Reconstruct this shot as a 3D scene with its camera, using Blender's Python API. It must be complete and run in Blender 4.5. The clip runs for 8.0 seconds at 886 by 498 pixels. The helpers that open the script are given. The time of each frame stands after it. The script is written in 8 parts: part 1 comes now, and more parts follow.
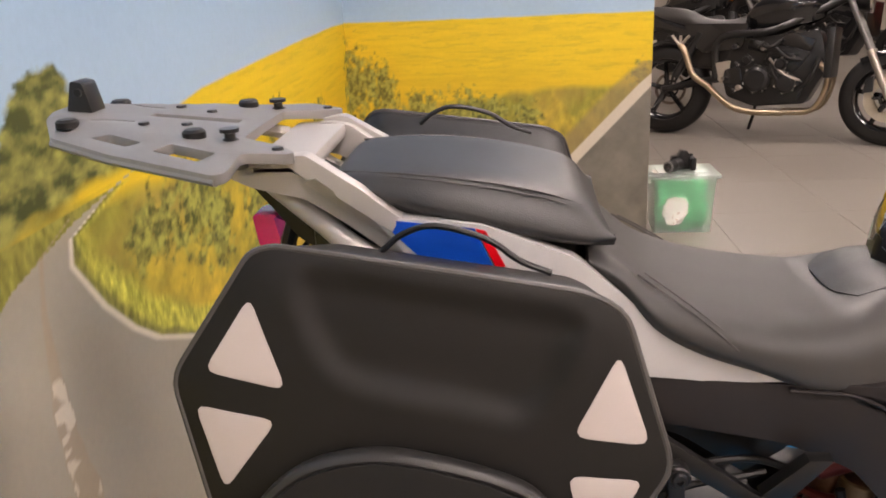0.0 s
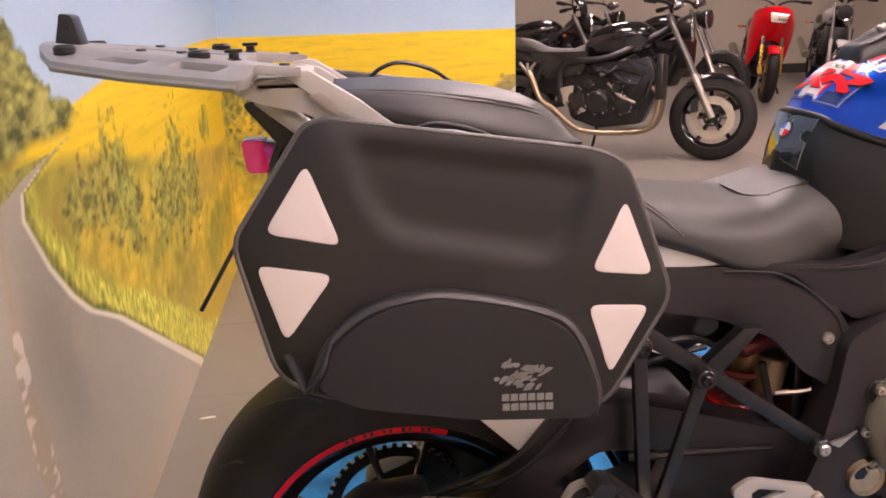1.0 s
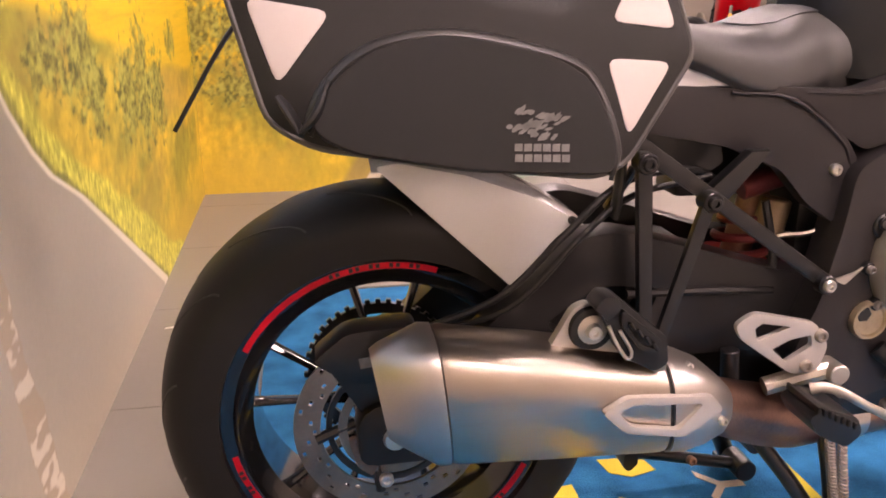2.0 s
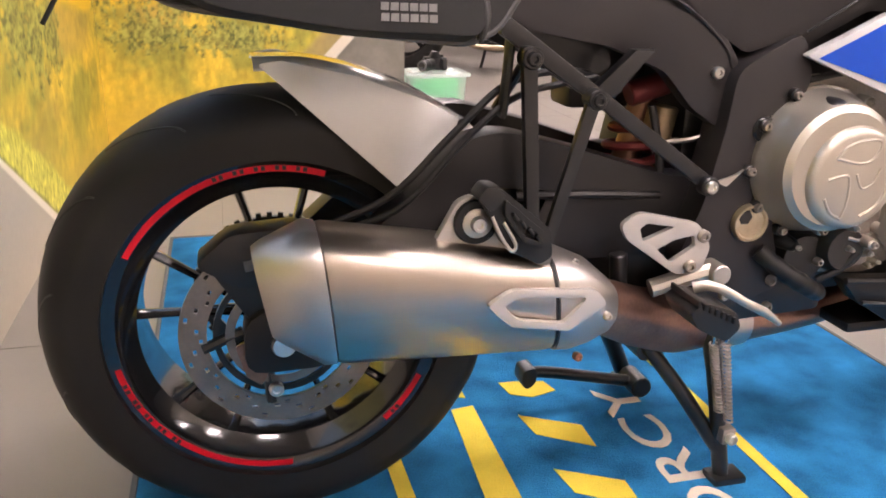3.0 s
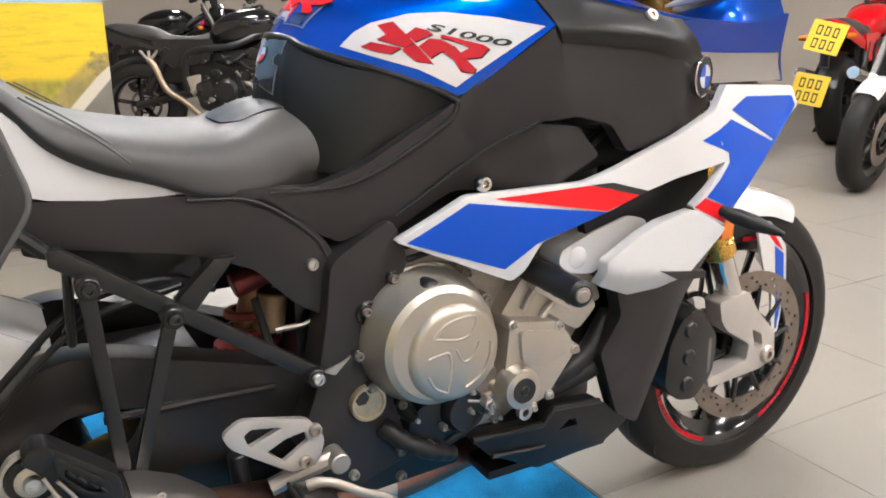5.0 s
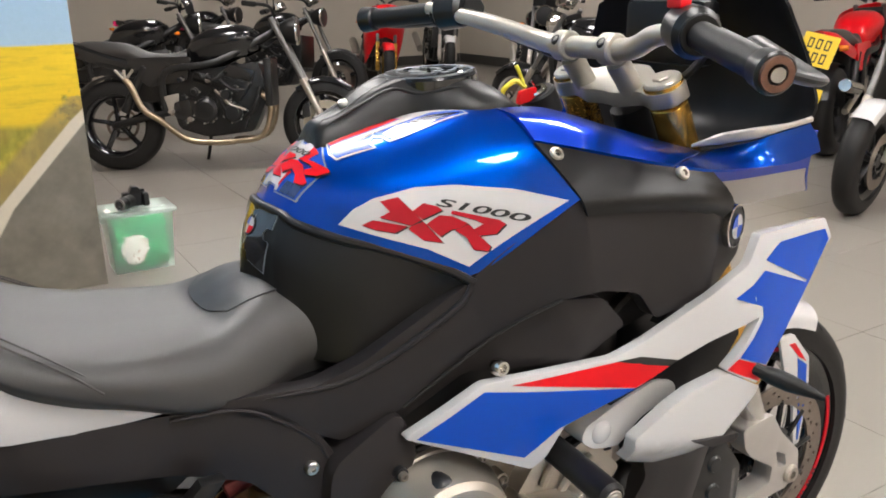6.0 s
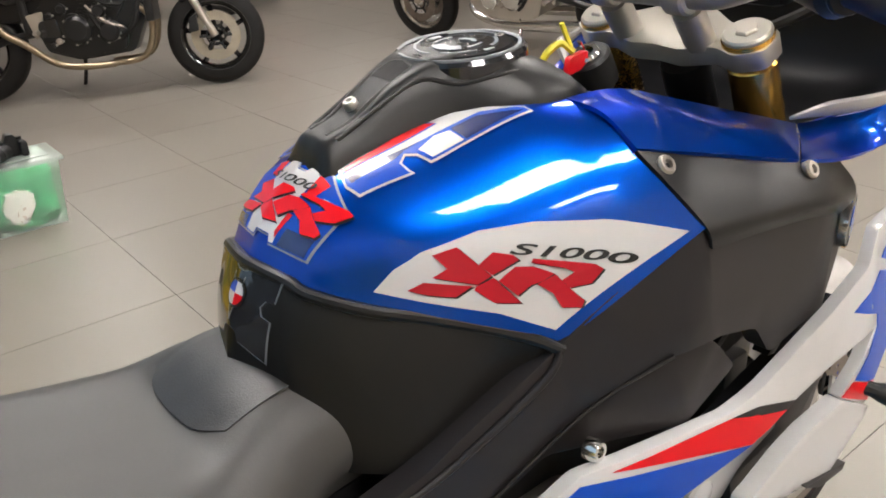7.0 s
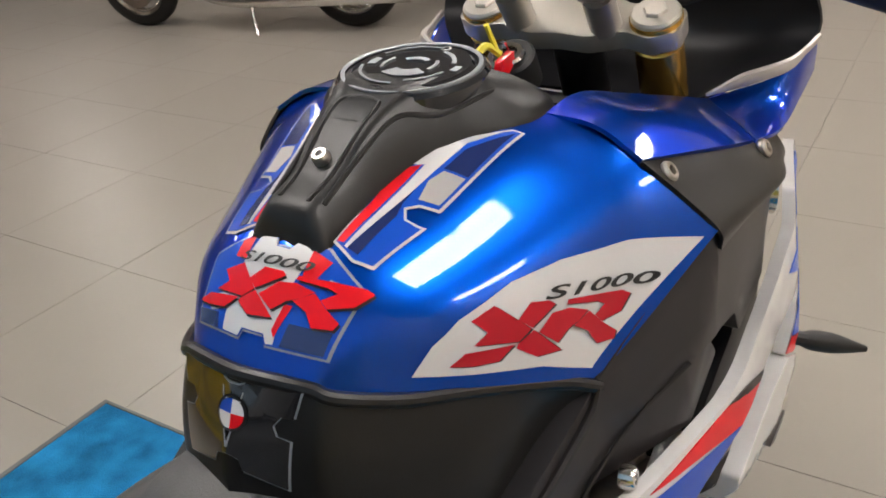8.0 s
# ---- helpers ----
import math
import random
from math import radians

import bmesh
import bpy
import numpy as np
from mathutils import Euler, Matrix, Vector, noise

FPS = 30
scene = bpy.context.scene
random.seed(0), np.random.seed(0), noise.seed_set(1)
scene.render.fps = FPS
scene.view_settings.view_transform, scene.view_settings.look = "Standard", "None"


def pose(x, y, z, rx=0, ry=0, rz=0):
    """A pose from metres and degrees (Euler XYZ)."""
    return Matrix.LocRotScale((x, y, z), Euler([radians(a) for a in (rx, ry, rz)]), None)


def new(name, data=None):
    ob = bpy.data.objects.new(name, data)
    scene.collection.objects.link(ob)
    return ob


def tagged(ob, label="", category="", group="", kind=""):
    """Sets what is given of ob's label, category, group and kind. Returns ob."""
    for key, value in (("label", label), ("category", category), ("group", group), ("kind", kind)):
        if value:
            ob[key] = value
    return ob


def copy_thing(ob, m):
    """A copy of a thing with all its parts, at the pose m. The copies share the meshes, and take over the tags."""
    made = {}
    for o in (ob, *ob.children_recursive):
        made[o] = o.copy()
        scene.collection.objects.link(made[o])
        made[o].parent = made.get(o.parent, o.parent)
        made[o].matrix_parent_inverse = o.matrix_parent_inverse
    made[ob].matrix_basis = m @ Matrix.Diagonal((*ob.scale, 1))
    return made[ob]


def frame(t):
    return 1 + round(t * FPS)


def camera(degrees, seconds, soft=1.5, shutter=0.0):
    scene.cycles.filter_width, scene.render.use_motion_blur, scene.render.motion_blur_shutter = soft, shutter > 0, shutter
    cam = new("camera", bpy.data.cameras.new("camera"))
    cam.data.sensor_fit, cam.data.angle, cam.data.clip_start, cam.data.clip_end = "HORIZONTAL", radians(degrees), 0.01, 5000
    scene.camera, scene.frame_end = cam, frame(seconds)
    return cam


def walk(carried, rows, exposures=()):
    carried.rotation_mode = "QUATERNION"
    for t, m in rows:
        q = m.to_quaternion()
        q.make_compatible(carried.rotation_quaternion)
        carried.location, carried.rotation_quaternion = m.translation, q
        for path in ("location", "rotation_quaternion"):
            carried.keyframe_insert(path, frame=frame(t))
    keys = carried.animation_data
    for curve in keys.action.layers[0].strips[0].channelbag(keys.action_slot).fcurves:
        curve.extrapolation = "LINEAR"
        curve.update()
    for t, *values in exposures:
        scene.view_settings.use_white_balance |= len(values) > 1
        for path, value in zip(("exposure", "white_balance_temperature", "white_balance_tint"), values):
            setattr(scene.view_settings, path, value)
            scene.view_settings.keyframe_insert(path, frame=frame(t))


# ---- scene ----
import itertools
from mathutils.bvhtree import BVHTree

cam = camera(56.1, 8.0, soft=1.8)
METRES = 1.9782
FIRST = pose(0.1257, -0.9922, 1.2168, -18.795, 2.512, 3.772)
ROWS = [
    (0.0, 0.0, 0.0, 0.0, 0.0, 0.0, -0.0),
    (0.5, -0.0312, -0.0344, -0.0464, -4.57, 2.63, 1.35),
    (1.0, -0.0943, -0.0438, -0.0826, -10.8, 2.78, 2.81),
    (1.5, -0.1133, -0.014, -0.1348, -12.52, 2.54, 2.61),
    (3.0, -0.0859, -0.0002, -0.2345, -18.41, -0.52, 2.72),
    (3.5, -0.0465, -0.0058, -0.2275, -23.24, -0.17, 4.3),
    (4.0, -0.0119, -0.0138, -0.2219, -27.55, 0.23, 5.98),
    (4.5, 0.0256, -0.0232, -0.212, -30.71, 0.68, 7.43),
    (5.0, 0.0491, -0.0451, -0.1407, -32.25, 0.89, 8.56),
    (6.5, 0.1006, 0.0761, 0.039, -35.79, -3.68, 10.92),
    (7.0, 0.1174, 0.1653, 0.0779, -41.11, -9.36, 13.24),
    (7.5, 0.1214, 0.2304, 0.108, -49.4, -13.72, 15.25),
    (8.0, 0.0987, 0.275, 0.1316, -61.28, -17.3, 19.51),
]
EXPOSURES = [(0.0, -0.38, 6950, 24), (0.5, -0.28, 7000, 29), (1.0, -0.12, 7200, 38), (1.6, 0.06, 7500, 43), (3.0, 0.30, 6650, 27), (4.0, 0.30, 6350, 24), (5.0, 0.10, 6150, 13), (6.5, -0.38, 6300, 12), (7.0, -0.38, 6400, 12), (8.0, -0.62, 6500, 13)]
walk(cam, [(t, FIRST @ pose(METRES * x, METRES * y, METRES * z, 90 + pitch, roll, yaw)) for t, x, y, z, yaw, pitch, roll in ROWS], EXPOSURES)

# ---- world: a closed showroom, lit by its ceiling panels; the faint backdrop stays outside
world = bpy.data.worlds.new("world")
scene.world = world
world.use_nodes = True
world.node_tree.nodes["Background"].inputs[0].default_value = (0.6, 0.65, 0.7, 1)
world.node_tree.nodes["Background"].inputs[1].default_value = 0.05
PANEL_POWER = 57.0


# ---- materials
def shader(name):
    m = bpy.data.materials.new(name)
    m.use_nodes = True
    nt = m.node_tree
    return m, nt, nt.nodes["Principled BSDF"]


def socket(node, *names):
    for n in names:
        if n in node.inputs:
            return node.inputs[n]


def rgba(c):
    return (*c, 1) if len(c) == 3 else c


def surface(name, colour, rough=0.5, metal=0.0, var=0.15, scale=8.0, fine=120.0, bump=0.1, dist=0.002, coat=0.0, rvar=0.1, tint=None, stretch=(1, 1, 1), spec=0.5, random_hue=0.0, sheen=0.0, edge=None):
    """A surface with two scales of variation in colour, gloss and relief."""
    m, nt, b = shader(name)
    N, L = nt.nodes, nt.links
    tc = N.new("ShaderNodeTexCoord")
    mp = N.new("ShaderNodeMapping")
    mp.inputs["Scale"].default_value = stretch
    L.new(tc.outputs["Object"], mp.inputs["Vector"])
    big, small = N.new("ShaderNodeTexNoise"), N.new("ShaderNodeTexNoise")
    big.inputs["Scale"].default_value, big.inputs["Detail"].default_value = scale, 4
    small.inputs["Scale"].default_value, small.inputs["Detail"].default_value = fine, 3
    for n in (big, small):
        L.new(mp.outputs[0], n.inputs["Vector"])
    mixn = N.new("ShaderNodeMath")
    mixn.operation = "MULTIPLY_ADD"
    L.new(small.outputs["Fac"], mixn.inputs[0])
    mixn.inputs[1].default_value = 0.35
    L.new(big.outputs["Fac"], mixn.inputs[2])
    ramp = N.new("ShaderNodeMapRange")
    ramp.inputs["From Min"].default_value, ramp.inputs["From Max"].default_value = 0.35, 1.0
    L.new(mixn.outputs[0], ramp.inputs["Value"])
    mix = N.new("ShaderNodeMix")
    mix.data_type = "RGBA"
    lo = tint or tuple(v * (1 - var) for v in colour)
    hi = tuple(min(1, v * (1 + var)) for v in colour)
    mix.inputs[6].default_value, mix.inputs[7].default_value = rgba(lo), rgba(hi)
    L.new(ramp.outputs[0], mix.inputs[0])
    out = mix.outputs[2]
    if random_hue:
        oi, hsv = N.new("ShaderNodeObjectInfo"), N.new("ShaderNodeHueSaturation")
        rr = N.new("ShaderNodeMapRange")
        rr.inputs["To Min"].default_value, rr.inputs["To Max"].default_value = 1 - random_hue, 1 + random_hue
        L.new(oi.outputs["Random"], rr.inputs["Value"])
        L.new(rr.outputs[0], hsv.inputs["Value"])
        L.new(out, hsv.inputs["Color"])
        out = hsv.outputs[0]
    L.new(out, b.inputs["Base Color"])
    rr = N.new("ShaderNodeMapRange")
    rr.inputs["To Min"].default_value, rr.inputs["To Max"].default_value = max(0.02, rough - rvar * 0.5), min(1, rough + rvar * 0.5)
    L.new(mixn.outputs[0], rr.inputs["Value"])
    L.new(rr.outputs[0], b.inputs["Roughness"])
    b.inputs["Metallic"].default_value = metal
    socket(b, "Specular IOR Level", "Specular").default_value = spec
    if coat:
        socket(b, "Coat Weight", "Coat").default_value = coat
        socket(b, "Coat Roughness").default_value = 0.03
    if edge:
        socket(b, "Specular Tint").default_value = rgba(edge)
        socket(b, "Coat IOR").default_value = 1.38
    if sheen:
        socket(b, "Sheen Weight", "Sheen").default_value = sheen
    if bump:
        bp = N.new("ShaderNodeBump")
        bp.inputs["Strength"].default_value, bp.inputs["Distance"].default_value = bump, dist
        L.new(small.outputs["Fac"], bp.inputs["Height"])
        L.new(bp.outputs[0], b.inputs["Normal"])
    return m


BLUE = surface("blue_metallic_paint", (0.0002, 0.064, 0.44), 0.30, 0.8, 0.08, 5, 900, 0.0, 0.0005, coat=0.9, rvar=0.03, spec=0.2, edge=(0.05, 0.25, 0.9))
BLUE_FLAT = surface("blue_gloss_graphic", (0.0006, 0.062, 0.44), 0.3, 0.0, 0.05, 5, 500, 0.0, 0.0005, coat=0.25, spec=0.3)
NAVY = surface("dark_blue_graphic", (0.008, 0.02, 0.10), 0.25, 0, 0.05, 5, 500, 0.02, 0.0005, coat=0.8)
WHITE = surface("white_gloss_paint", (0.57, 0.56, 0.555), 0.25, 0.0, 0.04, 4, 400, 0.02, 0.0005, coat=0.8, rvar=0.05)
RED = surface("red_gloss_paint", (0.66, 0.004, 0.010), 0.3, 0.0, 0.08, 4, 60, 0.0, 0.0005, coat=0.2, spec=0.3)
RED_INK = surface("dark_red_print", (0.42, 0.006, 0.018), 0.3, 0.0, 0.06, 4, 60, 0.0, 0.0005, coat=0.2, spec=0.3)
REDTAPE = surface("red_rim_tape", (0.58, 0.008, 0.02), 0.4, 0.0, 0.15, 30, 300, 0.05, spec=0.2)
DKPLASTIC = surface("matt_dark_plastic", (0.0210, 0.0185, 0.0192), 0.38, 0.0, 0.15, 6, 700, 0.12, 0.0005, spec=0.34)
GRAIN = surface("grained_black_plastic", (0.010, 0.0096, 0.0095), 0.35, 0.0, 0.15, 6, 900, 0.25, 0.0007, spec=0.34)
BLACK = surface("satin_black_metal", (0.009, 0.009, 0.0095), 0.30, 0.0, 0.2, 10, 300, 0.08, 0.0006, spec=0.5)
GLOSSBLACK = surface("gloss_black_enamel", (0.01, 0.01, 0.011), 0.12, 0.0, 0.2, 10, 300, 0.02, 0.0004, coat=0.6)
SWING = surface("satin_black_swingarm", (0.012, 0.011, 0.0115), 0.34, 0.0, 0.12, 5, 400, 0.08, 0.0005, spec=0.35)
RUBBER = surface("tyre_rubber", (0.010, 0.0093, 0.009), 0.5, 0.0, 0.25, 14, 500, 0.25, 0.0008, spec=0.3)
SOFTRUBBER = surface("black_rubber", (0.010, 0.010, 0.010), 0.45, 0.0, 0.2, 20, 400, 0.2, 0.0008, spec=0.35)
LEATHER = surface("black_seat_vinyl", (0.044, 0.0425, 0.041), 0.44, 0.0, 0.14, 7, 650, 0.16, 0.0008, spec=0.5)
LEATHER2 = surface("grey_seat_vinyl", (0.026, 0.026, 0.0265), 0.42, 0.0, 0.14, 7, 650, 0.35, 0.0010, spec=0.6)
FABRIC = surface("black_soft_shell", (0.008, 0.0072, 0.0066), 0.45, 0.0, 0.16, 9, 1400, 0.4, 0.0008, spec=0.3)
FABRICDARK = surface("black_pocket_fabric", (0.007, 0.0066, 0.0064), 0.55, 0.0, 0.16, 9, 1600, 0.6, 0.001, spec=0.3)
ZIPTAPE = surface("dark_grey_zip_cover", (0.020, 0.019, 0.018), 0.42, 0.0, 0.16, 12, 900, 0.2, 0.0006, spec=0.5)
REFLECT = surface("pale_reflective_panel", (0.50, 0.45, 0.43), 0.45, 0.15, 0.06, 12, 1500, 0.25, 0.0005)
PIPING = surface("grey_edge_piping", (0.06, 0.057, 0.055), 0.45, 0.1, 0.1, 20, 500, 0.1, 0.0005)
STEEL = surface("brushed_steel", (0.46, 0.405, 0.35), 0.30, 1.0, 0.08, 3, 60, 0.04, 0.0005, stretch=(0.6, 14, 14), rvar=0.08)
CASTCAP = surface("blasted_steel_cap", (0.52, 0.49, 0.46), 0.36, 1.0, 0.12, 6, 500, 0.12, 0.0006, rvar=0.15)
ALU = surface("cast_aluminium", (0.50, 0.46, 0.405), 0.36, 0.85, 0.10, 8, 500, 0.15, 0.0007, rvar=0.15)
ALUDIRTY = surface("grimy_cast_aluminium", (0.36, 0.32, 0.28), 0.45, 0.8, 0.3, 22, 300, 0.25, 0.001, rvar=0.2)
CHAMPAGNE = surface("champagne_silver_alloy", (0.46, 0.43, 0.375), 0.36, 0.55, 0.06, 6, 500, 0.1, 0.0005)
ENGINE = surface("satin_engine_cover", (0.46, 0.42, 0.355), 0.36, 0.8, 0.06, 4, 700, 0.1, 0.0005)
SILVER = surface("silver_powder_coat", (0.47, 0.44, 0.41), 0.38, 0.5, 0.06, 5, 700, 0.12, 0.0005)
CASTGREY = surface("cast_grey_tail_frame", (0.45, 0.43, 0.41), 0.40, 0.25, 0.08, 6, 700, 0.15, 0.0005)
RACK = surface("anodised_rack", (0.31, 0.30, 0.29), 0.45, 0.55, 0.06, 5, 900, 0.12, 0.0004)
CHROME = surface("polished_metal", (0.72, 0.70, 0.67), 0.14, 1.0, 0.06, 8, 300, 0.03, 0.0004)
BOLT = surface("bolt_steel", (0.62, 0.60, 0.57), 0.28, 1.0, 0.15, 60, 300, 0.05, 0.0004)
GOLD = surface("gold_anodised", (0.72, 0.42, 0.09), 0.25, 0.9, 0.08, 6, 300, 0.04, 0.0004)
PALEBRASS = surface("worn_pale_brass", (0.50, 0.40, 0.27), 0.35, 0.8, 0.25, 30, 300, 0.1)
DISC = surface("brake_disc_steel", (0.25, 0.21, 0.18), 0.35, 0.9, 0.25, 18, 200, 0.1, 0.0005, rvar=0.2)
HEATED = surface("heat_stained_pipe", (0.30, 0.17, 0.12), 0.32, 0.9, 0.3, 9, 200, 0.06, 0.0006, tint=(0.14, 0.08, 0.07), rvar=0.2)
AMBER = surface("amber_reflector", (0.75, 0.20, 0.02), 0.2, 0.0, 0.1, 30, 300, 0.05)
REDLENS = surface("red_lens", (0.90, 0.03, 0.20), 0.12, 0.0, 0.1, 30, 300, 0.1, coat=0.6)
PINKLENS = surface("magenta_reflector", (0.55, 0.03, 0.30), 0.12, 0.2, 0.3, 60, 300, 0.1, coat=0.6)
YELLOW = surface("yellow_plastic", (0.75, 0.65, 0.04), 0.4, 0.0, 0.05, 10, 300, 0.05)
PLATE = surface("yellow_number_plate", (0.80, 0.55, 0.03), 0.35, 0.0, 0.05, 10, 300, 0.05)
BLACKINK = surface("black_print", (0.012, 0.012, 0.012), 0.4, 0.0, 0.1, 10, 300, 0.02)
GREYPRINT = surface("grey_print", (0.13, 0.126, 0.122), 0.55, 0.0, 0.3, 120, 900, 0.1)
SMOKE = surface("dark_smoked_plastic", (0.006, 0.006, 0.007), 0.4, 0.0, 0.2, 5, 300, 0.03, spec=0.25)
DARKPAD = surface("gloss_black_tank_pad", (0.014, 0.015, 0.018), 0.10, 0.0, 0.2, 5, 300, 0.02, coat=1.0)
PADLINE = surface("silver_pad_line", (0.30, 0.32, 0.34), 0.3, 0.2, 0.1, 20, 300, 0.02)
GREEN = surface("green_padding", (0.035, 0.30, 0.12), 0.7, 0.0, 0.35, 14, 120, 0.4, 0.004)
PAPER = surface("white_paper", (0.72, 0.68, 0.64), 0.7, 0.0, 0.1, 20, 200, 0.2, 0.002)
CEIL = surface("grey_ceiling_board", (0.24, 0.235, 0.225), 0.8, 0.0, 0.06, 3, 200, 0.2, 0.002)
WALLPAINT = surface("cream_wall_paint", (0.54, 0.485, 0.41), 0.7, 0.0, 0.05, 2, 200, 0.12, 0.001)
SKIRT = surface("dark_skirting", (0.05, 0.048, 0.045), 0.5, 0.0, 0.1, 5, 200, 0.1)
TILE = surface("greige_floor_tile", (0.235, 0.214, 0.187), 0.34, 0.0, 0.03, 1.2, 260, 0.0, 0.0004, rvar=0.03, random_hue=0.012, spec=0.4)
GROUT = surface("dark_grout", (0.20, 0.18, 0.156), 0.85, 0.0, 0.15, 10, 300, 0.3)
MAT = surface("blue_carpet_mat", (0.012, 0.152, 0.335), 0.92, 0.0, 0.6, 11, 300, 0.9, 0.004, spec=0.08)
MATEDGE = surface("mat_edge_binding", (0.09, 0.10, 0.10), 0.8, 0.0, 0.2, 10, 300, 0.4)
MATYELLOW = surface("yellow_mat_print", (0.72, 0.55, 0.06), 0.9, 0.0, 0.25, 9, 420, 0.8, 0.003, spec=0.2)
MATWHITE = surface("pale_mat_print", (0.60, 0.52, 0.42), 0.9, 0.0, 0.2, 9, 420, 0.8, 0.003, spec=0.2)

CLEAR, _nt, _b = shader("frosted_clear_plastic")
_b.inputs["Base Color"].default_value = (0.86, 0.92, 0.88, 1)
_b.inputs["Roughness"].default_value = 0.28
socket(_b, "Transmission Weight", "Transmission").default_value = 0.93
socket(_b, "IOR").default_value = 1.2

GLOW, _nt, _b = shader("light_panel_diffuser")
_b.inputs["Base Color"].default_value = (0.8, 0.8, 0.8, 1)
socket(_b, "Emission Color", "Emission").default_value = (1.0, 0.945, 0.87, 1)
_b.inputs["Emission Strength"].default_value = PANEL_POWER

MURAL, _nt, _b = shader("printed_landscape")
_at = _nt.nodes.new("ShaderNodeVertexColor")
_at.layer_name = "print"
_ns = _nt.nodes.new("ShaderNodeTexNoise")
_ns.inputs["Scale"].default_value, _ns.inputs["Detail"].default_value = 70, 5
_tc = _nt.nodes.new("ShaderNodeTexCoord")
_nt.links.new(_tc.outputs["Object"], _ns.inputs["Vector"])
_mr = _nt.nodes.new("ShaderNodeMapRange")
_mr.inputs["To Min"].default_value, _mr.inputs["To Max"].default_value = 0.94, 1.06
_nt.links.new(_ns.outputs["Fac"], _mr.inputs["Value"])
_mx = _nt.nodes.new("ShaderNodeVectorMath")
_mx.operation = "SCALE"
_nt.links.new(_at.outputs["Color"], _mx.inputs[0])
_nt.links.new(_mr.outputs[0], _mx.inputs["Scale"])
_nt.links.new(_mx.outputs[0], _b.inputs["Base Color"])
_b.inputs["Roughness"].default_value = 0.55


# ---- mesh helpers
def finish(bm, sharp=0.6):
    bmesh.ops.remove_doubles(bm, verts=bm.verts, dist=1e-5)
    bmesh.ops.recalc_face_normals(bm, faces=bm.faces)
    for f in bm.faces:
        f.smooth = True
    for e in bm.edges:
        if len(e.link_faces) == 2 and e.calc_face_angle(0) > sharp:
            e.smooth = False
    return bm


def part(name, bm, material, parent=None, label="", sharp=0.6):
    """Links a bmesh as one mesh object under a thing or a part; a pair becomes two objects."""
    if isinstance(bm, list):
        return [part(name, b, material, parent, label, sharp) for b in bm][0]
    finish(bm, sharp)
    me = bpy.data.meshes.new(name)
    bm.to_mesh(me)
    bm.free()
    me.materials.append(material)
    ob = new(name, me)
    if parent:
        ob.parent = parent
    if label:
        tagged(ob, label)
    return ob


def thing(name, label, category, m=None, group="", kind=""):
    ob = new(name)
    ob.empty_display_size = 0.05
    if m is not None:
        ob.matrix_basis = m
    return tagged(ob, label, category, group, kind)


def chamfer(bm, offset, segments=2, angle=0.5):
    es = [e for e in bm.edges if len(e.link_faces) == 2 and e.calc_face_angle(0) > angle]
    if offset and es:
        bmesh.ops.bevel(bm, geom=es, offset=offset, segments=segments, profile=0.6, affect="EDGES", clamp_overlap=True)
    return bm


def box(x0, x1, y0, y1, z0, z1, bevel=0.0, bm=None, segments=2):
    b = bmesh.new()
    bmesh.ops.create_cube(b, size=1)
    for v in b.verts:
        v.co = Vector(((x0 + x1) / 2 + v.co.x * (x1 - x0), (y0 + y1) / 2 + v.co.y * (y1 - y0), (z0 + z1) / 2 + v.co.z * (z1 - z0)))
    chamfer(b, bevel, segments)
    return join(bm, b)


def join(bm, b):
    if bm is None:
        return b
    me = bpy.data.meshes.new("tmp")
    b.to_mesh(me)
    b.free()
    bm.from_mesh(me)
    bpy.data.meshes.remove(me)
    return bm


def moved(bm, m):
    bmesh.ops.transform(bm, matrix=m, verts=bm.verts)
    return bm


def flipped(bm):
    """The mirror image on the other side of the bike."""
    b = bm.copy()
    for v in b.verts:
        v.co.y = -v.co.y
    bmesh.ops.reverse_faces(b, faces=b.faces)
    return b


def basis(d):
    d = Vector(d).normalized()
    u = d.cross(Vector((0, 0, 1)) if abs(d.z) < 0.9 else Vector((1, 0, 0))).normalized()
    return u, d.cross(u).normalized(), d


def lathe(profile, centre, axis=(0, 1, 0), n=48, bm=None, a0=0.0, a1=360.0):
    """Turns a profile of (radius, distance along the axis) round the axis."""
    b = bmesh.new()
    u, w, d = basis(axis)
    c = Vector(centre)
    full = abs(a1 - a0) >= 359.9
    k = n if full else n + 1
    rings = []
    for r, h in profile:
        if r < 1e-6:
            rings.append([b.verts.new(c + d * h)] * k)
        else:
            rings.append([b.verts.new(c + d * h + (u * math.cos(t) + w * math.sin(t)) * r) for t in (radians(a0 + (a1 - a0) * i / n) for i in range(k))])
    for p, q in zip(rings, rings[1:]):
        for i in range(n):
            j = (i + 1) % k
            vs = [p[i], p[j], q[j], q[i]]
            vs = [v for t, v in enumerate(vs) if v not in vs[:t]]
            if len(vs) > 2:
                try:
                    b.faces.new(vs)
                except ValueError:
                    pass
    return join(bm, b)


def rod(p, q, r, r2=None, n=14, bm=None, bevel=0.0):
    p, q = Vector(p), Vector(q)
    length = (q - p).length
    r2 = r if r2 is None else r2
    e = min(bevel or 0.12 * min(r, r2), length * 0.3)
    return lathe([(0, 0), (r - e, 0), (r, e), (r2, length - e), (r2 - e, length), (0, length)], p, q - p, n, bm)


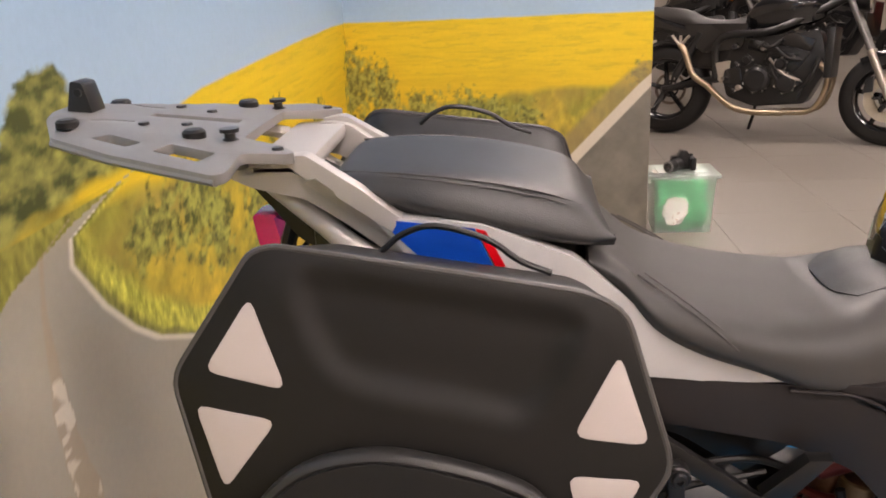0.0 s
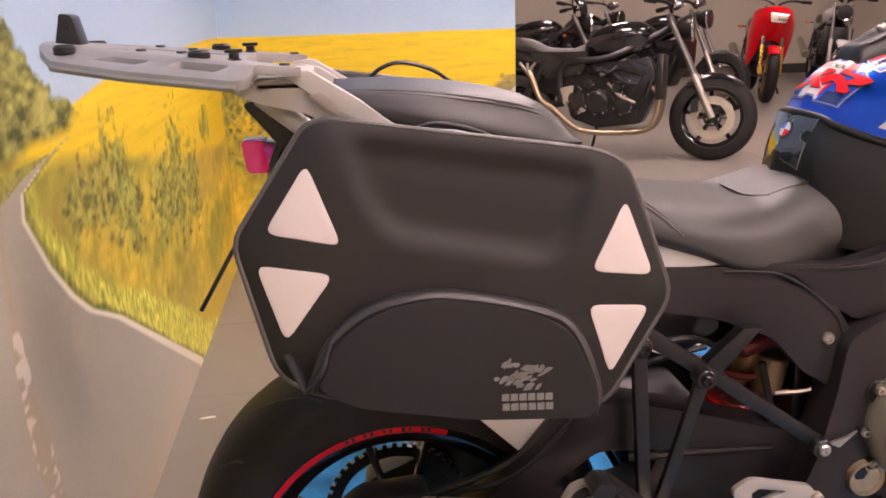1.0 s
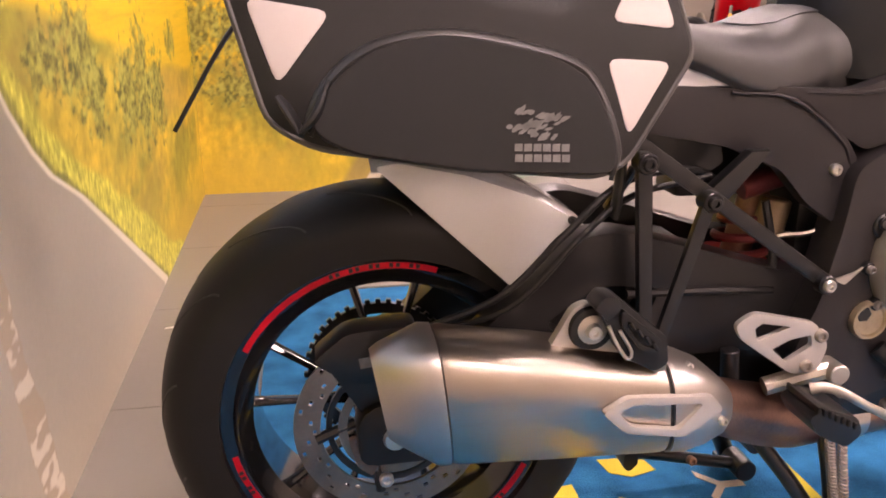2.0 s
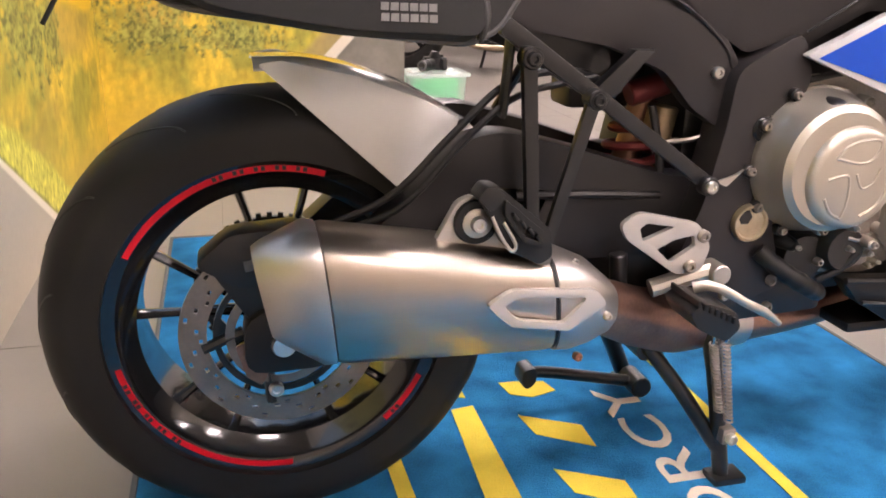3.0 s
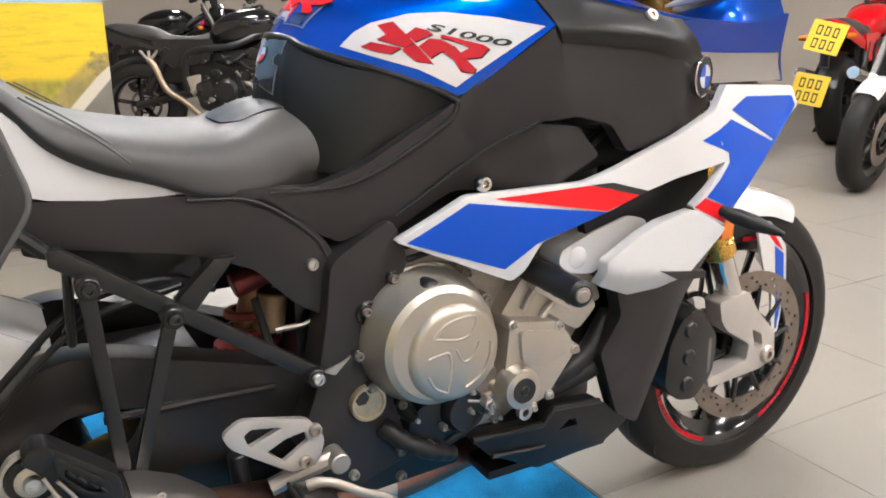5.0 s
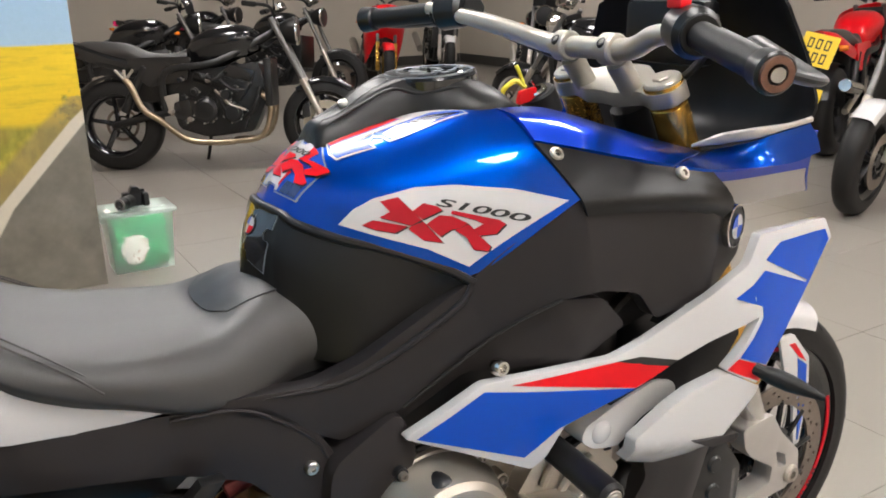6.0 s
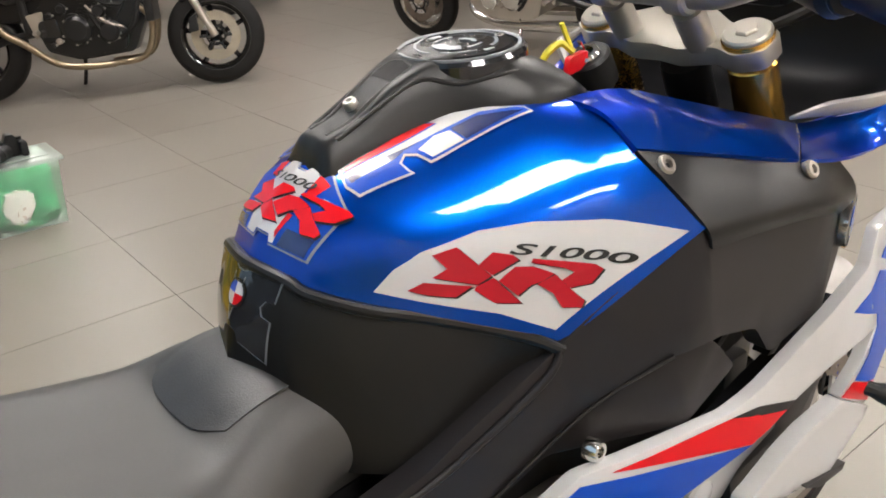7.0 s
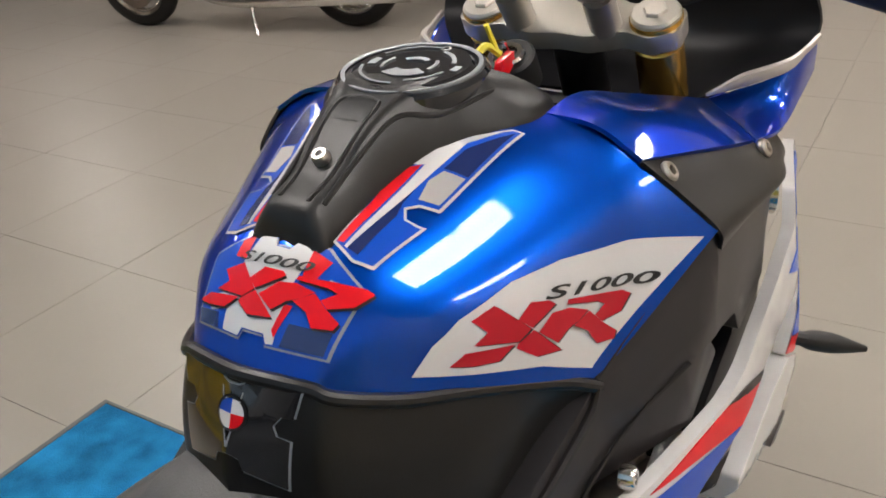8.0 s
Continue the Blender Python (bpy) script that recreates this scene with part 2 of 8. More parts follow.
def spline(pts, k=6):
    pts = [Vector(p) for p in pts]
    if len(pts) < 3:
        return pts
    ext = [2 * pts[0] - pts[1]] + pts + [2 * pts[-1] - pts[-2]]
    out = []
    for i in range(1, len(ext) - 2):
        a, b, c, d = ext[i - 1:i + 3]
        for j in range(k):
            t = j / k
            out.append(0.5 * (2 * b + (c - a) * t + (2 * a - 5 * b + 4 * c - d) * t * t + (3 * b - a - 3 * c + d) * t ** 3))
    return out + [pts[-1]]


def tube(pts, r, n=10, smooth=6, bm=None, flat=1.0, radii=None, closed=False):
    """A bar of round or flattened section along a path."""
    path = spline(pts, smooth) if smooth > 1 else [Vector(p) for p in pts]
    b = bmesh.new()
    rings = []
    up = None
    for i, p in enumerate(path):
        if closed:
            d = (path[(i + 1) % len(path)] - path[i - 1]).normalized()
        else:
            d = (path[min(i + 1, len(path) - 1)] - path[max(i - 1, 0)]).normalized()
        if up is None:
            up = basis(d)[0]
        up = (up - d * up.dot(d)).normalized()
        side = d.cross(up)
        rr = r if radii is None else float(np.interp(i / (len(path) - 1), np.linspace(0, 1, len(radii)), radii))
        rings.append([b.verts.new(p + (up * math.cos(t) + side * math.sin(t) * flat) * rr) for t in (2 * math.pi * j / n for j in range(n))])
    pairs = list(zip(rings, rings[1:])) + ([(rings[-1], rings[0])] if closed else [])
    for p, q in pairs:
        for i in range(n):
            b.faces.new([p[i], p[(i + 1) % n], q[(i + 1) % n], q[i]])
    if not closed:
        b.faces.new(rings[0][::-1])
        b.faces.new(rings[-1])
    return join(bm, b)


def rounded(pts, r, k=3):
    """A polygon with its corners rounded."""
    out = []
    n = len(pts)
    for i in range(n):
        a, b, c = (Vector(pts[(i + j) % n]) for j in (-1, 0, 1))
        p, q = a - b, c - b
        e = min(r, p.length * 0.45, q.length * 0.45)
        s, t = b + p.normalized() * e, b + q.normalized() * e
        for j in range(k + 1):
            f = j / k
            out.append(tuple((1 - f) ** 2 * s + 2 * f * (1 - f) * b + f * f * t))
    return out


def flat_mesh(outline, holes=(), fine=0.0):
    """A triangulated flat sheet in (a, b) with holes."""
    b = bmesh.new()
    es = []
    for loop in (outline, *holes):
        vs = [b.verts.new((p[0], p[1], 0)) for p in loop]
        es += [b.edges.new((vs[i], vs[(i + 1) % len(vs)])) for i in range(len(vs))]
    bmesh.ops.triangle_fill(b, use_beauty=True, use_dissolve=False, edges=es)
    for _ in range(6):
        long = [e for e in b.edges if fine and e.calc_length() > fine]
        if not long:
            break
        bmesh.ops.subdivide_edges(b, edges=long, cuts=1)
        bmesh.ops.triangulate(b, faces=[f for f in b.faces if len(f.verts) > 3])
    return b


def slab(outline, depth, thick, holes=(), fine=0.0, bevel=0.0, place=None, segments=2):
    """A plate: outline in (x, z), outer face at y = depth (a number or a function of x, z), thick inwards (+y)."""
    b = flat_mesh(outline, holes, fine)
    for v in b.verts:
        x, z = v.co.x, v.co.y
        v.co = Vector((x, depth(x, z) if callable(depth) else depth, z))
    top = list(b.faces)
    ret = bmesh.ops.extrude_face_region(b, geom=top)
    for v in [g for g in ret["geom"] if isinstance(g, bmesh.types.BMVert)]:
        v.co.y += thick
    bmesh.ops.recalc_face_normals(b, faces=b.faces)
    chamfer(b, bevel, segments, 0.8)
    if place is not None:
        moved(b, place)
    return b


def curve_grid(rows, ku=6, kv=6):
    rows = [spline(r, kv) for r in rows]
    cols = [spline(c, ku) for c in zip(*rows)]
    return [list(r) for r in zip(*cols)]


def skin(rows, ku=6, kv=6, mirror=True, thick=0.004):
    """A curved panel through rows of points; mirrored over y = 0."""
    grid = curve_grid(rows, ku, kv)
    b = bmesh.new()
    for s in ((1, -1) if mirror else (1,)):
        vs = [[b.verts.new((p.x, p.y * s, p.z)) for p in r] for r in grid]
        for i in range(len(vs) - 1):
            for j in range(len(vs[0]) - 1):
                q = [vs[i][j], vs[i][j + 1], vs[i + 1][j + 1], vs[i + 1][j]]
                if len({tuple(round(t, 6) for t in v.co) for v in q}) == 4:
                    b.faces.new(q if s > 0 else q[::-1])
    bmesh.ops.remove_doubles(b, verts=b.verts, dist=1e-4)
    bmesh.ops.recalc_face_normals(b, faces=b.faces)
    inside = sum((f.calc_center_median() for f in b.faces), Vector()) / len(b.faces) + Vector((0, 0 if mirror else 0.12, -0.12))
    if sum(f.normal.dot(f.calc_center_median() - inside) * f.calc_area() for f in b.faces) < 0:
        bmesh.ops.reverse_faces(b, faces=b.faces)
    return thicken(b, thick) if thick else b


def thicken(b, thick):
    """Gives an open sheet its thickness, inwards."""
    b.normal_update()
    b.verts.index_update()
    edges = [e for e in b.edges if len(e.link_faces) == 1]
    faces = list(b.faces)
    twin = {v: b.verts.new(v.co - v.normal * thick) for v in list(b.verts)}
    for f in faces:
        b.faces.new([twin[v] for v in reversed(f.verts)])
    for e in edges:
        p, q = e.verts
        try:
            b.faces.new([p, q, twin[q], twin[p]])
        except ValueError:
            pass
    return b


def tree_of(bm):
    b = bm.copy()
    bmesh.ops.triangulate(b, faces=b.faces)
    return BVHTree.FromBMesh(b)


def sticker(bvh, bm2d, origin, u, v, lift=0.0008):
    """Lays a flat sheet in (a, b) on a curved surface, along the sheet's normal."""
    o, u, v = Vector(origin), Vector(u).normalized(), Vector(v).normalized()
    d = -u.cross(v).normalized()
    for w in bm2d.verts:
        p = o + u * w.co.x + v * w.co.y
        hit, nor, _, _ = bvh.ray_cast(p - d * 0.3, d)
        if hit is None:
            hit, nor, _, _ = bvh.find_nearest(p)
        if nor.dot(d) > 0:
            nor = -nor
        w.co = hit + nor * lift
    return bm2d


def text_sheet(words, size, fine=0.0, shear=0.0, bold=0.018):
    cu = bpy.data.curves.new("text", "FONT")
    cu.body, cu.size, cu.shear, cu.resolution_u, cu.offset = words, size, shear, 4, size * bold
    ob = bpy.data.objects.new("text", cu)
    scene.collection.objects.link(ob)
    bpy.context.view_layer.update()
    me = bpy.data.meshes.new_from_object(ob.evaluated_get(bpy.context.evaluated_depsgraph_get()))
    b = bmesh.new()
    b.from_mesh(me)
    bpy.data.objects.remove(ob)
    bpy.data.meshes.remove(me)
    bmesh.ops.remove_doubles(b, verts=b.verts, dist=1e-6)
    bmesh.ops.triangulate(b, faces=b.faces)
    return b


def bolt(at, axis, r, name="bolt", parent=None, material=None, h=0.006):
    a = Vector(axis).normalized()
    bm = lathe([(0, -0.004), (r, -0.004), (r, h * 0.6), (r * 0.8, h), (r * 0.48, h), (r * 0.42, h * 0.35), (0, h * 0.35)], at, a, 14)
    return part(name, bm, material or BOLT, parent)


# ---- the showroom
X0, X1, Y0, Y1, CZ = -0.55, 7.75, -4.2, 11.0, 3.0
MURAL_Y, MURAL_END = 2.65, 0.757
floor = tagged(part("floor", box(X0 - 0.3, X1 + 0.2, Y0 - 0.2, Y1 + 0.2, -0.12, -0.003), GROUT), "dark grout bed under large greige floor tiles", "floor", kind="structure")
tagged(part("wall_west", box(X0 - 0.12, X0 - 0.006, Y0, Y1, 0, CZ), WALLPAINT), "wall that carries the landscape print", "wall", kind="structure")
tagged(part("wall_east", box(X1, X1 + 0.12, Y0, Y1, 0, CZ), WALLPAINT), "cream painted showroom wall", "wall", kind="structure")
tagged(part("wall_north", box(X0 - 0.12, X1 + 0.12, Y1, Y1 + 0.12, 0, CZ), WALLPAINT), "cream painted showroom wall", "wall", kind="structure")
# unseen wall, painted pale to bounce light onto the bike's near side
tagged(part("wall_south", box(X0 - 0.12, X1 + 0.12, Y0 - 0.12, Y0, 0, CZ), WALLPAINT), "cream painted showroom wall", "wall", kind="structure")
tagged(part("wall_display", box(X0, MURAL_END, MURAL_Y + 0.004, MURAL_Y + 0.09, 0, CZ), WALLPAINT), "short partition that carries the landscape print", "wall", kind="structure")
# out of view; its grey is chosen so dark surfaces reflect less of it
tagged(part("ceiling", box(X0 - 0.12, X1 + 0.12, Y0 - 0.12, Y1 + 0.12, CZ, CZ + 0.1), CEIL), "grey board ceiling with square light panels", "ceiling", kind="structure")
tagged(part("baseboard", box(X1 - 0.02, X1 - 0.001, Y0 + 0.02, Y1 - 0.02, 0, 0.14, 0.004), SKIRT), "dark skirting board", "baseboard", kind="structure")
tagged(part("baseboard", box(MURAL_END + 0.02, X1 - 0.022, Y1 - 0.02, Y1 - 0.001, 0, 0.14, 0.004), SKIRT), "dark skirting board", "baseboard", kind="structure")

lamp = thing("ceiling_light", "square white flush ceiling light panel, lit", "light", pose(0, 0, CZ), "ceiling lights")
for x0, x1, y0, y1 in ((-0.32, 0.32, -0.32, -0.301), (-0.32, 0.32, 0.301, 0.32), (-0.32, -0.301, -0.30, 0.30), (0.301, 0.32, -0.30, 0.30)):
    part("frame_bar", box(x0, x1, y0, y1, -0.02, 0), WHITE, lamp)
part("diffuser", box(-0.299, 0.299, -0.299, 0.299, -0.014, -0.004), GLOW, lamp, "glowing white diffuser")
# unseen panels; the pair at y 4.0 is added to brighten the floor
LAMPS = [(x, y) for x in (0.75, 3.1, 5.5) for y in (-3.6, -1.35, 1.1)] + [(1.4, 4.0), (3.6, 4.0), (2.4, 7.4), (5.6, 7.6)]
lamp.matrix_basis = pose(*LAMPS[0], CZ)
for x, y in LAMPS[1:]:
    copy_thing(lamp, pose(x, y, CZ))


# ---- the printed landscape: a painted sheet on two walls
class Grain:
    """Smooth random values over a plane."""
    def __init__(self, seed):
        self.g = np.random.RandomState(seed).rand(256, 256)

    def __call__(self, u, v, scale, octaves=4):
        total, amp, norm = 0, 1.0, 0
        for o in range(octaves):
            a, b = u * scale + 17 * o + 60, v * scale + 31 * o + 60
            i, j = np.floor(a).astype(int), np.floor(b).astype(int)
            f, g = a - i, b - j
            f, g = f * f * (3 - 2 * f), g * g * (3 - 2 * g)
            w = lambda p, q: self.g[p % 256, q % 256]
            total = total + amp * ((w(i, j) * (1 - f) + w(i + 1, j) * f) * (1 - g) + (w(i, j + 1) * (1 - f) + w(i + 1, j + 1) * f) * g)
            norm += amp
            amp, scale = amp * 0.55, scale * 2.03
        return total / norm


def band(v, lo, hi):
    return np.clip((v - lo) / (hi - lo), 0, 1)


def lay(c, mask, colour):
    """Paints a colour over c where the mask says."""
    return c * (1 - mask[..., None]) + mask[..., None] * np.asarray(colour, float)


SKY_HI, SKY_LO = (0.25, 0.41, 0.60), (0.37, 0.52, 0.66)
FIELD, FIELD2 = (0.80, 0.55, 0.015), (0.62, 0.40, 0.02)
GRASS, GRASSY = (0.30, 0.27, 0.035), (0.66, 0.46, 0.04)
TREE, TREE2 = (0.055, 0.068, 0.014), (0.36, 0.35, 0.07)
ROADC, ROADB = (0.38, 0.355, 0.29), (0.56, 0.46, 0.32)
LINEC = (0.74, 0.68, 0.56)


def bush(c, u, v, x, base, w, h, n1, n2, lean=0.0, dense=0.38):
    """A ragged upright shrub."""
    du, dv = (u - x - lean * (v - base)) / w, (v - base) / h
    edge = 1 - np.sqrt(du ** 2 + np.clip(np.abs(dv - 0.42) / 0.58, 0, 9) ** 2)
    tuft = n1(u * 1.6, v, 40, 5)
    mask = band(edge + (tuft - 0.5) * 1.9, -0.08, 0.34) * (np.abs(du) < 1.6) * (dv > -0.25) * (dv < 1.3)
    shade = band(n2(u * 1.6, v, 60, 4), 0.28, 0.72)[..., None]
    col = np.array(TREE) * (1 - shade) + np.array(TREE2) * shade * 1.1
    return c * (1 - mask[..., None] * (dense + 0.5)) + mask[..., None] * (dense + 0.5) * col


def landscape(u, v, left):
    """The picture's colour at u (metres along the print from the corner, negative on the road wall) and v (height)."""
    g1, g2, g3 = Grain(3), Grain(8), Grain(21)
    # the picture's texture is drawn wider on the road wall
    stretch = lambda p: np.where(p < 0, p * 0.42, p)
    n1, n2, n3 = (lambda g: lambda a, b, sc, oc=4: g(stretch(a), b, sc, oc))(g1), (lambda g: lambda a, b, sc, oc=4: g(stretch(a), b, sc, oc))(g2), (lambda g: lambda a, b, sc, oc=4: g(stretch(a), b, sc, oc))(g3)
    k = band(v, 0.95, 1.5)[..., None]
    c = np.array(SKY_LO) * (1 - k) + np.array(SKY_HI) * k
    c = c * (0.93 + 0.14 * n1(u, v, 2.2, 3)[..., None])
    y = u + 2.65
    # the hill of rape in flower
    top = np.where(u < 0, np.interp(y, [-2, 0.3, 0.85, 2.2, 2.65], [0.80, 0.93, 0.985, 1.01, 1.005]), 1.005 + 0.0 * u) + 0.006 * (n1(u, v * 0, 9, 3) - 0.5)
    hill = band(top - v, 0.0, 0.006)
    row = n2(u * 0.6, v * 6, 12, 3)[..., None]
    c = lay(c, hill, 0) + hill[..., None] * (np.array(FIELD) * (0.86 + 0.20 * row) + (np.array(FIELD2) - np.array(FIELD)) * band(0.9 - v, 0, 0.3)[..., None] * 0.5)
    thin = hill * band(n3(u * 0.6, v * 4, 22, 4), 0.58, 0.66) * band(v, 0.70, 0.78) * 0.18
    c = lay(c, thin, (0.30, 0.24, 0.03))
    # the meadow in front of it
    mead = band(np.interp(u, [-2.6, -2.2, -1.2, -0.3, 0.2, 0.75], [0.93, 0.88, 0.70, 0.62, 0.62, 0.70]) + 0.07 * (n1(u, v, 5, 3) - 0.5) - v, 0, 0.03)
    g = band(n2(u, v, 7, 4), 0.36, 0.66)[..., None]
    blades = n3(u * 2.2, v * 0.9, 26, 4)[..., None]
    c = lay(c, mead, 0) + mead[..., None] * (np.array(GRASS) * (1 - g) + np.array(GRASSY) * g) * (0.55 + 0.85 * blades)
    c = lay(c, mead * band(n1(u, v, 3.4, 4), 0.50, 0.66) * 0.5, (0.40, 0.26, 0.06))
    low = mead * band(0.36 - v + 0.3 * (n1(u, v, 3, 3) - 0.5), 0, 0.3) * 0.5
    c = lay(c, low, (0.70, 0.50, 0.04))
    for x, base, w, h in ((-2.12, 0.70, 0.16, 0.13), (-1.92, 0.64, 0.12, 0.26), (-1.80, 0.58, 0.10, 0.18), (-1.45, 0.52, 0.16, 0.22), (-1.22, 0.47, 0.12, 0.36), (-1.00, 0.45, 0.16, 0.26), (-0.62, 0.66, 0.10, 0.12),
                          (0.02, 0.60, 0.10, 0.30), (0.16, 0.60, 0.06, 0.22), (0.32, 0.56, 0.09, 0.14), (0.50, 0.54, 0.10, 0.16), (0.62, 0.52, 0.09, 0.16), (0.78, 0.50, 0.07, 0.14), (0.20, 0.42, 0.20, 0.14), (0.55, 0.40, 0.25, 0.12), (1.27, 0.70, 0.05, 0.10)):
        c = bush(c, u, v, x, base, w, h, n1, n2)
    edge_y = np.interp(-v, [-0.895, -0.875, -0.84, -0.80, -0.70, -0.62, -0.56, -0.48, -0.25, -0.01], [0.50, 0.34, 0.20, 0.19, 0.27, 0.36, 0.45, 0.63, 1.05, 1.49])
    strip = band(np.interp(v, [0, 0.5, 0.85], [0.34, 0.20, 0.06]) * (0.7 + 0.7 * n1(u, v, 9, 3)) - (y - edge_y), 0, 0.06) * (u < 0) * (v < 0.88)
    blade = g3(u * 1.6, v * 0.8, 60, 3)[..., None]
    c = lay(c, strip * 0.9, 0) + (strip * 0.9)[..., None] * (np.array((0.34, 0.36, 0.03)) * (1 - blade) + np.array((0.78, 0.72, 0.12)) * blade) * (0.6 + 0.8 * blade)
    foot = strip * band(0.035 - (y - edge_y) + 0.05 * (n2(u, v, 20, 2) - 0.5), 0, 0.02) * 0.6
    c = lay(c, foot, (0.10, 0.09, 0.03))
    # the wood at the far end of the road
    wood_top = np.interp(y, [-2.0, -0.3, 0.0, 0.10, 0.17, 0.24, 0.33, 0.45, 0.56], [1.25, 1.05, 1.0, 1.05, 1.11, 1.095, 1.02, 0.965, 0.93]) + 0.06 * (g1(u * 0.5, v, 34, 5) - 0.5)
    wood_low = np.interp(y, [-2.0, 0.0, 0.2, 0.45, 0.56], [0.80, 0.87, 0.89, 0.90, 0.92])
    wood = band(wood_top - v, 0, 0.012) * band(v - wood_low + 0.03 * (n3(u, v, 30, 2) - 0.5), 0, 0.02) * (y < 0.57)
    lights = band(0.6 * g2(u * 0.5, v, 46, 5) + 0.4 * g3(u * 0.5, v, 14, 3), 0.36, 0.64)[..., None]
    c = lay(c, wood, 0) + wood[..., None] * (np.array(TREE) * (1 - lights) + np.array((0.42, 0.40, 0.10)) * lights)
    # the road that comes out of the wood, with its kerb line and worn middle line
    kerb = np.interp(-v, [-0.895, -0.875, -0.84, -0.80, -0.70, -0.62, -0.56, -0.48, -0.25, -0.01], [0.50, 0.34, 0.20, 0.19, 0.27, 0.36, 0.45, 0.63, 1.05, 1.49])
    far = np.interp(-v, [-0.895, -0.86, -0.82, -0.75, -0.5, 0.0], [0.47, 0.20, 0.02, -0.12, -0.6, -1.9])
    road = band(kerb - y, 0, 0.004) * band(y - far, 0, 0.004) * (v < 0.893)
    dirt = n1(u, v, 5, 4)[..., None]
    c = lay(c, road, 0) + road[..., None] * (np.array(ROADC) * (1 - 0.5 * dirt) + np.array(ROADB) * 0.45 * dirt)
    wid = np.interp(v, [0, 0.5, 0.8, 0.89], [0.030, 0.013, 0.007, 0.003])
    c = lay(c, band(wid - np.abs(y - kerb + wid), -0.005, 0.005) * (v < 0.865), LINEC)
    c = lay(c, band(wid * 0.7 - np.abs(y - far - wid), -0.004, 0.004) * (v < 0.66) * 0.45, LINEC)
    mid = np.interp(-v, [-0.87, -0.84, -0.76, -0.61, -0.45, 0.0], [0.20, 0.105, 0.085, 0.078, 0.10, 0.22])
    worn = band(np.interp(v, [0, 0.45, 0.75, 0.87], [0.055, 0.032, 0.010, 0.004]) * (0.6 + 0.9 * n3(u, v, 18, 3)) - np.abs(y - mid), -0.003, 0.004) * (v < 0.87)
    c = lay(c, worn * 0.75, (0.42, 0.33, 0.22))
    flake = band(worn * n2(u, v, 45, 2), 0.52, 0.6) * band(0.70 - v, 0, 0.05)
    c = lay(c, flake * 0.8, LINEC)
    # the second bend of the road, at the free end of the print
    x = u - 0.55
    line = np.interp(v, [0, 0.375, 0.70, 1.0], [0.20, 0.44, 0.752, 1.1])
    side = band(x - line, 0, 0.004) * (u > 0) * (v < 0.8)
    c = lay(c, side, 0) + side[..., None] * (np.array((0.17, 0.155, 0.125)) * (0.7 + 0.6 * n1(u, v, 16, 4)[..., None]))
    verge = band(0.085 - np.abs(x - line + 0.085), 0, 0.03) * (u > 0) * (v < 0.8)
    c = lay(c, verge * 0.6, (0.26, 0.19, 0.10))
    c = lay(c, band(0.034 - np.abs(x - line + 0.02), 0, 0.006) * (u > 0) * (v < 0.8), (0.60, 0.54, 0.44))
    return np.clip(c, 0.004, 0.9)


def sheet(name, us, vs, spot, label):
    U, V = np.meshgrid(us, vs)
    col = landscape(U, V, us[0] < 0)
    co = np.stack(spot(U, V), -1).reshape(-1, 3)
    w, h = len(us), len(vs)
    i = (np.arange(h - 1)[:, None] * w + np.arange(w - 1)[None]).ravel()
    me = bpy.data.meshes.new(name)
    me.from_pydata(co.tolist(), [], np.stack([i, i + 1, i + w + 1, i + w], -1).tolist())
    at = me.color_attributes.new("print", "FLOAT_COLOR", "POINT")
    at.data.foreach_set("color", np.concatenate([col.reshape(-1, 3), np.ones((w * h, 1))], 1).ravel())
    me.materials.append(MURAL)
    return tagged(new(name, me), label, "mural", kind="structure")


VS = np.concatenate([np.arange(0, 1.15, 0.0042), np.linspace(1.16, CZ - 0.001, 40)])
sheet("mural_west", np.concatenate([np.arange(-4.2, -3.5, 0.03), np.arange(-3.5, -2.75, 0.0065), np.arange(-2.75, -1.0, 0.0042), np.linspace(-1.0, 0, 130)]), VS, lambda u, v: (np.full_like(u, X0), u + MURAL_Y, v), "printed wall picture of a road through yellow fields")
sheet("mural_north", np.linspace(0, MURAL_END - X0, 190), VS, lambda u, v: (u + X0, np.full_like(u, MURAL_Y), v), "printed wall picture of a flowering yellow hillside")

# ---- the blue mat, with its printed marks
MZ = 0.010
mat = thing("floor_mat", "worn blue carpet mat with yellow printed marks", "mat")
part("carpet", box(-0.225, 1.225, -1.10, 1.26, 0.001, MZ, 0.002), MAT, mat)
edge = [(-0.235, 1.235, -1.115, -1.1005), (-0.235, 1.235, 1.2605, 1.275), (-0.235, -0.2255, -1.1, 1.26), (1.2255, 1.235, -1.1, 1.26)]
for x0, x1, y0, y1 in edge:
    part("binding", box(x0, x1, y0, y1, 0.001, MZ + 0.001, 0.002), MATEDGE, mat, "dark bound edge")


def print_on_mat(name, pts, material):
    b = flat_mesh(pts)
    ret = bmesh.ops.extrude_face_region(b, geom=list(b.faces))
    for v in [g for g in ret["geom"] if isinstance(g, bmesh.types.BMVert)]:
        v.co.z = 0.0012
    moved(b, Matrix.Translation((0, 0, MZ + 0.0004)))
    return part(name, b, material, mat)


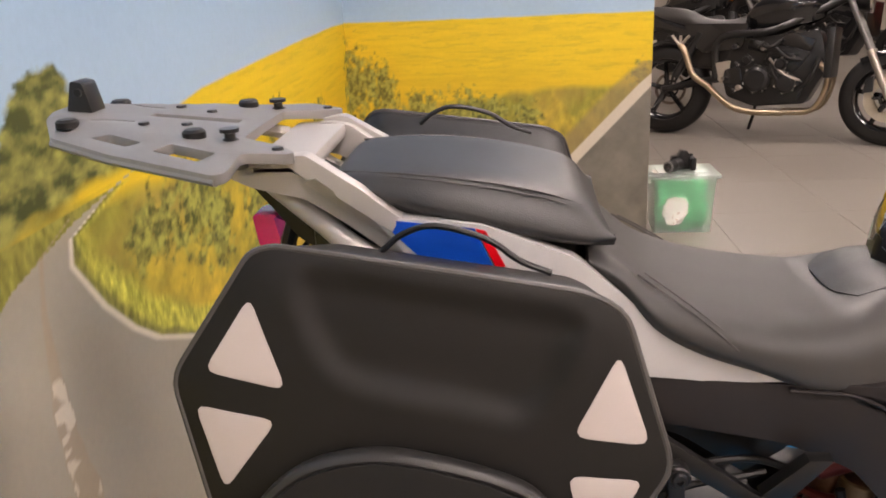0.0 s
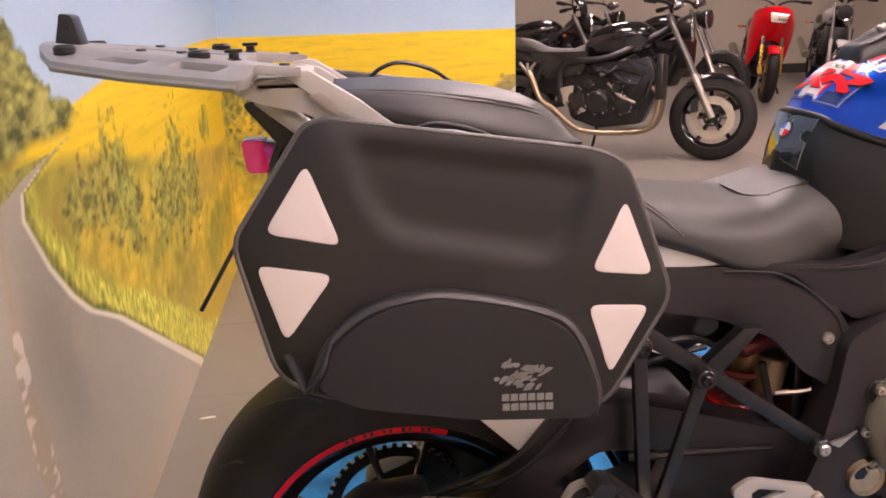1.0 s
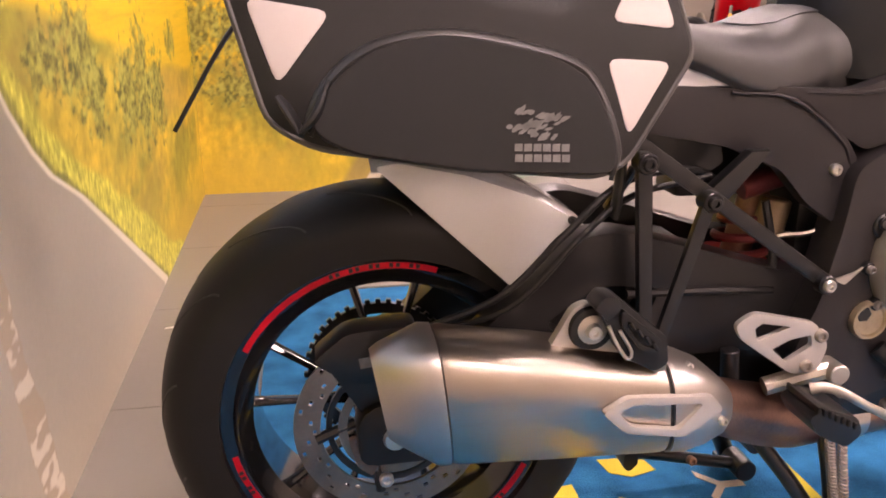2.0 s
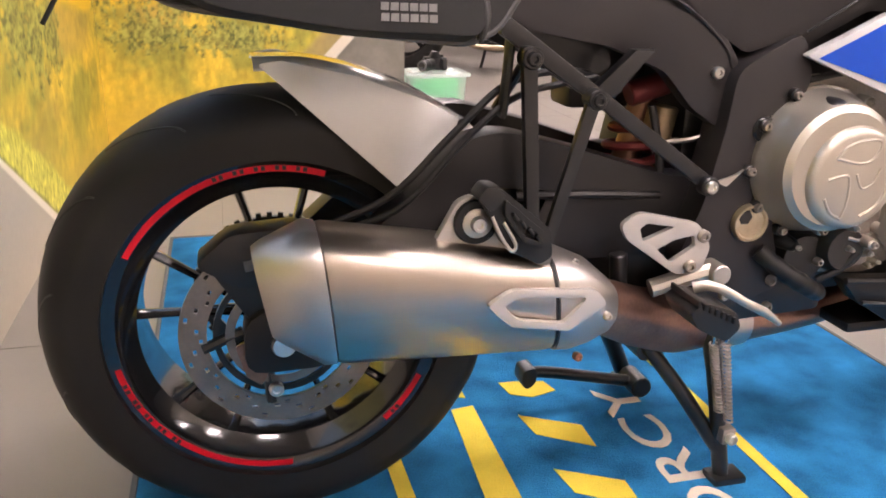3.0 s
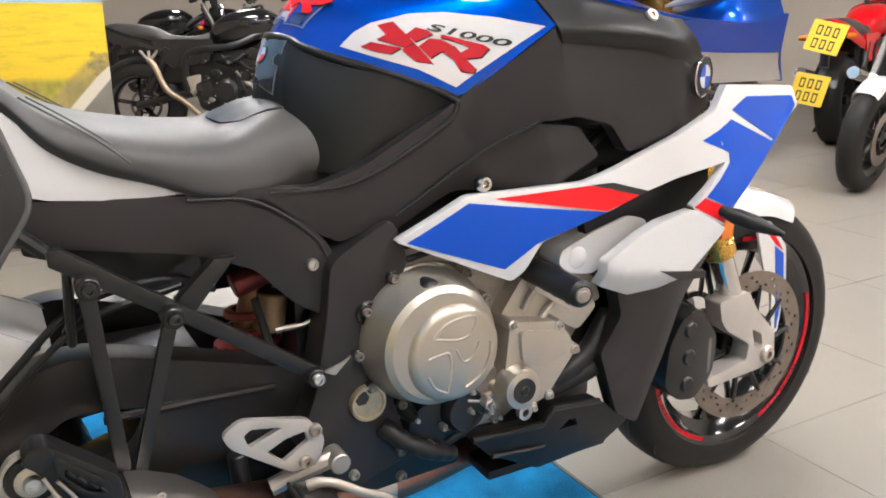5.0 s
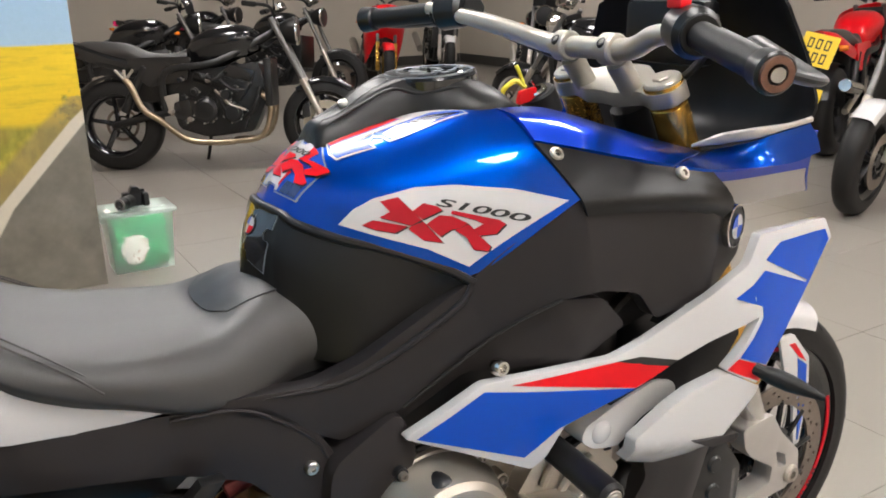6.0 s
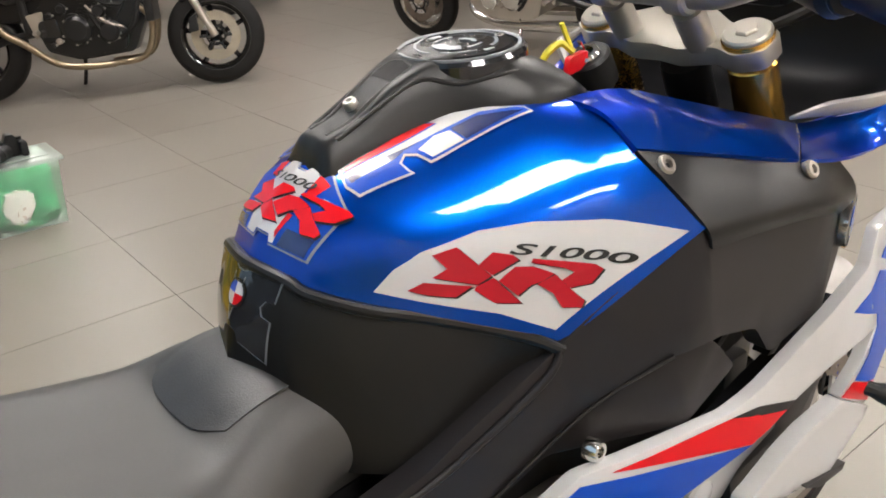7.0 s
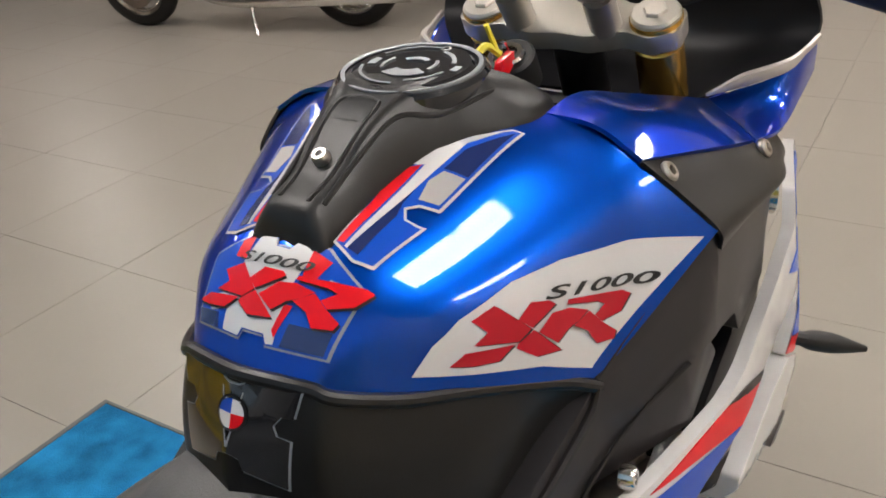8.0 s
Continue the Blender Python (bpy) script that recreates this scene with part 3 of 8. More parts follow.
print_on_mat("stripe", [(0.752, -1.05), (0.776, -1.05), (0.778, 1.2), (0.756, 1.2)], MATYELLOW)
print_on_mat("stripe", [(0.168, -1.05), (0.196, -1.05), (0.186, 0.06), (0.160, 0.06)], MATYELLOW)
print_on_mat("stripe", [(0.258, -0.62), (0.335, -0.62), (0.351, 0.140), (0.308, 0.134)], MATYELLOW)
for dy in (0.0, -0.172, -0.344):
    print_on_mat("bar", [(0.430, 0.021 + dy), (0.517, -0.038 + dy), (0.520, 0.031 + dy), (0.421, 0.088 + dy)], MATYELLOW)
print_on_mat("bar", [(0.424, 0.212), (0.432, 0.165), (0.47, 0.145), (0.522, 0.160), (0.512, 0.2), (0.47, 0.21)], MATYELLOW)
print_on_mat("bar", [(0.30, 0.30), (0.31, 0.19), (0.345, 0.17), (0.35, 0.29)], MATYELLOW)
words = text_sheet("ORCY", 0.110, bold=0.0065)
ext = max(v.co.x for v in words.verts)
ret = bmesh.ops.extrude_face_region(words, geom=list(words.faces))
for v in [g for g in ret["geom"] if isinstance(g, bmesh.types.BMVert)]:
    v.co.z = 0.0012
moved(words, Matrix.Translation((0.662, -0.31, MZ + 0.0004)) @ Matrix.Rotation(math.pi / 2, 4, "Z") @ Matrix.Diagonal((0.455 / ext, 1.0, 1, 1)))
part("lettering", words, MATWHITE, mat, "pale printed capital letters")


# ---- the sports tourer on its centre stand
bike = thing("motorcycle", "blue, white and red sports touring motorcycle on a centre stand", "motorcycle")
RZ, FX, FZ = 0.307, 1.548, 0.300


def wheel(name, cx, cz, r_out, half, rim_r, rim_half, parent, tyre_label):
    w = part(name, lathe([(rim_r - 0.010, -rim_half + 0.010), (rim_r + 0.002, -rim_half + 0.004), (rim_r, -rim_half - 0.001), (rim_r - 0.006, -rim_half), (rim_r - 0.018, -rim_half + 0.004), (rim_r - 0.024, -rim_half + 0.012), (rim_r - 0.044, -rim_half + 0.026), (rim_r - 0.048, 0), (rim_r - 0.044, rim_half - 0.026),
                         (rim_r - 0.024, rim_half - 0.012), (rim_r - 0.018, rim_half - 0.004), (rim_r - 0.006, rim_half), (rim_r, rim_half + 0.001), (rim_r - 0.010, rim_half - 0.010)], (cx, 0, cz), (0, 1, 0), 96), GLOSSBLACK, parent)
    prof = [(rim_r - 0.002, -rim_half + 0.004)]
    for i in range(25):
        a = math.pi * i / 24
        s, c = math.sin(a), math.cos(a)
        prof.append((rim_r + (r_out - rim_r) * (abs(s) ** 0.62), -half * math.copysign(abs(c) ** 0.80, c) * (1.0 if abs(c) < 0.97 else 0.97)))
    prof.append((rim_r - 0.004, rim_half - 0.004))
    tyre = part("tyre", lathe(prof, (cx, 0, cz), (0, 1, 0), 128), RUBBER, w, tyre_label)
    for i, side in itertools.product(range(13), (-1, 1)):
        pts = []
        for j in range(9):
            a = radians(34 + 46 * j / 8)
            r = rim_r + (r_out - rim_r) * math.sin(a) ** 0.62 - 0.0006
            t = radians(360 / 13 * (i + (0.5 if side > 0 else 0)) + 20 * (j / 8) ** 1.5)
            pts.append((cx + r * math.cos(t), side * half * math.cos(a) ** 0.80, cz + r * math.sin(t)))
        # a thin dark bead stands in for the shade in each tread groove
        part("tread_groove", tube(pts, 0.0016, 6, 2), BLACKINK, tyre)
    return w


def hoop(r0, r1, y, thick, cx, cz, a0, a1, n=40):
    return lathe([(r0, -thick), (r0, 0), (r1, 0), (r1, -thick), (r0, -thick)], (cx, y, cz), (0, -1, 0), n, None, a0, a1)


def arc_mesh(r0, r1, y, thick, cx, cz, a0, a1, n=30):
    """A flat curved strip in the wheel's plane; angles from the front, upwards, in degrees."""
    b = bmesh.new()
    rings = []
    for i in range(n + 1):
        t = radians(a0 + (a1 - a0) * i / n)
        c, s = math.cos(t), math.sin(t)
        rings.append([b.verts.new((cx + r * c, yy, cz + r * s)) for r, yy in ((r0, y), (r1, y), (r1, y + thick), (r0, y + thick))])
    for p, q in zip(rings, rings[1:]):
        for i in range(4):
            b.faces.new([p[i], p[(i + 1) % 4], q[(i + 1) % 4], q[i]])
    b.faces.new(rings[0])
    b.faces.new(rings[-1][::-1])
    return b


def drilled_disc(r0, r1, y, cx, cz, thick=0.005, n=96, rows=7):
    """A brake disc with a pattern of real holes."""
    b = bmesh.new()
    g = [[[b.verts.new((cx + r * math.cos(t), yy, cz + r * math.sin(t))) for t in (2 * math.pi * i / n for i in range(n))] for r in np.linspace(r0, r1, rows + 1)] for yy in (y, y + thick)]
    solid = lambda i, j: not (0 < j < rows - 1 and ((i % 8, j) in ((0, 1), (2, 3), (4, 5), (6, 2)) ))
    for i in range(n):
        k = (i + 1) % n
        for j in range(rows):
            if solid(i, j):
                b.faces.new([g[0][j][i], g[0][j][k], g[0][j + 1][k], g[0][j + 1][i]])
                b.faces.new([g[1][j][i], g[1][j + 1][i], g[1][j + 1][k], g[1][j][k]])
                if j == 0 or not solid(i, j - 1):
                    b.faces.new([g[0][j][i], g[1][j][i], g[1][j][k], g[0][j][k]])
                if j == rows - 1 or not solid(i, j + 1):
                    b.faces.new([g[0][j + 1][i], g[0][j + 1][k], g[1][j + 1][k], g[1][j + 1][i]])
                if not solid((i - 1) % n, j):
                    b.faces.new([g[0][j][i], g[0][j + 1][i], g[1][j + 1][i], g[1][j][i]])
                if not solid(k, j):
                    b.faces.new([g[0][j][k], g[1][j][k], g[1][j + 1][k], g[0][j + 1][k]])
    return b


def spokes(cx, cz, r0, r1, y, parent, count, phase, spread, width=0.011):
    for i in range(count):
        for s in (-1, 1):
            a, a2 = radians(phase + 360 / count * i + s * spread * 0.45), radians(phase + 360 / count * i + s * spread)
            p, q = Vector((cx + r0 * math.cos(a), y, cz + r0 * math.sin(a))), Vector((cx + r1 * math.cos(a2), y * 1.0, cz + r1 * math.sin(a2)))
            part("spoke", tube([p, (p + q) / 2, q], width, 8, 3, None, 0.6, radii=[width * 1.25, width * 0.8, width * 1.0]), GLOSSBLACK, parent)


def tape(parent, r, y, cx, cz, spans):
    for a0, a1 in spans:
        part("rim_tape", arc_mesh(r - 0.0045, r + 0.0045, y, 0.002, cx, cz, a0, a1, 24), REDTAPE, parent, "red rim tape with worn dark lettering")
        k = int((a1 - a0) / 5)
        for i in range(1, k):
            if i % 3:
                t = a0 + (a1 - a0) * (0.05 + 0.45 * i / k)
                part("tape_mark", arc_mesh(r - 0.0030, r + 0.0032, y - 0.0006, 0.002, cx, cz, t, t + 1.4, 2), BLACKINK, parent)


rear_wheel = wheel("rear_wheel", 0, RZ, 0.317, 0.096, 0.233, 0.082, bike, "worn black road tyre")
tape(rear_wheel, 0.2215, -0.0815, 0, RZ, [(72, 150), (192, 272), (311, 333), (350, 380)])
spokes(0, RZ, 0.045, 0.192, -0.035, rear_wheel, 5, 18, 14)
part("hub", lathe([(0, -0.10), (0.030, -0.10), (0.045, -0.07), (0.05, -0.03), (0.05, 0.06), (0.035, 0.10), (0, 0.10)], (0, 0, RZ), (0, 1, 0), 32), GLOSSBLACK, rear_wheel)
part("brake_disc", drilled_disc(0.098, 0.134, -0.108, 0, RZ), DISC, rear_wheel, "worn drilled steel brake disc")
part("disc_carrier", hoop(0.082, 0.090, -0.104, 0.006, 0, RZ, 0, 360, 48), BLACK, rear_wheel)
for i in range(5):
    a = radians(72 * i + 30)
    part("carrier_arm", tube([(0.05 * math.cos(a), -0.104, RZ + 0.05 * math.sin(a)), (0.105 * math.cos(a + 0.25), -0.106, RZ + 0.105 * math.sin(a + 0.25))], 0.008, 8, 1), BLACK, rear_wheel)
part("abs_ring", hoop(0.062, 0.074, -0.112, 0.002, 0, RZ, 0, 360, 48), DISC, rear_wheel)
teeth = bmesh.new()
for i in range(44):
    a = 2 * math.pi * i / 44
    t = box(-0.004, 0.006, 0.066, 0.074, -0.004, 0.004, 0.001)
    join(teeth, moved(t, Matrix.Translation((0.112 * math.cos(a), 0, RZ + 0.112 * math.sin(a))) @ Matrix.Rotation(-a, 4, "Y")))
lathe([(0.095, 0.066), (0.112, 0.066), (0.112, 0.074), (0.095, 0.074), (0.095, 0.066)], (0, 0, RZ), (0, 1, 0), 64, teeth)
part("sprocket", teeth, BLACK, rear_wheel)
part("rear_axle", lathe([(0, -0.155), (0.014, -0.155), (0.018, -0.148), (0.018, -0.10), (0.012, 0.14), (0, 0.14)], (0, 0, RZ), (0, 1, 0), 24), BOLT, bike)

cal = part("rear_caliper", slab(rounded([(-0.105, 0.425), (-0.06, 0.462), (0.03, 0.468), (0.045, 0.41), (0.0, 0.39), (-0.055, 0.392)], 0.012), -0.150, 0.05, bevel=0.006), BLACK, bike, "black rear brake caliper")
part("caliper_bracket", slab(rounded([(-0.075, 0.44), (-0.045, 0.45), (0.0, 0.40), (0.02, 0.31), (-0.01, 0.285), (-0.035, 0.33), (-0.085, 0.41)], 0.01), -0.135, 0.025, bevel=0.004), BLACK, cal)
part("caliper_print", slab([(-0.045, 0.427), (-0.012, 0.432), (-0.010, 0.418), (-0.043, 0.413)], -0.1512, 0.001), GREYPRINT, cal)
part("sensor_bracket", slab(rounded([(-0.062, 0.30), (-0.028, 0.31), (-0.018, 0.265), (-0.03, 0.24), (-0.05, 0.255)], 0.005), -0.128, 0.006, bevel=0.002), HEATED, cal)
bolt((-0.012, -0.132, 0.235), (0, -1, 0), 0.010, "bolt", cal)
part("brake_hose", tube([(0.03, -0.13, 0.45), (0.14, -0.15, 0.50), (0.22, -0.15, 0.575), (0.30, -0.14, 0.640), (0.40, -0.12, 0.65), (0.47, -0.10, 0.62)], 0.005, 8), SOFTRUBBER, bike)
part("brake_hose", tube([(0.03, -0.12, 0.44), (0.15, -0.155, 0.485), (0.24, -0.158, 0.575), (0.31, -0.15, 0.625), (0.42, -0.14, 0.645)], 0.0045, 8), SOFTRUBBER, bike)

# swingarm, both sides
arm = slab(rounded([(-0.05, 0.345), (0.03, 0.375), (0.158, 0.490), (0.235, 0.570), (0.295, 0.580), (0.42, 0.545), (0.541, 0.505), (0.65, 0.495), (0.675, 0.43), (0.60, 0.385), (0.40, 0.395), (0.22, 0.375), (0.06, 0.27), (-0.05, 0.268)], 0.025), lambda x, z: -0.150 + 0.02 * band(np.array(x), 0.35, 0.6) - 0.0 * z, 0.055, [rounded([(0.20, 0.455), (0.27, 0.505), (0.36, 0.498), (0.34, 0.455), (0.24, 0.425)], 0.015)], fine=0.08, bevel=0.010)
swing = part("swingarm", [arm, flipped(arm)], SWING, bike, "satin black braced swingarm")
part("cross_beam", box(0.33, 0.46, -0.093, 0.093, 0.42, 0.52, 0.02), SWING, swing)
part("arm_rib", tube([(0.31, -0.152, 0.492), (0.42, -0.145, 0.488), (0.53, -0.135, 0.478)], 0.006, 8), SWING, swing)

# rear hugger
hug = rounded([(-0.012, 0.660), (0.018, 0.664), (0.11, 0.645), (0.198, 0.614), (0.270, 0.574), (0.280, 0.545), (0.196, 0.469)], 0.007)
side = slab(hug, lambda x, z: -0.122 + 0.045 * min(1.0, max(0.0, (z - 0.47) / 0.19)), 0.004, fine=0.03, bevel=0.0015)
hugger = part("hugger", [side, flipped(side)], WHITE, bike, "white gloss rear mudguard")
rows = []
for k in (0.0, 0.5, 0.85, 1.0):
    d = 0.010 * k ** 4
    rows.append([(-0.016, -0.075 * k, 0.664 - d), (0.06, -0.077 * k, 0.662 - d), (0.14, -0.082 * k, 0.643 - d), (0.203, -0.088 * k, 0.618 - d), (0.268, -0.097 * k, 0.580 - d)])
part("hugger_top", skin(rows, 4, 4, True, 0.003), WHITE, hugger)
for x, z in ((0.250, 0.582), (0.264, 0.558), (0.224, 0.518)):
    bolt((x, -0.123 + 0.045 * (z - 0.47) / 0.19, z), (0, -1, 0.3), 0.006, "bolt", hugger, BLACK)

# silencer, built of rounded sections along its axis
def section(x, y, z, w, h, skew=0.0, k=40, power=0.72, lean=0.0):
    pts = []
    for i in range(k):
        t = 2 * math.pi * i / k
        c, s = math.cos(t), math.sin(t)
        a, b = math.copysign(abs(c) ** power, c) * w, math.copysign(abs(s) ** power, s) * h
        pts.append(Vector((x + lean * b, y + a + skew * b, z + b)))
    return pts


def loft(rings, cap=(True, True), bm=None):
    b = bmesh.new()
    vs = [[b.verts.new(p) for p in r] for r in rings]
    n = len(vs[0])
    for p, q in zip(vs, vs[1:]):
        for i in range(n):
            b.faces.new([p[i], p[(i + 1) % n], q[(i + 1) % n], q[i]])
    if cap[0]:
        b.faces.new(vs[0][::-1])
    if cap[1]:
        b.faces.new(vs[-1])
    return join(bm, b)


silencer = part("silencer", loft([section(0.052, -0.198, 0.396, 0.066, 0.090, -0.10, lean=-0.11), section(0.06, -0.198, 0.395, 0.068, 0.092, -0.10, lean=-0.11), section(0.18, -0.200, 0.384, 0.068, 0.084, -0.10, lean=-0.11), section(0.325, -0.202, 0.369, 0.064, 0.072, -0.10, lean=-0.1), section(0.333, -0.202, 0.368, 0.062, 0.070, -0.10, lean=-0.1)]), STEEL, bike, "brushed steel exhaust silencer")
endcap = loft([section(0.05, -0.198, 0.396, 0.0685, 0.0925, -0.10, lean=-0.11), section(0.035, -0.198, 0.397, 0.0685, 0.0935, -0.10, lean=-0.11), section(-0.014, -0.196, 0.401, 0.054, 0.066, -0.10, lean=-0.16), section(-0.026, -0.196, 0.402, 0.047, 0.057, -0.10, lean=-0.18), section(-0.022, -0.196, 0.402, 0.042, 0.052, -0.1, lean=-0.18), section(0.02, -0.197, 0.400, 0.040, 0.050, -0.1, lean=-0.18)], (True, True))
part("end_cap", endcap, CASTCAP, silencer, "satin steel silencer end cap")
part("seam_band", loft([section(0.334, -0.202, 0.368, 0.0622, 0.0702, -0.10, lean=-0.1), section(0.3375, -0.202, 0.3675, 0.0622, 0.0702, -0.10, lean=-0.1)]), BLACK, silencer)
part("front_cap", loft([section(0.3385, -0.202, 0.3675, 0.064, 0.072, -0.1, lean=-0.1), section(0.36, -0.202, 0.365, 0.063, 0.071, -0.1, lean=-0.1), section(0.395, -0.200, 0.358, 0.056, 0.058, -0.1), section(0.425, -0.195, 0.350, 0.044, 0.040, -0.05), section(0.44, -0.190, 0.347, 0.032, 0.028)]), CASTCAP, silencer, "satin steel front cap")
guard_o = [(0.236, 0.392), (0.268, 0.411), (0.385, 0.398), (0.402, 0.376), (0.350, 0.346), (0.268, 0.362)]
guard_i = [(0.258, 0.390), (0.276, 0.400), (0.372, 0.389), (0.340, 0.358), (0.276, 0.371)]
part("heat_guard", slab(rounded(guard_o, 0.008), lambda x, z: -0.279 + 0.12 * max(0, x - 0.30), 0.010, [rounded(guard_i, 0.006)], bevel=0.003), SILVER, silencer, "satin silver hexagonal heel guard")
for x, z in ((0.365, 0.425), (0.41, 0.352), (0.372, 0.298)):
    bolt((x, -0.252 if z < 0.4 else -0.235, z), (0, -1, 0.2), 0.006, "bolt", silencer, HEATED if z < 0.31 else BOLT)
# the whole silencer sits a little further out and smaller, about the rider's side
OUTWARD = Matrix.Translation((-0.04, -0.99, 0.75)) @ Matrix.Scale(0.964, 4) @ Matrix.Translation((0.04, 0.99, -0.75))
for ob in (silencer, *silencer.children):
    ob.data.transform(OUTWARD)
pipe = part("exhaust_pipe", tube([(0.400, -0.212, 0.358), (0.50, -0.16, 0.305), (0.58, -0.13, 0.275), (0.68, -0.11, 0.258), (0.80, -0.09, 0.252), (0.95, -0.05, 0.252)], 0.036, 20, 8, radii=[0.036, 0.044, 0.046, 0.034, 0.030, 0.030]), HEATED, bike, "heat-stained exhaust pipe")
part("pipe_clamp", tube([(0.655, -0.118, 0.262), (0.70, -0.105, 0.257)], 0.040, 20, 1), CASTCAP, pipe)
for y in (-0.09, -0.03, 0.03, 0.09):
    part("header_pipe", tube([(0.93, y * 0.6, 0.255), (1.02, y * 0.9, 0.275), (1.09, y, 0.36), (1.08, y, 0.45), (1.02, y, 0.51)], 0.020, 14), BLACK if y < 0 else HEATED, pipe)

# silver silencer hanger and pillion footrest
peg = part("silencer_hanger", slab(rounded([(0.174, 0.470), (0.202, 0.520), (0.222, 0.527), (0.264, 0.474), (0.268, 0.448), (0.186, 0.452)], 0.008), -0.256, 0.014, bevel=0.003), SILVER, bike, "silver silencer hanger")
part("hanger_bush", lathe([(0, 0.0), (0.026, 0.0), (0.028, -0.005), (0.026, -0.010), (0, -0.012)], (0.223, -0.256, 0.496), (0, 1, 0), 24), SOFTRUBBER, peg)
part("hanger_washer", lathe([(0, -0.002), (0.014, -0.002), (0.018, 0.0), (0.018, 0.006), (0, 0.006)], (0.223, -0.268, 0.496), (0, 1, 0), 24), ALU, peg)
bolt((0.223, -0.270, 0.496), (0, -1, 0), 0.010, "bolt", peg, h=0.008)
pp = part("pillion_footrest", slab(rounded([(0.216, 0.534), (0.226, 0.545), (0.243, 0.543), (0.306, 0.490), (0.310, 0.456), (0.294, 0.447), (0.254, 0.468), (0.231, 0.512)], 0.006), -0.290, 0.034, bevel=0.006), SOFTRUBBER, bike, "folded black rubber pillion footrest")
part("footrest_cap", slab(rounded([(0.214, 0.532), (0.225, 0.5465), (0.242, 0.5445), (0.248, 0.532), (0.232, 0.516)], 0.006), -0.294, 0.036, bevel=0.006), BLACK, pp)
part("rubber_pad", slab(rounded([(0.246, 0.532), (0.296, 0.490), (0.298, 0.470), (0.272, 0.478), (0.246, 0.512)], 0.006), -0.297, 0.010, [rounded([(0.253, 0.518), (0.288, 0.487), (0.288, 0.479), (0.272, 0.486), (0.253, 0.508)], 0.003)], bevel=0.003), SOFTRUBBER, pp)
part("footrest_edge", tube([(0.233, -0.291, 0.510), (0.243, -0.293, 0.488), (0.257, -0.293, 0.468), (0.262, -0.293, 0.476), (0.246, -0.293, 0.504)], 0.0022, 8, 3), ALU, pp, "bare metal edge")
for k in range(4):
    part("rubber_rib", tube([(0.256 + 0.010 * k, -0.297, 0.514 - 0.009 * k), (0.262 + 0.010 * k, -0.297, 0.505 - 0.009 * k)], 0.0024, 8, 1), SOFTRUBBER, pp)
part("footrest_tip", box(0.290, 0.311, -0.288, -0.245, 0.444, 0.464, 0.006), ALUDIRTY, pp)
# pannier carrier: a flat diagonal bar with two posts
carrier = part("pannier_carrier", slab([(0.272, 0.722), (0.286, 0.722), (0.588, 0.508), (0.588, 0.492), (0.576, 0.492), (0.400, 0.618), (0.272, 0.703)], -0.182, 0.014, bevel=0.002), BLACK, bike, "black steel pannier carrier")
part("post", slab(rounded([(0.296, 0.690), (0.314, 0.690), (0.331, 0.432), (0.315, 0.428)], 0.005), -0.196, 0.014, bevel=0.004), BLACK, carrier, "flat black steel strap")
part("post", slab(rounded([(0.388, 0.632), (0.405, 0.628), (0.347, 0.430), (0.331, 0.428)], 0.005), -0.196, 0.010, bevel=0.003), BLACK, carrier, "flat black steel strap")
part("cross_tab", slab([(0.405, 0.636), (0.455, 0.682), (0.482, 0.682), (0.428, 0.620)], -0.176, 0.02, bevel=0.002), BLACK, carrier)
# added black plate that keeps the space above the bar dark
part("subframe_plate", slab(rounded([(0.25, 0.73), (0.445, 0.71), (0.455, 0.655), (0.405, 0.622), (0.33, 0.672), (0.25, 0.70)], 0.006), -0.105, 0.02, bevel=0.003), BLACK, carrier)
part("rear_stay", tube([(0.292, -0.16, 0.70), (0.288, -0.155, 0.62), (0.287, -0.15, 0.60)], 0.012, 10, 1, flat=0.5), BLACK, carrier)
part("rear_stay", tube([(0.315, -0.14, 0.66), (0.285, -0.13, 0.605)], 0.011, 10, 1, flat=0.6), BLACK, carrier)
part("upper_bar", tube([(-0.10, -0.17, 0.88), (0.12, -0.175, 0.86), (0.27, -0.178, 0.72)], 0.009, 10), BLACK, carrier)
for p in ((0.308, -0.197, 0.676), (0.397, -0.197, 0.624), (0.574, -0.190, 0.502)):
    part("boss", rod((p[0], -0.175, p[2]), (p[0], p[1] - 0.004, p[2]), 0.0135, n=16), BLACK, carrier)
    bolt((p[0], p[1] - 0.004, p[2]), (0, -1, 0), 0.009, "bolt", carrier, BOLT if p[0] > 0.5 else BLACK)

# rear shock, between swingarm and frame
WINE = surface("dull_wine_anodised", (0.16, 0.03, 0.03), 0.4, 0.5, 0.2, 10, 300, 0.1)
BRONZE = surface("dull_bronze_anodised", (0.26, 0.19, 0.12), 0.4, 0.7, 0.2, 10, 300, 0.1)
shock = part("rear_shock", rod((0.50, -0.04, 0.42), (0.545, -0.04, 0.60), 0.022), HEATED, bike, "rear shock with a red spring")
coil = [Vector((0.505 + 0.040 * s / 5, -0.04, 0.44 + 0.13 * s / 5)) + Vector((math.cos(2 * math.pi * s), math.sin(2 * math.pi * s), 0)) * 0.040 for s in np.linspace(0, 5, 90)]
part("spring", tube(coil, 0.007, 8, 1), WINE, shock, "dull red coil spring")
part("collar", lathe([(0.02, 0), (0.046, 0), (0.046, 0.014), (0.02, 0.014)], (0.520, -0.04, 0.492), (0.2, 0, 1), 24), RED, shock)
part("reservoir", rod((0.545, -0.08, 0.540), (0.555, -0.08, 0.595), 0.022), BRONZE, shock)
part("reservoir", rod((0.50, -0.075, 0.610), (0.56, -0.075, 0.628), 0.018), WINE, shock, "dull wine-red reservoir")
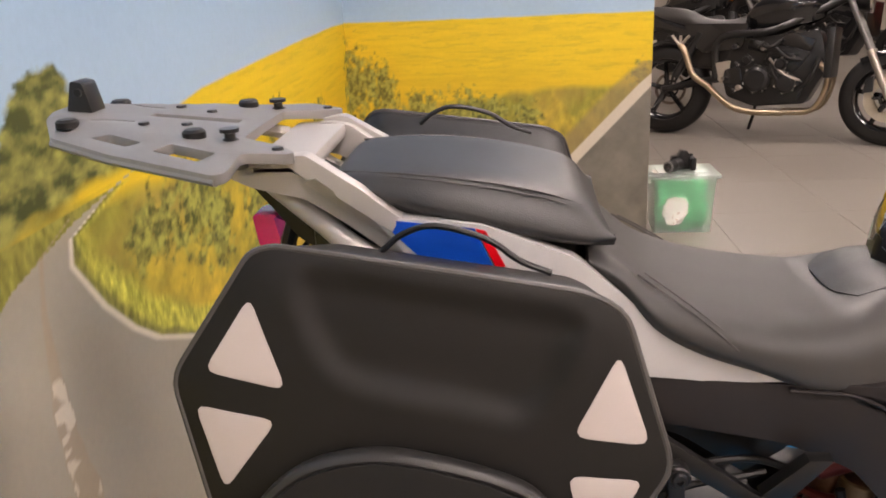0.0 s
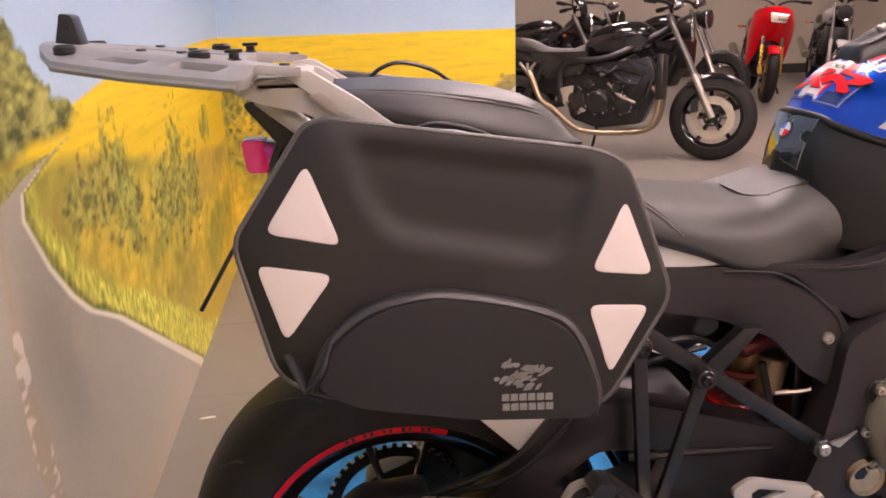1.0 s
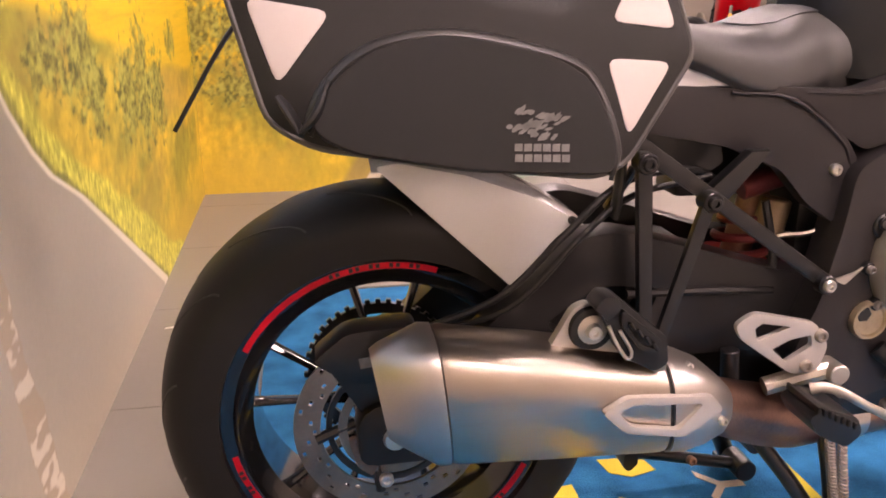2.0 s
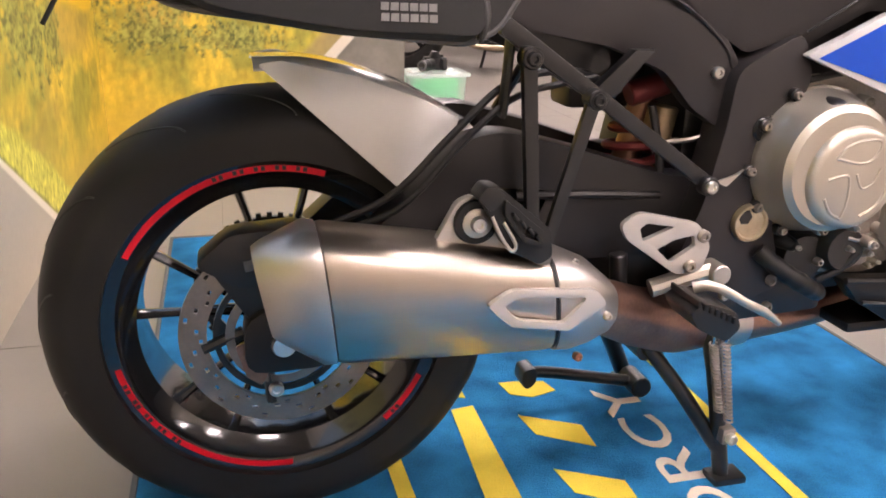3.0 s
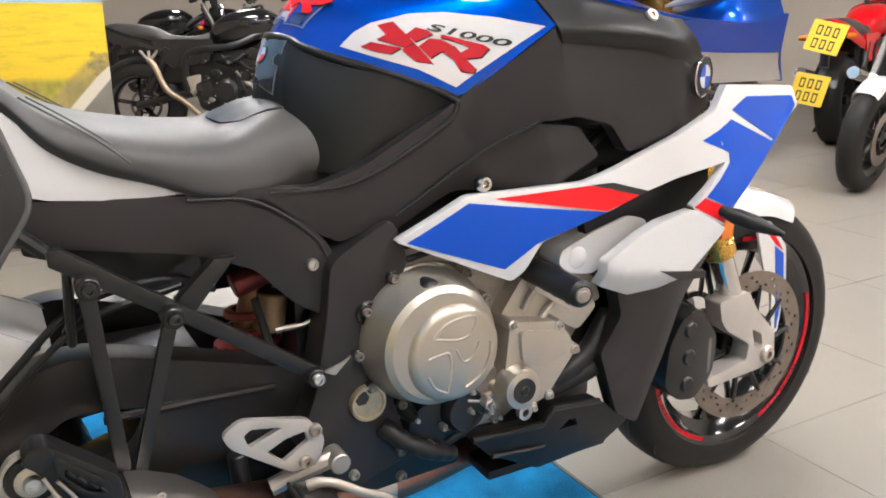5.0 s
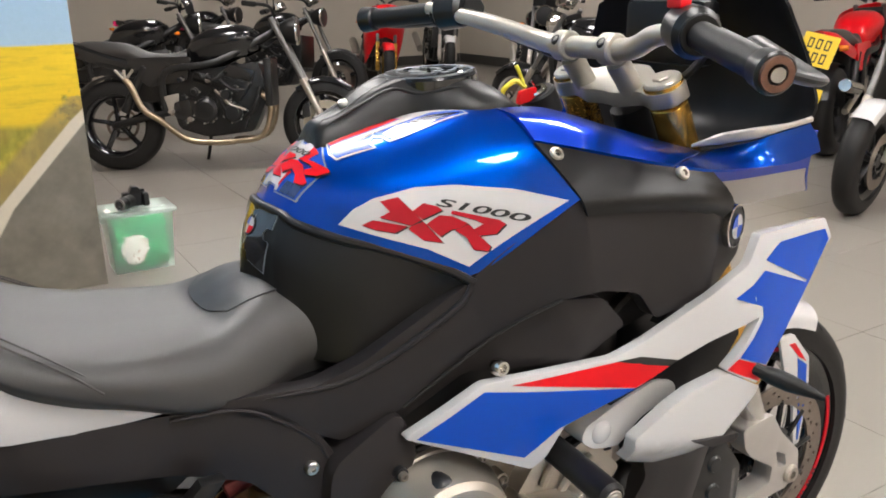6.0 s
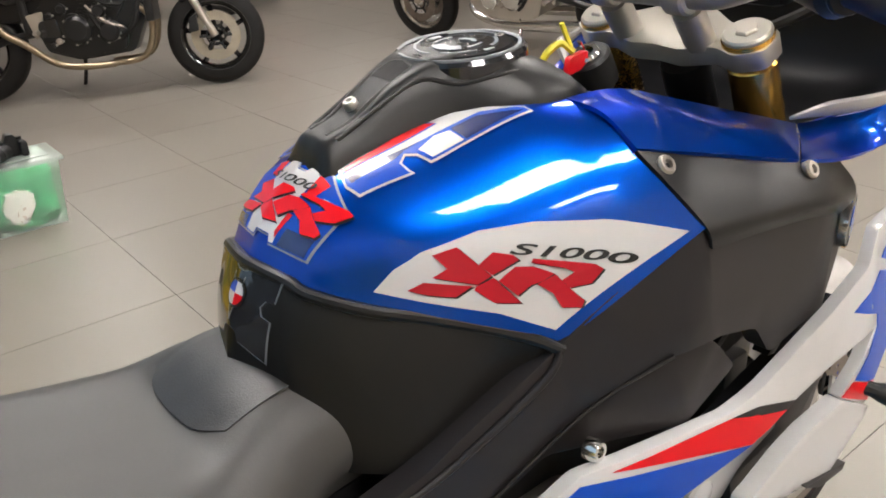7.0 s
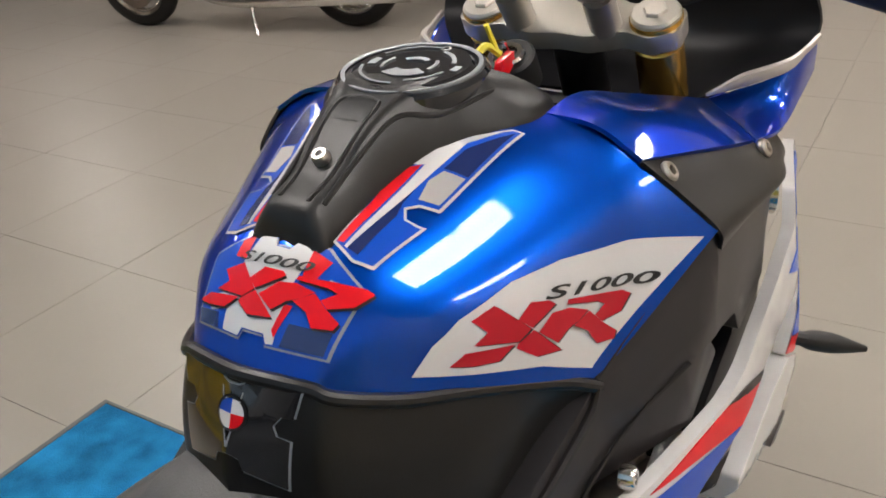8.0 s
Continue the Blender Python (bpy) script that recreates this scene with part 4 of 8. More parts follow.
part("hose", tube([(0.55, -0.10, 0.545), (0.60, -0.12, 0.560), (0.615, -0.125, 0.62), (0.60, -0.11, 0.68)], 0.005, 8), CHROME, shock)
part("hose", tube([(0.59, -0.13, 0.50), (0.605, -0.14, 0.56), (0.60, -0.12, 0.66)], 0.005, 8), SOFTRUBBER, shock)
part("link_rod", tube([(0.52, -0.11, 0.60), (0.535, -0.12, 0.52), (0.53, -0.12, 0.46)], 0.006, 8), BLACK, shock)

# added black block, it darkens the gap below the swingarm
part("linkage_plate", slab(rounded([(0.33, 0.405), (0.64, 0.405), (0.62, 0.285), (0.47, 0.295), (0.40, 0.335)], 0.015), -0.075, 0.15, bevel=0.008), BLACK, shock)

# heel guard, footrest and brake lever
heel_o = [(0.436, 0.463), (0.462, 0.479), (0.550, 0.459), (0.573, 0.425), (0.563, 0.391), (0.525, 0.386), (0.446, 0.442)]
heel_1 = [(0.464, 0.456), (0.474, 0.463), (0.515, 0.455), (0.470, 0.438)]
heel_2 = [(0.492, 0.425), (0.517, 0.437), (0.546, 0.4415), (0.549, 0.426), (0.514, 0.405)]
hp = part("heel_guard", slab(rounded(heel_o, 0.010), -0.212, 0.009, [rounded(h, 0.003) for h in (heel_1, heel_2)], bevel=0.002), SILVER, bike, "silver drilled heel guard")
for x, z in ((0.559, 0.440), (0.543, 0.398)):
    bolt((x, -0.213, z), (0, -1, 0), 0.009, "bolt", hp, ALUDIRTY)
part("bracket", tube([(0.500, -0.19, 0.360), (0.54, -0.195, 0.372), (0.585, -0.20, 0.384)], 0.013, 10, 4), ALU, hp)
part("pivot", rod((0.590, -0.185, 0.383), (0.590, -0.222, 0.383), 0.0145, n=20), ALU, hp)
fp = part("footrest", slab(rounded([(0.504, 0.364), (0.526, 0.376), (0.572, 0.360), (0.582, 0.336), (0.562, 0.318), (0.518, 0.340)], 0.008), -0.290, 0.070, bevel=0.004), BLACK, bike, "serrated black rider footrest")
for i in range(7):
    a = 0.512 + 0.009 * i
    part("tooth", box(a, a + 0.004, -0.294, -0.222, 0.372 - 0.0045 * i, 0.381 - 0.0045 * i, 0.001), SOFTRUBBER, fp)
part("brake_lever", tube([(0.535, -0.240, 0.378), (0.550, -0.246, 0.382), (0.570, -0.254, 0.378), (0.605, -0.262, 0.358), (0.635, -0.262, 0.342), (0.662, -0.262, 0.322)], 0.0075, 10, 6, flat=1.25, radii=[0.007, 0.006, 0.0055, 0.005, 0.0055, 0.003]), ALU, bike, "silver brake pedal")
part("master_cylinder", rod((0.468, -0.15, 0.40), (0.474, -0.15, 0.33), 0.013), BLACK, bike)
bolt((0.470, -0.168, 0.335), (0, -1, 0), 0.007, "bolt", bike, ALUDIRTY)

# centre stand with its springs
stand = part("centre_stand", tube([(0.545, -0.12, 0.235), (0.60, -0.145, 0.16), (0.645, -0.160, 0.09), (0.660, -0.166, 0.068)], 0.012, 12, 4), BLACK, bike, "black steel centre stand")
part("stand_leg", tube([(0.625, -0.155, 0.275), (0.645, -0.165, 0.17), (0.672, -0.168, 0.014)], 0.0125, 12, 4), BLACK, stand)
part("stand_leg", tube([(0.545, 0.12, 0.235), (0.60, 0.145, 0.16), (0.672, 0.168, 0.016)], 0.016, 12, 4), BLACK, stand)
part("stand_foot", box(0.65, 0.705, -0.19, -0.15, MZ, MZ + 0.012, 0.003), BLACK, stand)
part("stand_foot", box(0.65, 0.705, 0.15, 0.19, MZ, MZ + 0.012, 0.003), BLACK, stand)
part("cross_tube", tube([(0.545, -0.12, 0.225), (0.545, 0.12, 0.225)], 0.016, 12, 1), BLACK, stand)
part("side_stand", tube([(0.66, 0.11, 0.040), (0.58, 0.11, 0.058), (0.47, 0.11, 0.082), (0.44, 0.10, 0.083)], 0.011, 12, 4), BLACK, stand)
part("side_stand_foot", slab(rounded([(0.426, 0.100), (0.450, 0.104), (0.452, 0.076), (0.436, 0.062), (0.424, 0.072)], 0.007), 0.085, 0.04, bevel=0.004), BLACK, stand)
part("side_stand_pivot", rod((0.66, 0.08, 0.040), (0.66, 0.14, 0.040), 0.02), BLACK, stand)
for dx in (0.0, 0.020):
    p0, p1 = Vector((0.616 + dx, -0.185, 0.262)), Vector((0.640 + dx, -0.185, 0.125 if dx else 0.145))
    q = (p1 - p0)
    sp = [p0 + q * t + Vector((math.cos(2 * math.pi * 22 * t), math.sin(2 * math.pi * 22 * t), 0)) * 0.0060 for t in np.linspace(0, 1, 300)]
    part("stand_spring", tube(sp, 0.0016, 6, 1), ALUDIRTY, stand, "coiled steel spring")
    part("spring_hook", tube([p0 + Vector((0, 0, 0.012)), p0], 0.003, 6, 1), CHROME, stand)
part("spring_lug", box(0.650, 0.672, -0.192, -0.165, 0.088, 0.114, 0.003), ALUDIRTY, stand)
bolt((0.662, -0.196, 0.10), (0, -1, 0), 0.009, "bolt", stand, ALU)


# ---- bodywork: how far out each panel stands, along the bike
def body_y(x, z=0):
    return float(np.interp(x, [0.2, 0.45, 0.6, 0.7, 0.8, 0.92, 1.0, 1.14, 1.25, 1.35], [-0.135, -0.14, -0.152, -0.168, -0.19, -0.248, -0.25, -0.25, -0.212, -0.18]))


def wing_y(x, z=0):
    return float(np.interp(x, [0.6, 0.7, 0.85, 1.0, 1.2, 1.4], [-0.18, -0.195, -0.24, -0.275, -0.29, -0.25])) + 0.15 * max(0, z - 0.70)


def both(bm):
    """The near and the far one of a pair."""
    return [bm, flipped(bm)]


# frame and hidden core; plain black boxes block the view through the bike
part("engine_core", box(0.66, 1.10, -0.13, 0.13, 0.30, 0.80, 0.03), BLACK, bike)
# two added boxes whose black stands for the dark behind the shock
part("inner_fender", box(0.578, 0.640, -0.100, 0.100, 0.42, 0.745, 0.01), BLACK, bike)
part("inner_fender", box(0.450, 0.576, 0.020, 0.100, 0.575, 0.742, 0.01), BLACK, bike)
part("airbox", box(0.70, 1.20, -0.125, 0.125, 0.76, 0.925, 0.03), BLACK, bike)
part("under_seat_tray", box(0.20, 0.56, -0.10, 0.10, 0.745, 0.815, 0.02), BLACK, bike)
part("under_seat_tray", box(-0.10, 0.22, -0.09, 0.09, 0.83, 0.955, 0.02), BLACK, bike)
frame_plate = slab(rounded([(0.605, 0.655), (0.697, 0.705), (0.722, 0.64), (0.694, 0.594), (0.666, 0.532), (0.690, 0.44), (0.720, 0.341), (0.605, 0.305), (0.545, 0.40), (0.575, 0.47), (0.597, 0.58)], 0.02), -0.178, 0.06, bevel=0.008)
frame_part = part("frame", both(frame_plate), DKPLASTIC, bike, "matt black aluminium main frame")
cap_ = part("pivot_cap", lathe([(0, -0.006), (0.021, -0.006), (0.023, -0.010), (0.026, -0.010), (0.0275, -0.006), (0.0275, 0.0), (0, 0.0)], (0.649, -0.179, 0.444), (0, 1, 0), 32), PALEBRASS, frame_part, "worn pale brass swingarm pivot cap")
# a solid black hexagon drawn for the dark of the off-centre hole
part("pivot_bore", lathe([(0, -0.0072), (0.010, -0.0072), (0.012, -0.0055), (0, -0.005)], (0.640, -0.179, 0.453), (0, 1, 0), 6), BLACK, cap_)
part("lower_frame", both(slab(rounded([(0.60, 0.36), (0.70, 0.36), (0.80, 0.33), (0.82, 0.285), (0.60, 0.275)], 0.015), -0.15, 0.08, bevel=0.01)), BLACK, frame_part)
for x, z in ((0.625, 0.335), (0.70, 0.352), (0.745, 0.395), (0.70, 0.31)):
    bolt((x, -0.18, z), (0, -1, 0), 0.008, "bolt", frame_part, ALUDIRTY)
part("cable_tab", slab(rounded([(0.584, 0.508), (0.612, 0.516), (0.626, 0.524), (0.60, 0.500)], 0.003), -0.19, 0.004), ALU, frame_part)

sp = slab(rounded([(0.10, 0.79), (0.278, 0.768), (0.437, 0.757), (0.534, 0.745), (0.598, 0.695), (0.620, 0.660), (0.604, 0.572), (0.560, 0.600), (0.515, 0.651), (0.437, 0.683), (0.264, 0.715), (0.10, 0.74)], 0.012), body_y, 0.03, fine=0.06, bevel=0.006)
side_panel = part("side_panel", both(sp), DKPLASTIC, bike, "matt dark plastic side panel")
part("panel_crease", tube([(0.437, -0.143, 0.752), (0.52, -0.148, 0.742), (0.592, -0.152, 0.688), (0.610, -0.154, 0.655)], 0.0022, 8), DKPLASTIC, side_panel)
part("inner_flap", slab(rounded([(0.42, 0.700), (0.48, 0.708), (0.51, 0.690), (0.515, 0.672), (0.46, 0.690)], 0.006), -0.135, 0.03, bevel=0.003), SILVER, side_panel)
bolt((0.589, -0.153, 0.649), (0, -1, 0), 0.0085, "bolt", side_panel)

sh = slab(rounded([(0.44, 0.762), (0.527, 0.757), (0.601, 0.752), (0.662, 0.773), (0.786, 0.850), (0.830, 0.890), (0.902, 0.953), (1.061, 0.940), (1.174, 0.915), (1.240, 0.885), (1.228, 0.824), (1.150, 0.79), (1.042, 0.772), (1.01, 0.815), (0.95, 0.830), (0.898, 0.826), (0.822, 0.783), (0.706, 0.702), (0.627, 0.674), (0.600, 0.69), (0.568, 0.715)], 0.010), body_y, 0.025, fine=0.04, bevel=0.005)
shroud = part("tank_shroud", both(sh), DKPLASTIC, bike, "matt dark plastic tank shroud")
part("shroud_seam", tube([(0.706, body_y(0.706) - 0.001, 0.703), (0.822, body_y(0.822) - 0.001, 0.784), (0.895, body_y(0.895) - 0.002, 0.826)], 0.0022, 6, 3), BLACK, shroud)
part("shroud_lip", both(tube([(0.793, -0.192, 0.856), (0.784, -0.189, 0.834), (0.750, -0.181, 0.808), (0.710, -0.172, 0.783), (0.672, -0.165, 0.764), (0.625, -0.157, 0.750), (0.540, -0.148, 0.750)], 0.0042, 8, 5, radii=[0.003, 0.0045, 0.0045, 0.004, 0.004, 0.003, 0.001])), DKPLASTIC, shroud)
part("lower_shroud", both(slab(rounded([(0.64, 0.672), (0.706, 0.698), (0.822, 0.779), (0.898, 0.822), (0.96, 0.815), (1.0, 0.77), (0.93, 0.735), (0.79, 0.73), (0.70, 0.675)], 0.008), lambda x, z: body_y(x) + 0.012, 0.03, fine=0.05, bevel=0.004)), DKPLASTIC, shroud)
part("duct", both(slab(rounded([(0.93, 0.82), (1.03, 0.80), (1.12, 0.80), (1.10, 0.76), (0.99, 0.735), (0.91, 0.75)], 0.01), -0.20, 0.05, bevel=0.008)), SMOKE, shroud)
part("duct_fin", both(slab([(0.975, 0.765), (0.99, 0.762), (1.055, 0.81), (1.045, 0.815)], -0.215, 0.02, bevel=0.002)), GRAIN, shroud)
part("strut", both(slab([(1.06, 0.755), (1.075, 0.752), (1.15, 0.825), (1.14, 0.83)], -0.24, 0.02, bevel=0.002)), GRAIN, shroud)
BADGE = (1.190, -0.238, 0.873)
for m_ in (1, -1):
    turn = lambda b: moved(b, Matrix.Translation((BADGE[0], BADGE[1] * m_, BADGE[2])) @ Matrix.Rotation(radians(20 * m_), 4, "Z"))
    bd = part("badge", turn(lathe([(0, -0.005), (0.027, -0.005), (0.0284, -0.004), (0.0284, 0.002), (0, 0.002)], (0, 0, 0), (0, m_, 0), 32)), BLACK, shroud, "round badge with blue and white quarters")
    part("badge_ring", turn(lathe([(0.030, 0.004), (0.031, -0.005), (0.0288, -0.006), (0.0285, 0.0)], (0, 0, 0), (0, m_, 0), 32)), CHROME, bd)
    for q, mt in ((0, WHITE), (90, BLUE_FLAT), (180, WHITE), (270, BLUE_FLAT)):
        part("badge_quarter", turn(slab([(0, 0)] + [(0.0175 * math.cos(radians(q + 15 * i)), 0.0175 * math.sin(radians(q + 15 * i))) for i in range(7)], -0.007 if m_ > 0 else 0.006, 0.001)), mt, bd)

# tank
tank_rows = [
    [(0.603, 0, 0.938), (0.610, -0.035, 0.940), (0.617, -0.058, 0.935), (0.621, -0.070, 0.924)],
    [(0.630, 0, 0.978), (0.634, -0.04, 0.972), (0.640, -0.077, 0.955), (0.655, -0.102, 0.914)],
    [(0.672, 0, 1.012), (0.674, -0.055, 1.002), (0.686, -0.117, 0.960), (0.705, -0.138, 0.900)],
    [(0.745, 0, 1.034), (0.748, -0.080, 1.022), (0.757, -0.156, 0.964), (0.765, -0.174, 0.876)],
    [(0.830, 0, 1.056), (0.832, -0.105, 1.046), (0.838, -0.188, 0.982), (0.804, -0.192, 0.866)],
    [(0.900, 0, 1.056), (0.895, -0.112, 1.047), (0.884, -0.188, 1.014), (0.909, -0.248, 0.953)],
]


def eased(row, n=5, rounds=6):
    """A row of points as flat facets with rounded creases between them."""
    row = [Vector(p) for p in row]
    pts = [p.lerp(q, k / n) for p, q in zip(row, row[1:]) for k in range(n)] + [row[-1]]
    for _ in range(rounds):
        pts = pts[:1] + [(a + 2 * b + c) / 4 for a, b, c in zip(pts, pts[1:], pts[2:])] + pts[-1:]
    return [tuple(p) for p in pts]


tank_rows = [eased(r[:2] + [tuple(Vector(r[1]).lerp(Vector(r[2]), 0.5) + Vector((0, -0.0025, 0.0025)))] + r[2:]) for r in tank_rows]
tank_bm = skin(tank_rows, 6, 1, True, 0)
tank_tree = tree_of(tank_bm)
thicken(tank_bm, 0.004)
tank = part("fuel_tank", tank_bm, BLUE, bike, "glossy metallic blue fuel tank", sharp=0.9)

cover_rows = []
for x, w, zt, ze in ((0.668, 0.031, 1.008, 0.998), (0.678, 0.035, 1.032, 1.002), (0.712, 0.038, 1.045, 1.012), (0.750, 0.044, 1.068, 1.022), (0.790, 0.058, 1.083, 1.032), (0.828, 0.084, 1.086, 1.040), (0.862, 0.102, 1.084, 1.044), (0.905, 0.102, 1.072, 1.044), (0.938, 0.085, 1.052, 1.030)):
    cover_rows.append([(x, 0, zt), (x, -w * 0.30, zt), (x, -w * 0.62, zt - 0.003), (x, -w * 0.97, ze + 0.010), (x, -w * 1.03, ze - 0.006)])
cov_bm = skin(cover_rows, 5, 2, True, 0)
cover_tree = tree_of(cov_bm)
thicken(cov_bm, 0.004)
cover = part("tank_cover", cov_bm, GRAIN, bike, "grained black plastic tank centre cover")
UP_U, UP_V, UP_O = (1, 0, 0), (0, 1, 0), (0, 0, 1.2)


def on_cover(x, y):
    return cover_tree.ray_cast(Vector((x, y, 1.3)), Vector((0, 0, -1)))[0]


part("cover_ridge", both(tube([on_cover(x, y) - Vector((0, 0, 0.0008)) for x, y in ((0.686, -0.013), (0.71, -0.0145), (0.74, -0.017), (0.772, -0.0185), (0.780, -0.012), (0.783, 0.0))], 0.0022, 8, 4)), GRAIN, cover)
# a flat black sheet on the cover stands in for the pocket's shade
part("cover_recess", sticker(cover_tree, flat_mesh(rounded([(0.756, -0.0165), (0.774, -0.0165), (0.781, -0.010), (0.781, 0.010), (0.774, 0.0165), (0.756, 0.0165)], 0.004), (), 0.008), UP_O, UP_U, UP_V, 0.0008), BLACK, cover)
part("cover_crease", both(tube([on_cover(x, y) - Vector((0, 0, 0.0010)) for x, y in ((0.690, -0.023), (0.735, -0.026), (0.775, -0.034), (0.805, -0.054), (0.850, -0.074), (0.915, -0.072))], 0.0022, 8, 5)), GRAIN, cover)
bolt((0.722, 0, 1.0525), (-0.45, 0, 0.89), 0.007, "bolt", cover, h=0.006)
cap_n = Vector((-0.06, 0, 1)).normalized()
cap = part("filler_cap", lathe([(0, 0.006), (0.050, 0.006), (0.054, 0.003), (0.062, 0.004), (0.065, 0.0), (0.065, -0.012), (0, -0.012)], (0.847, -0.003, 1.0815), cap_n, 48), DARKPAD, bike, "round black filler cap with a silver pattern")
part("cap_ring", lathe([(0.056, 0.0055), (0.0595, 0.006), (0.0595, 0.004), (0.056, 0.003)], (0.847, -0.003, 1.0815), cap_n, 48), PADLINE, cap)
for a0, a1, r0, r1 in ((15, 100, 0.0415, 0.0440), (112, 165, 0.036, 0.0385), (195, 250, 0.034, 0.0375), (262, 335, 0.0415, 0.0440), (55, 145, 0.013, 0.027), (160, 215, 0.020, 0.023), (225, 320, 0.012, 0.017), (-25, 30, 0.024, 0.0265), (-10, 12, 0.033, 0.040), (172, 186, 0.040, 0.046)):
    b = lathe([(r0, 0.0068), (r0, 0.0075), (r1, 0.0075), (r1, 0.0068)], (0.847, -0.003, 1.0815), cap_n, 16, None, a0, a1)
    part("cap_pattern", b, PADLINE, cap)
bolt((0.892, -0.01, 1.0845), cap_n, 0.006, "bolt", cap)

# graphics on the tank
SIDE_U, SIDE_V = (1, 0, 0), (0, 0, 1)


def tank_graphic(name, outline, material, lift, label="", tree=tank_tree, origin=(0, -0.32, 0), u=SIDE_U, v=SIDE_V, fine=0.015, holes=(), parent=None, sides=(1, -1)):
    for s in sides:
        b = sticker(tree, flat_mesh(outline, holes, fine), origin, u, v, lift)
        part(name, b if s > 0 else both_only(b), material, parent or tank, label)


def both_only(b):
    f = flipped(b)
    b.free()
    return f


XR_PANEL = [(0.662, 0.927), (0.678, 0.945), (0.699, 0.957), (0.745, 0.968), (0.786, 0.970), (0.849, 0.963), (0.899, 0.951), (0.793, 0.873), (0.749, 0.897), (0.698, 0.914)]
tank_graphic("tank_panel", XR_PANEL, WHITE, 0.0010, "white side panel on the tank")
MARK = [[(-0.07, 0.79), (0.02, 1.02), (0.19, 0.73), (0.32, 0.51), (0.29, 0.29), (0.03, 0.32), (0.06, 0.55)],
        [(0.29, 0.25), (0.34, 0.48), (0.62, -0.02), (0.47, -0.07), (0.3, 0.16)],
        [(-0.02, -0.03), (0.01, 0.2), (0.27, 0.25), (0.24, -0.04), (0.1, -0.07)],
        [(0.2, 0.71), (0.22, 1.02), (0.34, 1.01), (0.39, 0.93), (0.32, 0.53)],
        [(0.38, 0.42), (0.4, 0.77), (0.5, 0.82), (0.66, 0.71), (0.63, 0.52), (0.58, 0.4), (0.56, 0.14)],
        [(0.47, 0.89), (0.46, 0.99), (0.85, 1.01), (0.92, 0.93), (0.93, 0.57), (0.83, 0.41), (0.74, 0.57), (0.77, 0.78), (0.69, 0.85)],
        [(0.61, 0.43), (0.67, 0.69), (0.82, 0.42), (0.98, 0.17), (1.0, -0.0), (0.89, -0.05), (0.75, 0.27)]]


def mark_at(p, grow=0.0, down=0.0):
    """A point of the slanted mark on the tank's side, which falls forwards."""
    a, c = p
    return 0.688 + 0.1270 * a + 0.0340 * c + grow, 0.927 - 0.0360 * a + 0.0310 * c - down


for sx in (1, -1):
    for i, poly in enumerate(MARK):
        tank_graphic("model_mark", [mark_at(p) for p in poly], RED_INK, 0.0022 + 0.00015 * i, "red slanted model mark", sides=(sx,), fine=0.007)
        tank_graphic("model_mark_shadow", [mark_at(p, 0.0016, 0.0014) for p in poly], BLACKINK, 0.0018, sides=(sx,), fine=0.007)
b = text_sheet("S1000", 0.022, shear=0.3)
wd = max(v.co.x for v in b.verts)
for v in b.verts:
    x, y = v.co.x / wd * 0.100, v.co.y * 0.60
    v.co = Vector((0.761 + x + 0.2 * y, 0.9480 + y - 0.245 * x, 0))
part("model_number", sticker(tank_tree, b, (0, -0.32, 0), SIDE_U, SIDE_V, 0.0022), BLACKINK, tank)

# the pad at the back of the tank, and the strips beside the cover
PAD_U, PAD_V, PAD_O = (0, -1, 0), (0.6, 0, 0.8), (0.607, -0.004, 0.935)
pad_half = [(0.006, 0.092), (0.009, 0.098), (0.032, 0.0972), (0.0655, 0.075), (0.0565, 0.0255), (0.011, 0.0235), (0.008, 0.030)]
pad_shape = pad_half + [(-a, c) for a, c in reversed(pad_half)]


def pad_graphic(name, pts, material, lift, label=""):
    return part(name, sticker(tank_tree, flat_mesh(pts, (), 0.007), PAD_O, PAD_U, PAD_V, lift), material, tank, label)


pad_graphic("tank_pad", [(a * 1.035, (b_ - 0.061) * 1.045 + 0.061) for a, b_ in pad_shape], PADLINE, 0.0012, "domed tank pad with red, white and blue print")
pad_graphic("pad_ground", pad_shape, BLUE_FLAT, 0.0018)
pad_graphic("pad_navy", [(-0.060, 0.0355), (-0.037, 0.036), (-0.034, 0.0250), (-0.056, 0.0262)], NAVY, 0.0022)
pad_graphic("pad_navy", [(0.0257, 0.042), (0.0565, 0.043), (0.0544, 0.0268), (0.0227, 0.0252)], NAVY, 0.0022)
pad_graphic("pad_white", [(-0.025, 0.0962), (-0.0085, 0.0970), (-0.005, 0.0912), (0.005, 0.0912), (0.0085, 0.0970), (0.0257, 0.0965), (0.019, 0.071), (0.0177, 0.0255), (0.012, 0.0245), (0.009, 0.031), (-0.009, 0.031), (-0.012, 0.0245), (-0.0285, 0.0255), (-0.032, 0.063)], WHITE, 0.0023)
pad_graphic("pad_white", [(0.0426, 0.0775), (0.0627, 0.0755), (0.0585, 0.0700), (0.043, 0.0700)], WHITE, 0.0023)
pad_graphic("pad_white", [(-0.0561, 0.0435), (-0.0322, 0.0529), (-0.031, 0.0403), (-0.0456, 0.0360)], WHITE, 0.0023)
pad_graphic("pad_red", [(-0.041, 0.0892), (-0.0298, 0.0965), (-0.0285, 0.077), (-0.0404, 0.0776)], RED, 0.0026)
pad_graphic("pad_red", [(0.0223, 0.0945), (0.0392, 0.089), (0.0338, 0.0758), (0.0231, 0.0749)], RED, 0.0026)
pad_graphic("pad_red", [(0.0144, 0.0348), (0.0181, 0.054), (0.0245, 0.054), (0.0172, 0.0300)], RED, 0.0026)
